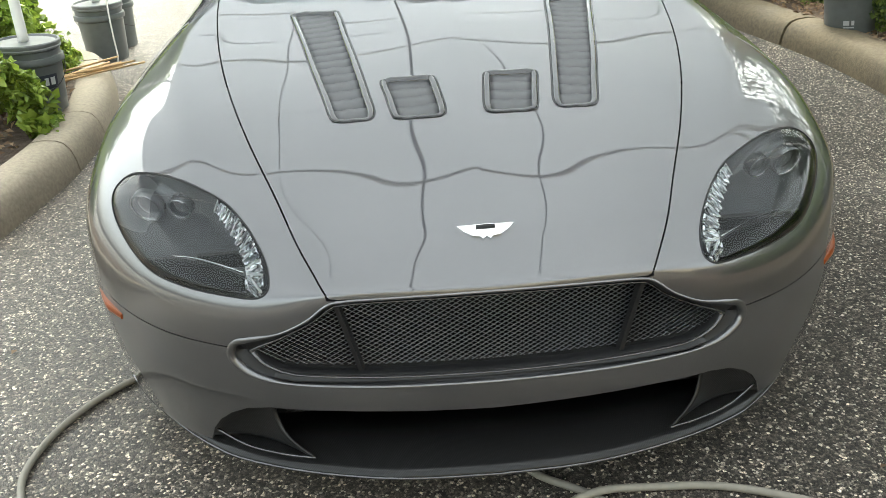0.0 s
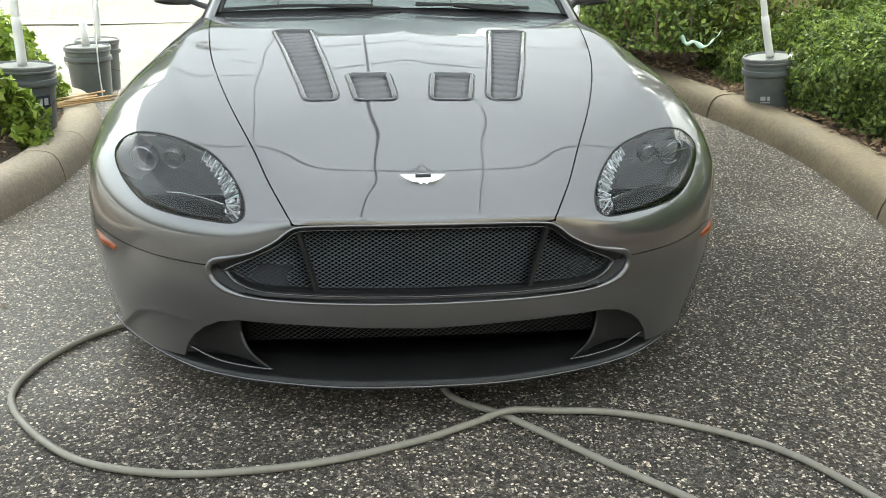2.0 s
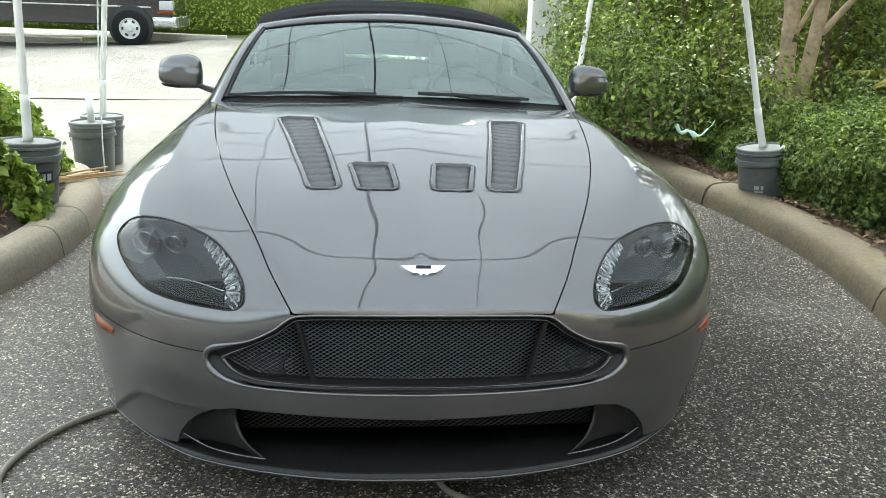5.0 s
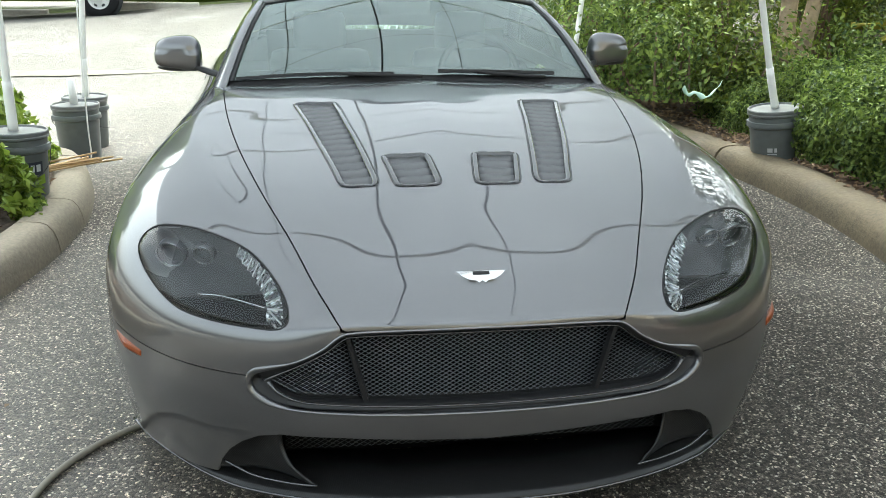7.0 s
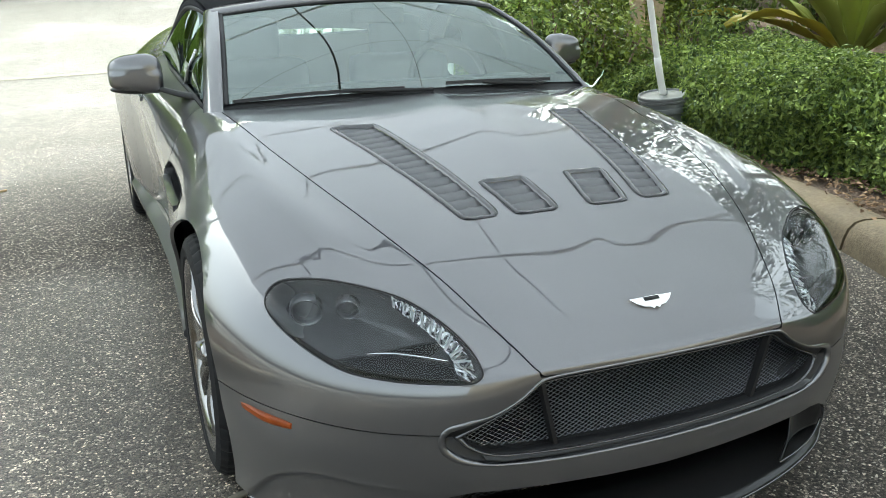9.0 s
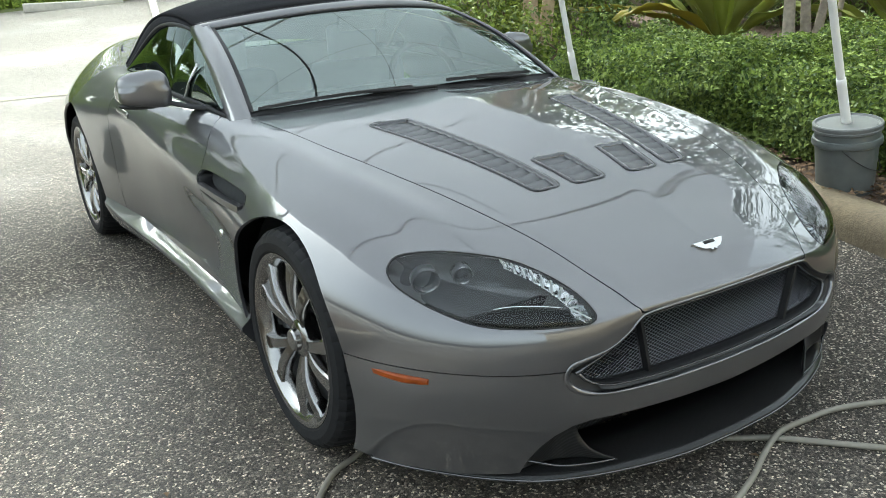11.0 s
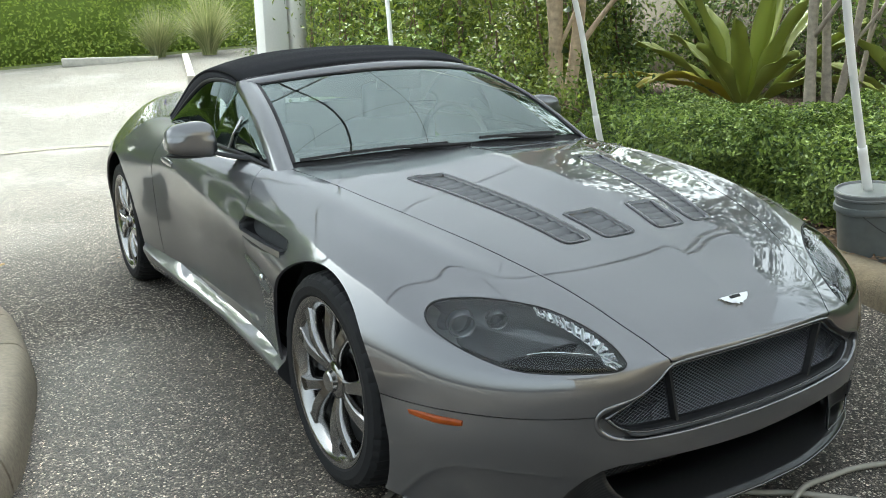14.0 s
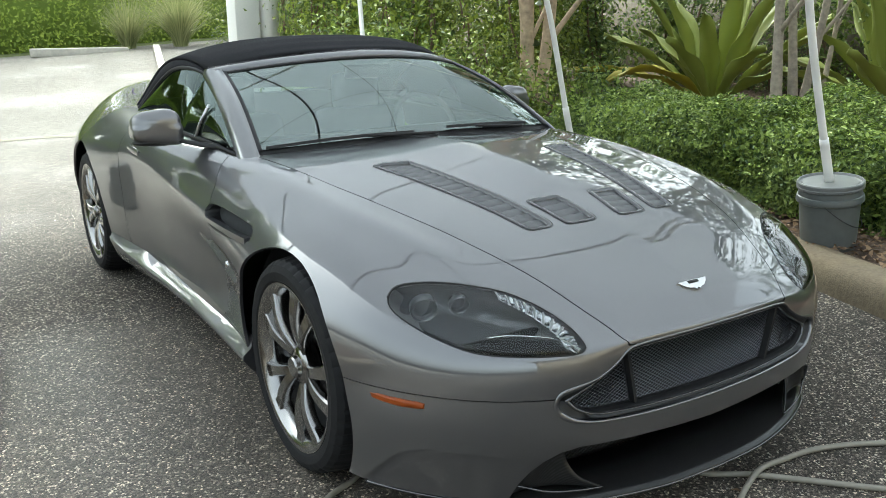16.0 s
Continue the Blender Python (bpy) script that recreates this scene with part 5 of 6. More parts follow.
# soft top: lofted across from side rail to side rail
ROOF_Y = (1.99, 2.12, 2.35, 2.6, 2.85, 3.05, 3.2, 3.33)
ROOF_TOP = (1.20, 1.232, 1.25, 1.242, 1.195, 1.12, 1.035, 0.955)
RAIL_X = (0.606, 0.620, 0.632, 0.642, 0.655, 0.674, 0.697, 0.715)
RAIL_Y = (2.28, 2.36, 2.50, 2.70, 2.90, 3.04, 3.14, 3.20)
RAIL_Z = (1.120, 1.146, 1.162, 1.150, 1.088, 1.00, 0.925, 0.88)
# edge of the side window below the fabric's quarter
PANE_X = (0.612, 0.632, 0.650, 0.664, 0.682, 0.705, 0.724, 0.735)
PANE_Y = (2.27, 2.34, 2.46, 2.62, 2.78, 2.91, 3.00, 3.06)
PANE_Z = (1.105, 1.125, 1.132, 1.112, 1.050, 0.975, 0.915, 0.878)


def soft_top():
    n = 31
    k = np.linspace(0, 7, 43)
    idx = np.arange(8)
    yy, zz, rx, ry, rz = (natural(idx, np.array(a)[:, None])(k)[:, 0] for a in (ROOF_Y, ROOF_TOP, RAIL_X, RAIL_Y, RAIL_Z))
    v = []
    for i in range(len(k)):
        for s in np.linspace(-1, 1, n):
            w = abs(s)
            x = rx[i] * (w ** 0.9) * (1 if s > 0 else -1) if w else 0.0
            f = w**2.6
            z = zz[i] + (rz[i] - zz[i]) * f
            y = yy[i] + (ry[i] - yy[i]) * w**2
            z += 0.003 * math.sin(k[i] * 9) * (1 - w)
            v.append((x, y, z))
    top = new("soft_top")
    top.parent = car
    tagged(top, "raised black fabric soft top")
    thicken(solid("roof_fabric", v, grid_faces(len(k), n), FABRIC, top), 0.012)
    for sg in (1, -1):
        px, py, pz = (natural(idx, np.array(a)[:, None])(k)[:, 0] for a in (PANE_X, PANE_Y, PANE_Z))
        q = []
        for i in range(len(k)):
            for w in np.linspace(0, 1, 5):
                q.append((sg * (rx[i] * (1 - w) + px[i] * w + 0.012 * math.sin(math.pi * w)), ry[i] * (1 - w) + py[i] * w, rz[i] * (1 - w) + pz[i] * w))
        thicken(solid("roof_quarter", q, grid_faces(len(k), 5), FABRIC, top), 0.008)
        part("roof_seal", tube([(sg * (a + 0.004), b, c) for a, b, c in zip(px, py, pz)], 0.008, 8), BLACK, top, "black side seal")


soft_top()


def side_glass(sgn):
    idx = np.arange(8)
    k = np.linspace(0.1, 7, 36)
    rx, ry, rz = (natural(idx, np.array(a)[:, None])(k)[:, 0] for a in (PANE_X, PANE_Y, PANE_Z))
    top = [np.array((a - 0.004, b, c + 0.004)) for a, b, c in zip(rx, ry, rz)]
    front = [screen_point(1.0, t) * (1.01, 1, 1) + (-0.004, 0.06 - 0.015 * t, -0.012) for t in np.linspace(0.10, 0.98, 18)]
    top = front + top
    v = []
    n = len(top)
    for p in top:
        y = p[1]
        b = np.array((float(np.interp(y, (1.5, 1.9, 2.6, 3.1, 3.2), (0.725, 0.742, 0.748, 0.738, 0.73))), y, float(np.interp(y, (1.5, 1.9, 2.6, 3.1, 3.2), (0.862, 0.868, 0.872, 0.885, 0.89)))))
        for t in np.linspace(0, 1, 8):
            q = b * (1 - t) + p * t
            q[0] += 0.018 * math.sin(math.pi * t)
            v.append((sgn * q[0], q[1], q[2]))
    root = solid("side_window", v, grid_faces(n, 8), SIDEGLASS, car, "closed green-tinted side window")
    face_towards(root, (sgn, 0, 0.3))
    root.visible_shadow = False
    bm = tube([(sgn * 0.752, 2.06, 0.868), (sgn * 0.738, 2.03, 0.93), (sgn * 0.708, 1.985, 1.005)], 0.007, 8)
    part("quarter_bar", bm, SILVER, root, "grey quarter-light bar")
    bm = tube([(sgn * 0.742, 1.60, 0.852), (sgn * 0.750, 1.9, 0.866), (sgn * 0.755, 2.6, 0.872), (sgn * 0.742, 3.1, 0.885)], 0.009, 8)
    part("belt_seal", bm, BLACK, root, "black belt seal")


side_glass(1)
side_glass(-1)


def door_mirror(sgn, back=0.0):
    """Rounded housing on a slim arm; back: how far it is folded rearwards."""
    bm = bmesh.new()
    bmesh.ops.create_uvsphere(bm, u_segments=36, v_segments=24, radius=1.0)
    for q in bm.verts:
        x, y, z = q.co
        p = 2.9 if z > 0 else 6.0
        k = (abs(x) ** p + abs(y) ** p + abs(z) ** p) ** (-1 / p)
        x, y, z = x * k, y * k, z * k
        out = x
        hx, hy, hz = 0.094, 0.06, 0.068
        hz *= 1.0 - 0.14 * out - (0.10 if z < 0 else 0) * (1 + out) * 0.5
        hy *= 1.0 if y < 0 else 0.75
        q.co = (sgn * (0.934 + x * hx), 1.955 + back + y * hy + 0.018 * (out + 1), 0.934 + z * hz)
    h = part("door_mirror", bm, PAINT, car, "grey door mirror with black base")
    bm = bmesh.new()
    bmesh.ops.create_uvsphere(bm, u_segments=30, v_segments=16, radius=1.0)
    for q in bm.verts:
        x, y, z = q.co
        q.co = (sgn * (0.934 + x * 0.092), 1.962 + back + y * 0.056 + 0.018 * (x + 1), 0.874 + z * 0.017)
    part("mirror_base", bm, BLACK, h, "black mirror underside")
    bm = bmesh.new()
    bmesh.ops.create_uvsphere(bm, u_segments=24, v_segments=12, radius=1.0)
    for q in bm.verts:
        x, y, z = q.co
        q.co = (sgn * (0.934 + x * 0.08), 2.008 + back + y * 0.006 + 0.018 * (x + 1), 0.938 + z * 0.05)
    part("mirror_glass", bm, CHROME, h, "mirror glass")
    v = []
    for k in range(9):
        s = k / 8
        c = np.array((0.725 + 0.155 * s, 1.80 + (0.15 + back) * s, 0.858 + 0.028 * s**2))
        for dy, dz in ((-0.05 + 0.02 * s, -0.006), (-0.02, 0.010), (0.03, 0.010), (0.06 - 0.03 * s, -0.006)):
            v.append((sgn * c[0], c[1] + dy, c[2] + dz))
    bm = bmesh.new()
    bv = [bm.verts.new(p) for p in v]
    for q in grid_faces(9, 4) + [(k * 4 + 3, (k + 1) * 4 + 3, (k + 1) * 4, k * 4) for k in range(8)] + [(0, 1, 2, 3), (35, 34, 33, 32)]:
        bm.faces.new([bv[i] for i in q])
    part("mirror_arm", bm, BLACK, h, "black mirror arm")


door_mirror(1, 0.12)
door_mirror(-1)


# cabin seen through the glass
bm = bmesh.new()
box(bm, -0.68, 0.68, 1.5, 1.98, 0.60, 0.86, 0.05)
for q in bm.verts:
    if q.co.z > 0.8:
        q.co.z += 0.015 * math.cos(q.co.x * 9) - 0.02 * (q.co.y - 1.5)
part("dashboard", bm, DASH, car, "dark dashboard")
st = spline([(0.33 + 0.17 * math.cos(a), 1.99 + 0.06 * math.sin(a), 0.83 + 0.165 * math.sin(a)) for a in np.linspace(0, 2 * math.pi, 24)[:-1]], 2, closed=True)
part("steering_wheel", tube(np.vstack([st, st[:1]]), 0.014, 8, cap=False), DASH, car, "dark steering wheel")
for sgn in (1, -1):
    bm = bmesh.new()
    box(bm, sgn * 0.36 - 0.25, sgn * 0.36 + 0.25, 2.62, 2.80, 0.35, 0.88, 0.06, m=pose(0, 0, 0))
    box(bm, sgn * 0.36 - 0.13, sgn * 0.36 + 0.13, 2.70, 2.82, 0.86, 1.06, 0.045)
    box(bm, sgn * 0.36 - 0.25, sgn * 0.36 + 0.25, 2.1, 2.65, 0.3, 0.5, 0.06)
    part("seat", bm, LEATHER, car, "grey leather seat")
bm = bmesh.new()
box(bm, -0.72, 0.72, 1.5, 3.2, 0.17, 0.2)
part("cabin_floor", bm, DASH, car)
bm = bmesh.new()
box(bm, -0.64, 0.64, 3.0, 3.06, 0.2, 0.95)
part("rear_bulkhead", bm, DASH, car, "dark cabin bulkhead")


# ---- buckets, poles, canopy, hose ----
def build_bucket():
    b = thing("bucket", "grey plastic five-gallon bucket with a lid, weighting a pole", "bucket", "buckets holding the canopy poles")
    part("bucket_body", lathe([(0.122, 0.0), (0.128, 0.004), (0.131, 0.03), (0.1435, 0.262), (0.147, 0.266), (0.1575, 0.270), (0.159, 0.275), (0.1585, 0.288), (0.155, 0.300), (0.148, 0.303), (0.1475, 0.330), (0.152, 0.334), (0.152, 0.35), (0.14, 0.355)], 48), BUCKET, b, crisp=30)
    part("lid", lathe([(0.153, 0.336), (0.157, 0.338), (0.1575, 0.346), (0.1555, 0.349), (0.1575, 0.353), (0.157, 0.366), (0.153, 0.371), (0.147, 0.371), (0.143, 0.360), (0.136, 0.358), (0.130, 0.363), (0.07, 0.366), (0.0005, 0.366)], 48), LIDMAT, b, "grey snap-on lid", crisp=30)
    for s in (1, -1):
        bm = bmesh.new()
        box(bm, s * 0.148 - 0.008, s * 0.148 + 0.012, -0.02, 0.02, 0.265, 0.30, 0.004)
        part("handle_lug", bm, BUCKET, b)
    h = [(0.156 * math.cos(a), -0.156 * math.sin(a) * 0.97, 0.283 - 0.14 * math.sin(a)) for a in np.linspace(0, math.pi, 20)]
    part("wire_handle", tube(h, 0.0022, 6), STEEL, b, "thin wire handle")
    return b


def ink_bars(parent, turn, rise, patch):
    """Unreadable print on a bucket as plain bars, some on a dark patch."""
    bars = [(0.13, 0.155, -14, -2, 0.001), (0.13, 0.155, 2, 8, 0.001), (0.115, 0.122, -14, 8, 0.001)]
    if patch:
        bars = [(0.105, 0.172, -24, 14, 0.0006), (0.122, 0.158, -14, -6, 0.0014), (0.122, 0.158, -2, 8, 0.0014)]
    for z0, z1, a0, a1, proud in bars:
        z0, z1, dark = z0 + rise, z1 + rise, proud < 0.0008
        bm = bmesh.new()
        for a in np.arange(a0, a1, 2.0):
            q = []
            for aa, z in ((a, z0), (a + 2, z0), (a + 2, z1), (a, z1)):
                r = 0.1322 + 0.0539 * (z - 0.03) + proud
                q.append(bm.verts.new((r * math.cos(radians(aa + turn)), r * math.sin(radians(aa + turn)), z)))
            bm.faces.new(q)
        part("print_patch" if dark else "print_bar", bm, INK if dark else LABEL, parent, "dark blue printed patch" if dark else "pale printed bar")


first_bucket = build_bucket()
first_bucket.matrix_basis = pose(-1.905, 2.75, 0.115, 0, 2, 30)
# x, y, z, turn, lean towards the car
BUCKETS = [(-2.04, 4.36, 0.0, 200, 0), (-2.07, 4.72, 0.0, 80, 0), (2.545, 3.372, 0.045, 150, -6.5), (2.425, 1.165, 0.09, 20, -6.5), (1.50, 4.80, 0.0, 60, 0)]
bucket_list = [first_bucket] + [copy_thing(first_bucket, pose(x, y, z, 0, lean, 0) @ pose(0, 0, 0, 0, 0, a) @ Matrix.Scale(1.08 if lean else 1.0, 4)) for x, y, z, a, lean in BUCKETS]
ink_bars(first_bucket, -65, 0.05, True)
ink_bars(bucket_list[3], -120 - 150, 0, False)


def pole(points, label="white plastic canopy pole standing in a bucket"):
    p = spline(points, 10)
    ob = thing("canopy_pole", label, "pole", "canopy poles")
    part("pipe", tube(p, 0.0205, 14), PVC, ob)
    k = 1 + int(np.searchsorted(np.cumsum(np.linalg.norm(np.diff(p, axis=0), axis=1)), 0.24))
    part("sleeve", tube(p[: k + 1], 0.0245, 14), PVC, ob, "wider base sleeve")
    return ob


pole([(2.50, 3.372, 0.44), (2.44, 3.372, 0.64), (2.25, 3.365, 1.34), (2.12, 3.375, 1.70), (1.98, 3.4, 1.98)])
pole([(2.37, 1.165, 0.48), (2.275, 1.165, 0.717), (2.09, 1.16, 1.187), (1.93, 1.15, 1.65), (1.75, 1.13, 2.10)])
pole([(1.57, 4.88, 0.36), (1.68, 5.1, 0.8), (1.79, 5.35, 1.2), (1.90, 5.65, 1.7), (1.86, 5.9, 2.06)])
pole([(-1.90, 2.76, 0.475), (-1.892, 2.76, 0.9), (-1.88, 2.76, 1.4), (-1.86, 2.76, 1.70), (-1.72, 2.76, 1.98)])
pole([(-2.065, 4.72, 0.36), (-2.02, 4.72, 0.9), (-1.97, 4.72, 1.4), (-1.90, 4.72, 1.75), (-1.72, 4.72, 1.99)])
part_stub = thing("pipe_stub", "short white pipe stub standing in a bucket lid", "pipe")
part("pipe", tube([(-2.05, 4.38, 0.36), (-2.055, 4.38, 0.53)], 0.026, 14), PVC, part_stub)

# arched canopy: translucent tarp on pipes
CX0, CX1, CY0, CY1 = -1.85, 2.12, -1.6, 5.95


def canopy_z(x):
    s = (x - (CX0 + CX1) / 2) / ((CX1 - CX0) / 2)
    return 1.90 + 0.70 * (1 - s * s)


def build_canopy():
    c = thing("canopy", "white translucent tarpaulin canopy on arched pipes over the car", "canopy")
    xs, ys = np.linspace(CX0, CX1, 41), np.linspace(CY0, CY1, 60)
    v = [(x, y, canopy_z(x) + 0.03 + 0.02 * math.sin(y * 2.1) * math.sin(x * 2.3)) for x in xs for y in ys]
    solid("tarpaulin", v, grid_faces(41, 60), TARP, c, "white tarpaulin sheet")
    for y in (-1.55, 1.13, 3.4, 4.72, 5.9):
        part("hoop_pipe", tube([(x, y, canopy_z(x)) for x in np.linspace(CX0, CX1, 30)], 0.017, 10), PVC, c, "white arched pipe")
    for x, r in ((-0.98, 0.005), (-0.2, 0.009), (0.55, 0.005)):
        part("strap", tube([(x + 0.05 * math.sin(y * 0.9), y, canopy_z(x) - 0.02 - r) for y in np.linspace(CY0, CY1, 34)], r, 8), STRAPGREY, c, "dark lengthwise strap")
    for y in (0.35, 2.2, 4.0):
        part("cross_strap", tube([(x, y + 0.06 * math.sin(2 * x), canopy_z(x) - 0.015) for x in np.linspace(CX0, CX1, 30)], 0.004, 8), STRAPGREY, c, "dark cross strap")


build_canopy()


def hose(points, label):
    p = np.array([(x, y, z) for x, y, z in points])
    ob = part("hose", tube(spline(p, 12), 0.0090, 12), HOSE, None, label)
    return tagged(ob, label, "hose")


hose([(0.3, 1.1, 0.010), (0.10, 0.45, 0.010), (0.065, 0.09, 0.010), (0.218, -0.063, 0.010), (0.42, -0.28, 0.010), (0.585, -0.446, 0.010), (0.72, -0.62, 0.010), (0.9, -0.95, 0.010), (1.0, -1.5, 0.010)], "grey rubber water hose lying straight across the asphalt")
hose([(-0.55, 0.95, 0.010), (-0.70, 0.70, 0.010), (-0.80, 0.60, 0.010), (-0.916, 0.545, 0.010), (-1.02, 0.431, 0.010), (-1.085, 0.286, 0.010), (-1.089, 0.137, 0.010), (-0.998, -0.015, 0.010), (-0.83, -0.169, 0.010), (-0.621, -0.239, 0.010), (-0.428, -0.244, 0.010), (-0.234, -0.217, 0.010), (-0.02, -0.15, 0.010),
      (0.12, -0.09, 0.015), (0.218, -0.063, 0.030), (0.34, -0.05, 0.016), (0.5, -0.062, 0.010), (0.678, -0.136, 0.010), (0.857, -0.259, 0.010), (0.977, -0.445, 0.010), (1.1, -0.75, 0.010), (1.15, -1.3, 0.010)], "grey rubber water hose looping in front of the car")


# ---- plants ----
def leaves(name, centres, normals, size, material, label, category, rng, aspect=0.5, parent=None, cup=0.25):
    """Many small folded leaves at given places, as one object."""
    n = len(centres)
    c = np.asarray(centres, float)
    nrm = np.asarray(normals, float) + rng.normal(0, 0.55, (n, 3))
    nrm /= np.linalg.norm(nrm, axis=1)[:, None]
    d = rng.normal(0, 1, (n, 3))
    d -= (d * nrm).sum(1)[:, None] * nrm
    d /= np.linalg.norm(d, axis=1)[:, None]
    s = np.cross(nrm, d)
    L = (size * rng.uniform(0.6, 1.25, n))[:, None]
    W = L * aspect * 0.5
    a, b = c - d * L * 0.5, c + d * L * 0.5 - nrm * L * 0.12
    mid = c + nrm * L * 0.04
    l, r = mid + s * W + nrm * W * cup, mid - s * W + nrm * W * cup
    v = np.stack([a, l, b, r], 1).reshape(-1, 3)
    i = np.arange(n)[:, None] * 4
    f = np.concatenate([i + (0, 1, 2), i + (0, 2, 3)], 1).reshape(-1, 3)
    me = bpy.data.meshes.new(name)
    me.vertices.add(len(v))
    me.vertices.foreach_set("co", v.ravel())
    me.loops.add(len(f) * 3)
    me.loops.foreach_set("vertex_index", f.ravel().astype(np.int32))
    me.polygons.add(len(f))
    me.polygons.foreach_set("loop_start", np.arange(len(f), dtype=np.int32) * 3)
    me.update(calc_edges=True)
    me.materials.append(material)
    ob = new(name, me)
    ob.parent = parent
    if parent is None:
        tagged(ob, label, category, kind="stuff")
    else:
        tagged(ob, label)
    return ob


def clump_points(rng, n, boxes):
    """Places on and just inside the uneven skin of boxes (x0, x1, y0, y1, z0, z1)."""
    out, nor = [], []
    vol = np.array([(b[1] - b[0]) * (b[3] - b[2]) + (b[3] - b[2]) * (b[5] - b[4]) * 2 for b in boxes])
    for b, k in zip(boxes, (n * vol / vol.sum()).astype(int)):
        lo, hi = np.array(b[0::2]), np.array(b[1::2])
        p = rng.uniform(0, 1, (k, 3))
        face = rng.choice(4, k, p=(0.42, 0.3, 0.14, 0.14))
        depth = rng.exponential(0.10, k).clip(0, 0.9)
        nn = np.zeros((k, 3))
        ext = hi - lo
        top, west, south, north = face == 0, face == 1, face == 2, face == 3
        p[top, 2] = 1 - depth[top] / ext[2]
        p[west, 0] = depth[west] / ext[0]
        p[south, 1] = depth[south] / ext[1]
        p[north, 1] = 1 - depth[north] / ext[1]
        nn[top, 2], nn[west, 0], nn[south, 1], nn[north, 1] = 1, -1, -1, 1
        nn[:, 2] += 0.35
        q = lo + p.clip(0, 1) * ext
        for i in range(k):
            w = noise.noise(q[i] * 2.2) * 0.16 + noise.noise(q[i] * 6) * 0.07
            q[i] += nn[i] * w
        # rounded upper edges
        e = np.minimum(q[:, 0] - lo[0], 0.25) / 0.25
        q[:, 2] -= (1 - e.clip(0, 1)) ** 2 * 0.18 * (q[:, 2] > hi[2] - 0.3)
        out.append(q)
        nor.append(nn)
    return np.vstack(out), np.vstack(nor)


rng = np.random.default_rng(4)
p, n = clump_points(rng, 150000, [(2.70, 4.1, -1.6, 0.4, 0.16, 0.70), (2.66, 4.1, 0.4, 2.2, 0.16, 0.70), (2.62, 4.1, 2.2, 3.25, 0.14, 0.70), (2.80, 4.1, 3.25, 4.0, 0.14, 0.69), (2.6, 4.0, 4.0, 4.9, 0.14, 0.48)])
leaves("hedge", p, n, 0.040, HEDGE, "dense clipped green hedge with small glossy leaves", "hedge", rng)
p, n = clump_points(rng, 13000, [(2.0, 3.6, 3.02, 3.60, 0.15, 0.64), (2.10, 3.4, 2.3, 2.9, 0.15, 0.50)])
q, m = clump_points(rng, 1300, [(1.72, 2.2, 2.40, 2.50, 0.27, 0.47), (1.66, 1.85, 2.40, 2.48, 0.22, 0.30)])
p, n = np.vstack([p, q]), np.vstack([n, m])
leaves("island_shrub", p * (-1, 1, 1), n * (-1, 1, 1), 0.07, LIME, "leafy bright green shrub in the island bed", "shrub", rng, 0.6)
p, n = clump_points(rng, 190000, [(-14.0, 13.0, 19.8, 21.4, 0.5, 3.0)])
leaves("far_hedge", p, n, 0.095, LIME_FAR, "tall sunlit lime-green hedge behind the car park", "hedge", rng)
# filler boxes behind the leaf gaps: colour stands in for inner shade, lighter far off
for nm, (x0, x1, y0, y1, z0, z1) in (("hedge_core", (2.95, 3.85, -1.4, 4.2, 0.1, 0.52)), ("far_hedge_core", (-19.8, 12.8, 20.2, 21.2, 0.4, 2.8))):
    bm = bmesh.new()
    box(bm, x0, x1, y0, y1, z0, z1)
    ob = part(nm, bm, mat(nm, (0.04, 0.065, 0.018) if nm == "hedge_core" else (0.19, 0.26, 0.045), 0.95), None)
    tagged(ob, "plain filler box inside the hedge, inner shade put into its colour", "hedge", kind="stuff")


# crowns reflected in the paint: their backlit darkness is put into the leaf colour
TREELEAF = leafy("backlit_tree_leaves", (0.018, 0.032, 0.012), (0.06, 0.10, 0.035), 0.45)

# wall behind the shrubs
bm = bmesh.new()
box(bm, 7.2, 7.4, -7, 14, 0, 2.05)
tagged(part("wall_east", bm, STUCCO, None), "beige stucco garden wall behind the shrubs", "wall", kind="structure")

# white column
col = thing("column", "white square portico column with a round pipe beside it", "column", kind="structure")
bm = bmesh.new()
box(bm, 2.15, 2.48, 9.5, 9.83, 0.0, 4.1, 0.01)
part("shaft", bm, WHITE, col)
part("round_shaft", tube([(2.64, 9.62, 0.05), (2.64, 9.62, 4.1)], 0.14, 24), WHITE, col)


# plain house wall that closes the place behind the camera
bm = bmesh.new()
box(bm, -2.6, 14.5, -8.8, -8.5, -0.02, 4.3)
tagged(part("wall_south", bm, STUCCO_PALE, None), "plain beige stucco house wall", "wall", kind="structure")
bm = bmesh.new()
box(bm, -3.0, 14.9, -9.1, -8.0, 4.3, 4.5)
tagged(part("eaves", bm, WHITE, None), "white boxed roof eaves on the house", "eaves", kind="structure")


# ---- trees and large plants ----
def limb(base, top, r0, r1, bend, rng, n=9):
    a, b = np.array(base, float), np.array(top, float)
    mid = (a + b) / 2 + rng.normal(0, bend, 3)
    p = spline([a, a * 0.7 + mid * 0.3 + rng.normal(0, bend * 0.15, 3), mid, b], n)
    return p, np.linspace(r0, r1, len(p))


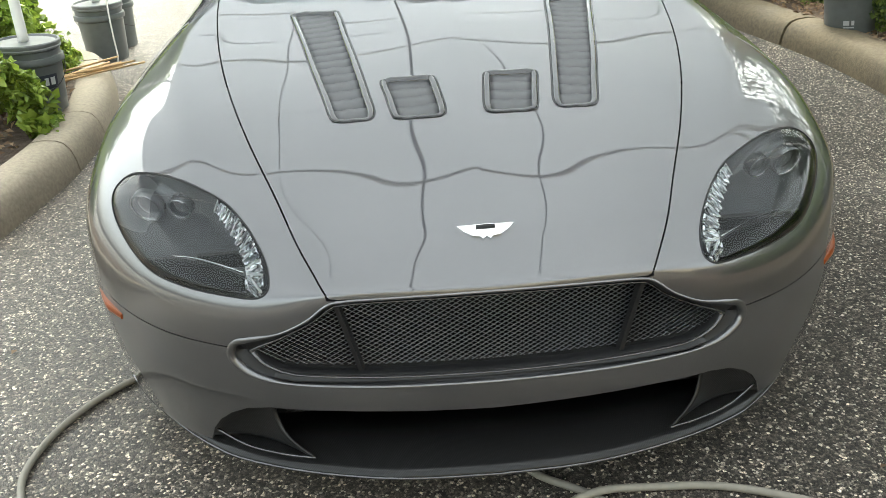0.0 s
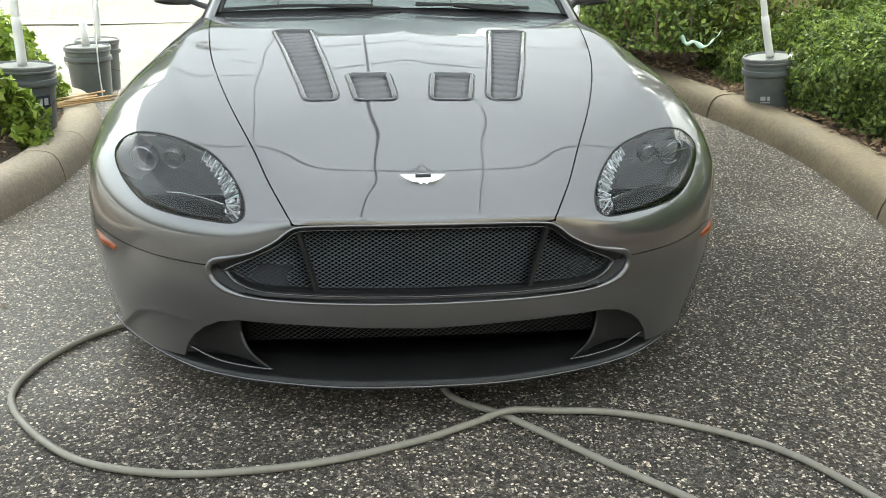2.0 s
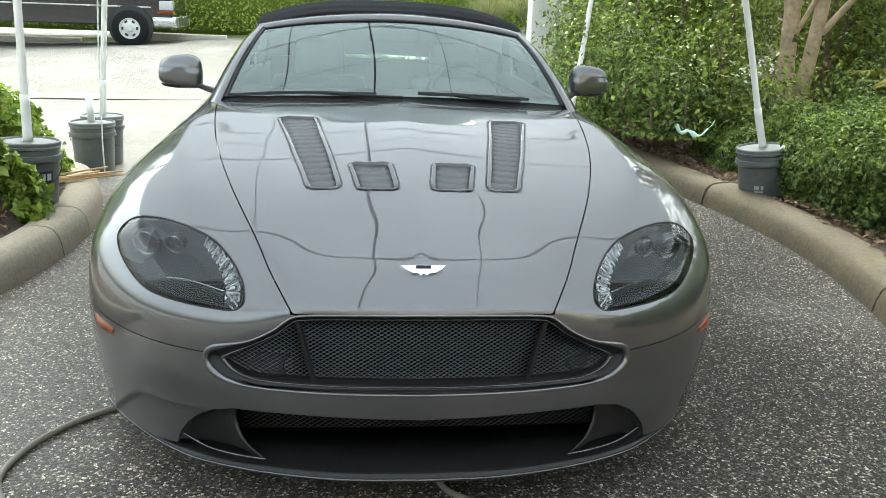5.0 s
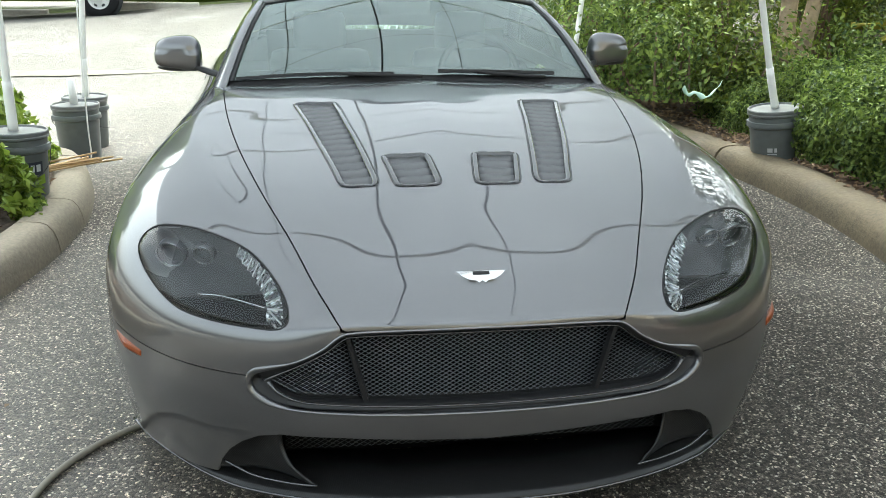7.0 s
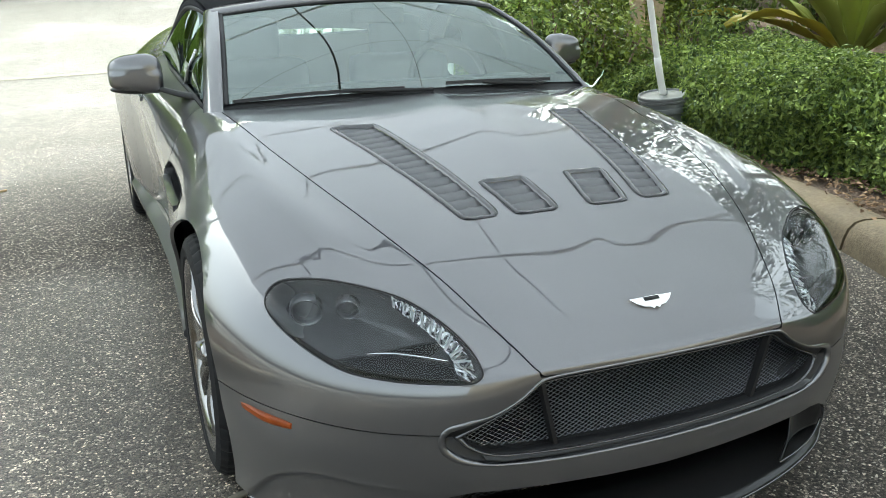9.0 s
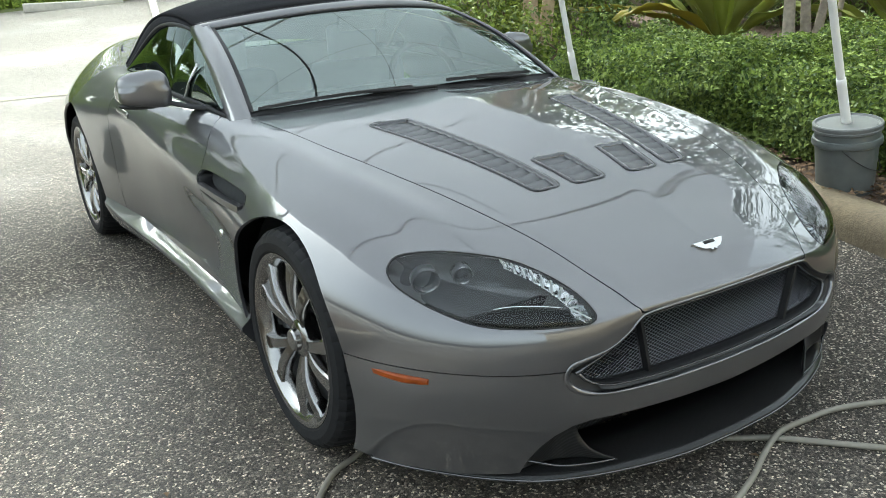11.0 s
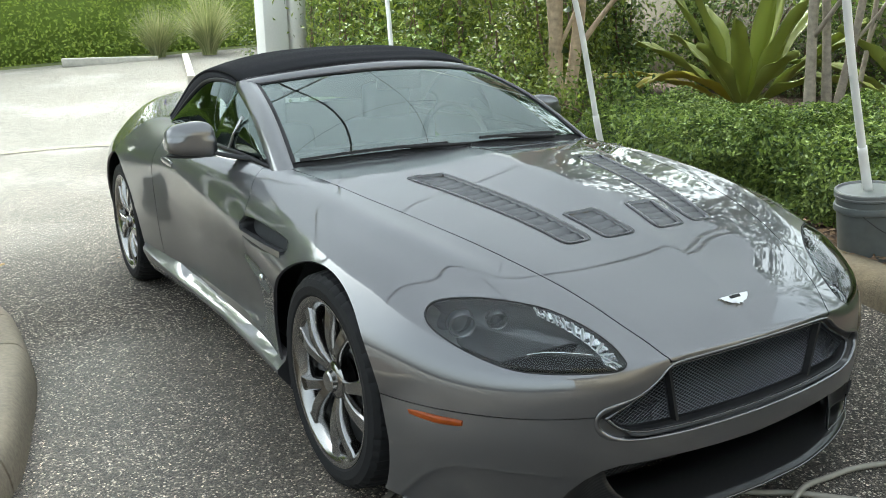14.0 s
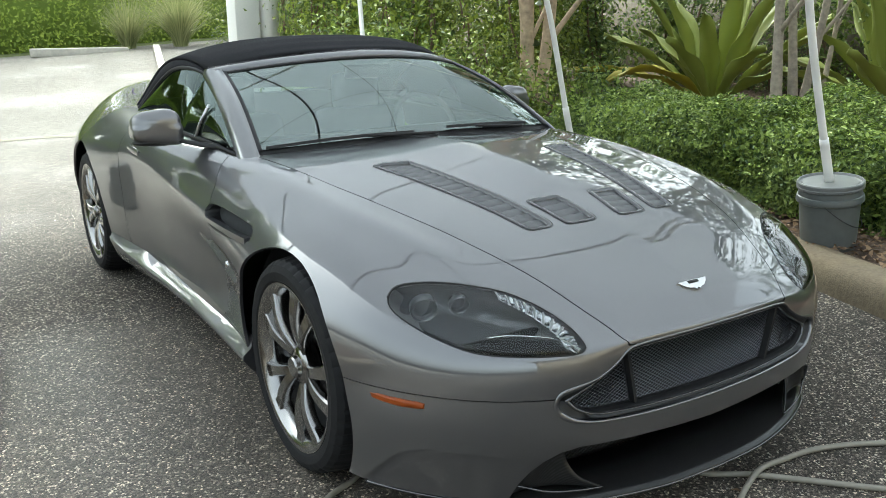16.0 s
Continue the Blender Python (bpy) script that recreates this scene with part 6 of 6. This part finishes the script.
def tree(name, stems, crown, leaf, count, bark, leafmat, label, seed, puff=1.0):
    """Stems: (base, top, radius); crown: clump centres are strewn round (x, y, z, rx, ry, rz)."""
    r = np.random.default_rng(seed)
    root = thing(name, label, "tree")
    tips = []
    for base, top, rad in stems:
        p, w = limb(base, top, rad, rad * 0.6, 0.035, r)
        w = w * (1 + 0.10 * np.sin(np.linspace(0, 9, len(w))))
        w[:3] *= np.linspace(1.35, 1.0, 3)
        part("trunk", tube(p, w, 14), bark, root)
        for k in range(4):
            q = p[int(len(p) * (0.55 + 0.14 * k)) - 1]
            end = np.array(crown[:3]) + r.normal(0, 0.55, 3) * crown[3:]
            pl, wl = limb(q, end, rad * 0.4, rad * 0.08, 0.25, r, 5)
            part("branch", tube(pl, wl, 7), bark, root)
            tips += [pl[-1], pl[len(pl) // 2], pl[3 * len(pl) // 4]]
    cl = np.array(tips + list(np.array(crown[:3]) + r.normal(0, 0.6, (26 if puff == 1.0 else 60, 3)) * crown[3:]))
    which = r.integers(0, len(cl), count)
    off = r.normal(0, 1, (count, 3))
    pts = cl[which] + off * r.uniform(0.12, 0.42, (len(cl), 1))[which] * puff
    leaves("crown", pts, off + (0, 0, 0.5), leaf, leafmat, "", "", r, 0.5, root)
    return root


tree("crape_myrtle", [((3.545, 5.20, 0.12), (3.50, 5.14, 3.0), 0.095), ((3.59, 5.26, 0.12), (3.30, 5.3, 2.9), 0.06), ((3.645, 5.18, 0.12), (3.74, 5.16, 3.1), 0.082)], (3.8, 4.8, 4.6, 1.5, 2.2, 1.0), 0.13, 5200, BARK, TREELEAF, "multi-stemmed tree with peeling tan bark behind the hedge", 11)
tree("crape_myrtle", [((4.61, 3.12, 0.3), (4.50, 3.12, 3.0), 0.058), ((4.80, 3.08, 0.3), (4.60, 3.3, 3.0), 0.05), ((4.86, 3.10, 0.3), (5.05, 3.0, 3.0), 0.045), ((5.12, 3.10, 0.3), (5.32, 3.1, 3.0), 0.03)], (4.7, 2.0, 4.6, 1.5, 2.4, 1.0), 0.13, 5200, BARK2, TREELEAF, "multi-stemmed tree with mottled pale bark", 12)
for k, (x, y) in enumerate(((-21.0, 25.0), (-17.5, 23.5), (-14.2, 24.2), (-10.8, 24.5), (-7.6, 23.6), (-4.6, 25.0), (-1.2, 24.2), (3.6, 25.0), (8.0, 23.5))):
    tree("shade_tree", [((x, y, 0.5), (x + 0.3, y + 0.2, 5.2), 0.2)], (x, y, 6.2, 2.0, 1.6, 3.0), 0.30, 12000, BARK2, LIME, "leafy shade tree behind the far hedge", 30 + k, 1.5)
for k, (x, y) in enumerate(((9.6, 0.5), (9.4, 4.6), (10.0, 9.0))):
    tree("shade_tree", [((x, y, 0.3), (x + 0.3, y + 0.2, 3.6), 0.13)], (x, y, 4.8, 1.8, 2.3, 1.2), 0.18, 1500, BARK2, TREELEAF, "thin leafy tree behind the garden wall", 40 + k)

# shrubs against the wall: each a clump of stems and leaves
r6 = np.random.default_rng(8)


def shrub(x, y, h, w, count, leaf, material, label, seed, dense=1.0):
    r = np.random.default_rng(seed)
    z = 0.45 + ground_height(x, y)
    root = thing("shrub", label, "shrub", "loose shrubs before the wall")
    cl = []
    for k in range(7):
        a = r.uniform(0, 2 * math.pi)
        top = (x + w * 0.75 * math.cos(a) * r.uniform(0.3, 1), y + w * 0.75 * math.sin(a) * r.uniform(0.3, 1), z + h * r.uniform(0.6, 1.0))
        p, q = limb((x + 0.1 * math.cos(a), y + 0.1 * math.sin(a), z - 0.2), top, 0.022, 0.006, 0.12, r, 4)
        part("stem", tube(p, q, 6), TWIG, root)
        cl += [p[-1], p[len(p) * 2 // 3], p[len(p) // 2], p[len(p) // 3] if dense > 1 else p[-2]]
    cl = np.array(cl + [(x + r.normal(0, w * 0.5), y + r.normal(0, w * 0.5), z + h * r.uniform(0.1, 1.0)) for _ in range(int(18 * dense))])
    which = r.integers(0, len(cl), count)
    off = r.normal(0, 1, (count, 3))
    pts = cl[which] + off * r.uniform(0.08, 0.24, (len(cl), 1))[which]
    pts[:, 2] = np.maximum(pts[:, 2], z - 0.1)
    leaves("foliage", pts, off + (0, 0, 0.6), leaf, material, "", "", r, 0.5, root)


YELLOWISH = leafy("yellow_green_leaves", (0.052, 0.09, 0.013), (0.27, 0.33, 0.048), 0.5)
OLIVE = leafy("olive_leaves", (0.0593, 0.1003, 0.041), (0.2462, 0.2827, 0.1049), 0.5)
spots = [(2.3, 7.2), (2.75, 6.5), (3.1, 5.9), (4.2, 5.9), (3.0, 8.4), (3.9, 8.0), (4.9, 7.4), (5.7, 6.7), (3.9, 9.4), (4.6, 9.0), (5.8, 8.2), (6.4, 5.9), (6.6, 4.9), (6.7, 3.9), (6.5, 2.9), (6.7, 1.9), (6.6, 0.9), (6.6, -0.1), (6.7, -1.2), (6.6, -2.4), (4.7, 6.6), (3.35, 10.6), (4.2, 10.4), (5.6, 10.2)]
for k, (x, y) in enumerate(spots):
    light = k in (0, 1, 2, 3, 5, 6, 8, 20)
    shrub(x + r6.normal(0, 0.1), y + r6.normal(0, 0.1), r6.uniform(1.25, 1.65) * (1.85 if k > 1 and y > 5.5 else 1.0), 0.24 if k < 1 else 0.4 if k < 4 else 0.75, 3000 if k < 4 else 6000 if y > 5.5 else 3600, 0.075 if k % 3 else 0.06, YELLOWISH if light else SHRUB if k % 3 else OLIVE, "loose leafy green shrub in front of the wall", 100 + k, 1.4)


for k, (x, y, h) in enumerate(((2.02, 5.35, 0.45), (2.3, 4.75, 0.42), (2.35, 5.75, 0.8), (2.75, 5.1, 0.7), (2.1, 6.3, 0.7), (3.0, 4.6, 0.3), (4.0, 4.7, 0.3))):
    shrub(x, y, h, 0.32, 2400, 0.055, YELLOWISH if k in (3, 5) else HEDGE, "low loose leafy shrub at the end of the hedge", 150 + k, 1.2)


def strap_plant(x, y, z, scale, n, seed, label, yellow=0):
    """A rosette of broad arching strap leaves."""
    r = np.random.default_rng(seed)
    root = thing("strap_leaf_plant", label, "plant", "large rosette plants", at=pose(x, y, z))
    part("stump", lathe([(0.13, -0.2), (0.12, 0.05), (0.10, 0.14), (0.05, 0.16)], 16), BARK, root, "fibrous brown base")
    for k in range(n):
        a = k * 2.399 + r.normal(0, 0.15)
        inner = k / n
        L = scale * r.uniform(0.85, 1.15) * (0.9 + 0.25 * inner)
        lift = radians(30 + 52 * inner + r.normal(0, 6))
        droop = (0.55 - 0.4 * inner) * r.uniform(0.6, 1.2)
        yl = k < yellow
        if yl:
            a, lift, droop, L = (radians(146 + 22 * k)), radians(30 + 12 * k), 0.5 + 0.4 * k, scale * 1.15
        v, m = [], 12
        d, s = np.array((math.cos(a), math.sin(a), 0)), np.array((-math.sin(a), math.cos(a), 0))
        for i in range(m):
            t = i / (m - 1)
            ang = lift - droop * t * t * 1.5
            p = d * (0.06 + L * t * math.cos(lift * 0.9)) + np.array((0, 0, 0.08 + L * (math.sin(lift) * t - droop * 0.55 * t**2.2)))
            w = (0.055 if yl else 0.066) * scale * min(1.0, 0.3 + 1.6 * t) * (math.sin(math.pi * min(1, 0.12 + t * 0.88)) ** 0.7) * (1 if t < 0.97 else 0.4) + 0.008
            wav = 0.02 * math.sin(t * 14 + k) * scale
            up = np.array((-d[0] * math.sin(ang), -d[1] * math.sin(ang), math.cos(ang)))
            for o, hh in ((-1, 0.30 * w + wav), (-0.5, 0.16 * w), (0, -0.03), (0.5, 0.16 * w), (1, 0.30 * w - wav)):
                v.append(p + s * w * o + up * hh)
        ob = solid("leaf", v, grid_faces(m, 5), STRAPY if yl else STRAP, root, "yellowing strap leaf" if yl else "")
        thicken(ob, 0.004, 0)


strap_plant(5.15, 4.25, 0.42, 1.3, 22, 3, "large green rosette plant with broad wavy strap leaves", 2)
strap_plant(5.75, 2.75, 0.45, 1.3, 20, 5, "large green rosette plant with broad strap leaves behind stems")

# leaf litter along the kerb and beds
r7 = np.random.default_rng(9)
pts, nrm = [], []
for path, sd, n, reach in ((KERB_R, 1, 2600, 0.75), (KERB_L, -1, 900, 0.9)):
    for _ in range(n):
        i = r7.integers(8, len(path) - 8)
        d = 0.24 + abs(r7.normal(0, reach * 0.45))
        x, y = offset_path(path, sd * d)[i] + r7.normal(0, 0.05, 2)
        pts.append((x, y, ground_height(x, y) + 0.15 + 0.045 * noise.noise((x * 2, y * 2, 3)) + 0.02 * r7.random()))
        nrm.append((0, 0, 1.6))
leaves("leaf_litter", pts, nrm, 0.045, LITTER, "dry brown leaves strewn over the soil by the kerb", "leaf litter", r7, 0.6)
pts = [(r7.uniform(-2.4, 1.9), r7.uniform(-0.6, 6), 0.006) for _ in range(26)]
leaves("fallen_leaves", pts, [(0, 0, 6)] * 26, 0.03, LITTER, "a few small fallen leaves on the asphalt", "leaves", r7, 0.5)

# cut sticks beside the island bucket
for k in range(7):
    st = thing("stick", "thin dry cut stick lying on the kerb", "stick", "sticks on the kerb")
    x, y = -1.84 + r7.normal(0, 0.05), 3.32 + r7.normal(0, 0.06)
    a = radians(35 + r7.normal(0, 14))
    L = r7.uniform(0.14, 0.26)
    part("stick_body", tube([(x - L * math.cos(a), y - L * math.sin(a), 0.165 + 0.004 * k), (x, y, 0.17 + 0.004 * k), (x + L * math.cos(a), y + L * math.sin(a), 0.168 + 0.006 * k)], 0.006, 6), STRAW, st)

# twine and a strip of plastic caught in the hedge
tw = part("twine", tube(spline([(2.11, 5.3, 0.47), (2.46, 5.3, 0.525), (2.66, 5.3, 0.58), (2.86, 5.3, 0.66)], 8), 0.003, 6), TWINE, None)
tagged(tw, "thin pale twine strung across the hedge", "twine")
v = []
for k, (x, y, z) in enumerate(spline([(2.12, 3.95, 0.495), (2.16, 3.95, 0.445), (2.22, 3.96, 0.455), (2.29, 3.96, 0.42), (2.36, 3.97, 0.465), (2.41, 3.98, 0.52)], 6)):
    wv = 0.011 + 0.006 * math.sin(k * 0.9)
    v += [(x - 0.01, y - 0.01, z - wv), (x, y, z), (x + 0.012, y + 0.01, z + wv)]
tagged(thicken(solid("plastic_strip", v, grid_faces(len(v) // 3, 3), TAPE), 0.002), "crumpled pale green plastic strip caught on the hedge", "plastic strip")
cord = thing("hanging_cord", "thin white cord hanging beside a bucket", "cord")
part("cord_line", tube(spline([(-1.80, 4.20, 1.92), (-1.895, 4.2, 1.2), (-1.93, 4.2, 0.3), (-1.94, 4.2, 0.01), (-2.04, 4.17, 0.008)], 8), 0.005, 6), PVC, cord)

# ---- far side of the car park ----
for x, y, a in ((1.75, 17.75, -10), (-4.1, 18.8, -2), (-7.4, 18.9, -2)):
    stop = thing("wheel_stop", "white concrete parking wheel stop on the far side", "wheel stop", "parking wheel stops", at=pose(x, y, ground_height(x, y), 0, 0, a))
    bm = bmesh.new()
    box(bm, -0.95, 0.95, -0.08, 0.08, -0.05, 0.13, 0.025)
    part("stop_block", bm, STOPMAT, stop)
far_kerb = thing("kerb_strip", "white painted concrete kerb strip at a parking bay", "kerb", kind="structure")
v = []
for x, y in spline([(2.08, 12.9), (2.35, 14.0), (2.7, 15.4), (3.05, 16.8)], 4):
    z = ground_height(x, y)
    v += [(x - 0.065, y, z - 0.05), (x - 0.06, y, z + 0.12), (x + 0.06, y, z + 0.12), (x + 0.065, y, z - 0.05)]
bm = raw(v, grid_faces(13, 4) + [(0, 1, 2, 3), (51, 50, 49, 48)])
part("kerb_stone", bm, STOPMAT, far_kerb, soft=False)
# verge
v = [(x, y, ground_height(x, y) + (0.03 if 0 < j < 3 else -0.02)) for x in np.linspace(-16, 8, 25) for j, y in enumerate((19.2, 19.35, 22.0, 22.3))]
tagged(solid("verge", v, grid_faces(25, 4), mat("mossy_verge", (0.13, 0.15, 0.05), 0.95, vary=0.5, scale=8, bump=0.02, bump_scale=20)), "mossy grass verge below the far hedge", "verge", kind="structure")
# seam in the paving
v = []
for x, y in spline([(-9, 9.0), (-5.5, 8.7), (-3.7, 8.72), (-2.1, 8.6), (-0.6, 8.68), (0.4, 8.5), (3.0, 8.3)], 10):
    z = ground_height(x, y)
    w = 0.09 + 0.05 * noise.noise((x * 3, 1, 2)) + 0.26 * min(1.0, max(0.0, (-2.2 - x) / 1.0))
    v += [(x, y - w, z + 0.004), (x, y, z + 0.009), (x, y + w, z + 0.004)]
tagged(solid("paving_seam", v, grid_faces(len(v) // 3, 3), mat("tar_and_debris", (0.20, 0.185, 0.135), 0.9, vary=0.5, scale=12)), "dark tarred seam with debris across the paving", "seam", kind="structure")


def grass_clump(x, y, h, count, seed):
    r = np.random.default_rng(seed)
    z = ground_height(x, y)
    root = thing("grass_clump", "fountain of long pale ornamental grass", "grass", at=pose(x, y, z))
    v, f = [], []
    for k in range(count):
        a, s = r.uniform(0, 2 * math.pi), abs(r.normal(0, 0.5)) + 0.1
        L = h * r.uniform(0.7, 1.2)
        d = np.array((math.cos(a), math.sin(a), 0))
        side = np.array((-d[1], d[0], 0)) * 0.012
        base = len(v)
        for i in range(6):
            t = i / 5
            p = d * (0.15 * r.random() + s * L * t**1.4) + np.array((0, 0, L * (t - 0.45 * s * t * t)))
            v += [p - side * (1 - t), p + side * (1 - t * 0.9)]
            if i:
                b = base + 2 * i
                f.append((b - 2, b - 1, b + 1, b))
    solid("tuft", v, f, GRASS, root)


grass_clump(3.75, 17.4, 1.5, 700, 1)
grass_clump(2.9, 18.4, 1.2, 450, 2)


TRUCKRIM = mat("bright_alloy_paint", (0.62, 0.62, 0.61), 0.35, 0.2, vary=0.06)
# dark pickup parked across the far bays
def pickup():
    m = pose(-4.80, 16.75, ground_height(-4.80, 16.75) - 0.04, 0, 0, 2) @ Matrix.Scale(0.94, 4)
    tr = thing("pickup_truck", "black pickup truck with steel-grey wheels and chrome bumper", "truck", at=m)
    # local x forwards, near side at y = 0
    prof = [(-4.6, 0.55), (-4.6, 1.2), (-2.3, 1.22), (-2.25, 1.85), (-1.9, 1.93), (-0.6, 1.93), (-0.1, 1.35), (0.75, 1.22), (0.88, 1.0), (0.9, 0.62), (0.5, 0.55), (0.5, 0.45), (-4.3, 0.45)]
    bm = bmesh.new()
    a = [bm.verts.new((x, 0.0 if 0.5 < z < 1.3 else 0.03, z)) for x, z in prof]
    b = [bm.verts.new((x, 1.95, z)) for x, z in prof]
    bm.faces.new(a)
    bm.faces.new(b)
    for k in range(len(prof)):
        bm.faces.new((a[k], a[(k + 1) % len(prof)], b[(k + 1) % len(prof)], b[k]))
    bmesh.ops.bevel(bm, geom=list(bm.edges), offset=0.03, segments=2, affect="EDGES")
    part("truck_body", bm, TRUCKPAINT, tr, crisp=40)
    for x in (0.0, -3.55):
        arch_ = part("wheel_arch", lathe([(0.0005, 0.0), (0.47, 0.0), (0.475, 0.02), (0.44, 0.03)], 32, "x"), SHADE, tr, "black wheel arch")
        arch_.matrix_basis = pose(x, -0.035, 0.42, 0, 0, 90)
        w = new("wheel")
        w.parent = tr
        w.matrix_basis = pose(x, -0.03, 0.395, 0, 0, 90)
        part("tyre", lathe([(0.21, 0.12), (0.36, 0.13), (0.393, 0.09), (0.395, 0.0), (0.393, -0.09), (0.36, -0.13), (0.22, -0.12)], 40, "x", cap=False), RUBBER, w)
        part("rim", lathe([(0.225, -0.12), (0.215, -0.125), (0.20, -0.10), (0.185, -0.085), (0.12, -0.095), (0.075, -0.115), (0.06, -0.14), (0.0005, -0.142)], 32, "x", cap=False), TRUCKRIM, w, "silver alloy wheel", crisp=30)
        for k in range(6):
            q = radians(60 * k)
            bm = bmesh.new()
            box(bm, -0.098, -0.07, -0.022, 0.022, -0.034, 0.034, 0.006, m=pose(0, 0.155 * math.cos(q), 0.155 * math.sin(q), 60 * k))
            part("wheel_slot", bm, SHADE, w, "dark wheel slot")
    bm = bmesh.new()
    box(bm, 0.45, 0.98, -0.02, 1.97, 0.42, 0.66, 0.05)
    part("front_bumper", bm, SILVER, tr, "chrome front bumper")
    bm = bmesh.new()
    box(bm, 0.62, 0.91, -0.012, 0.3, 0.80, 1.0, 0.02)
    part("headlamp", bm, LAMPWHITE, tr, "clear headlamp")
    bm = bmesh.new()
    box(bm, 0.58, 0.90, -0.014, 0.3, 0.72, 0.79, 0.015)
    part("indicator", bm, AMBER, tr, "amber indicator")
    bm = bmesh.new()
    box(bm, -4.5, 0.45, -0.006, 0.02, 0.84, 0.87, 0.004)
    part("trim_strip", bm, SILVER, tr, "bright side trim strip")
    bm = bmesh.new()
    box(bm, -1.85, -0.55, -0.004, 0.05, 1.35, 1.82, 0.02)
    part("side_window", bm, GLOSS_BLACK, tr, "dark side window")


pickup()

# aerial stub on the car's rear deck
part("aerial", tube([(-0.62, 3.62, 0.925), (-0.612, 3.64, 0.95), (-0.60, 3.66, 0.962)], 0.004, 6), BLACK, car, "short black aerial")
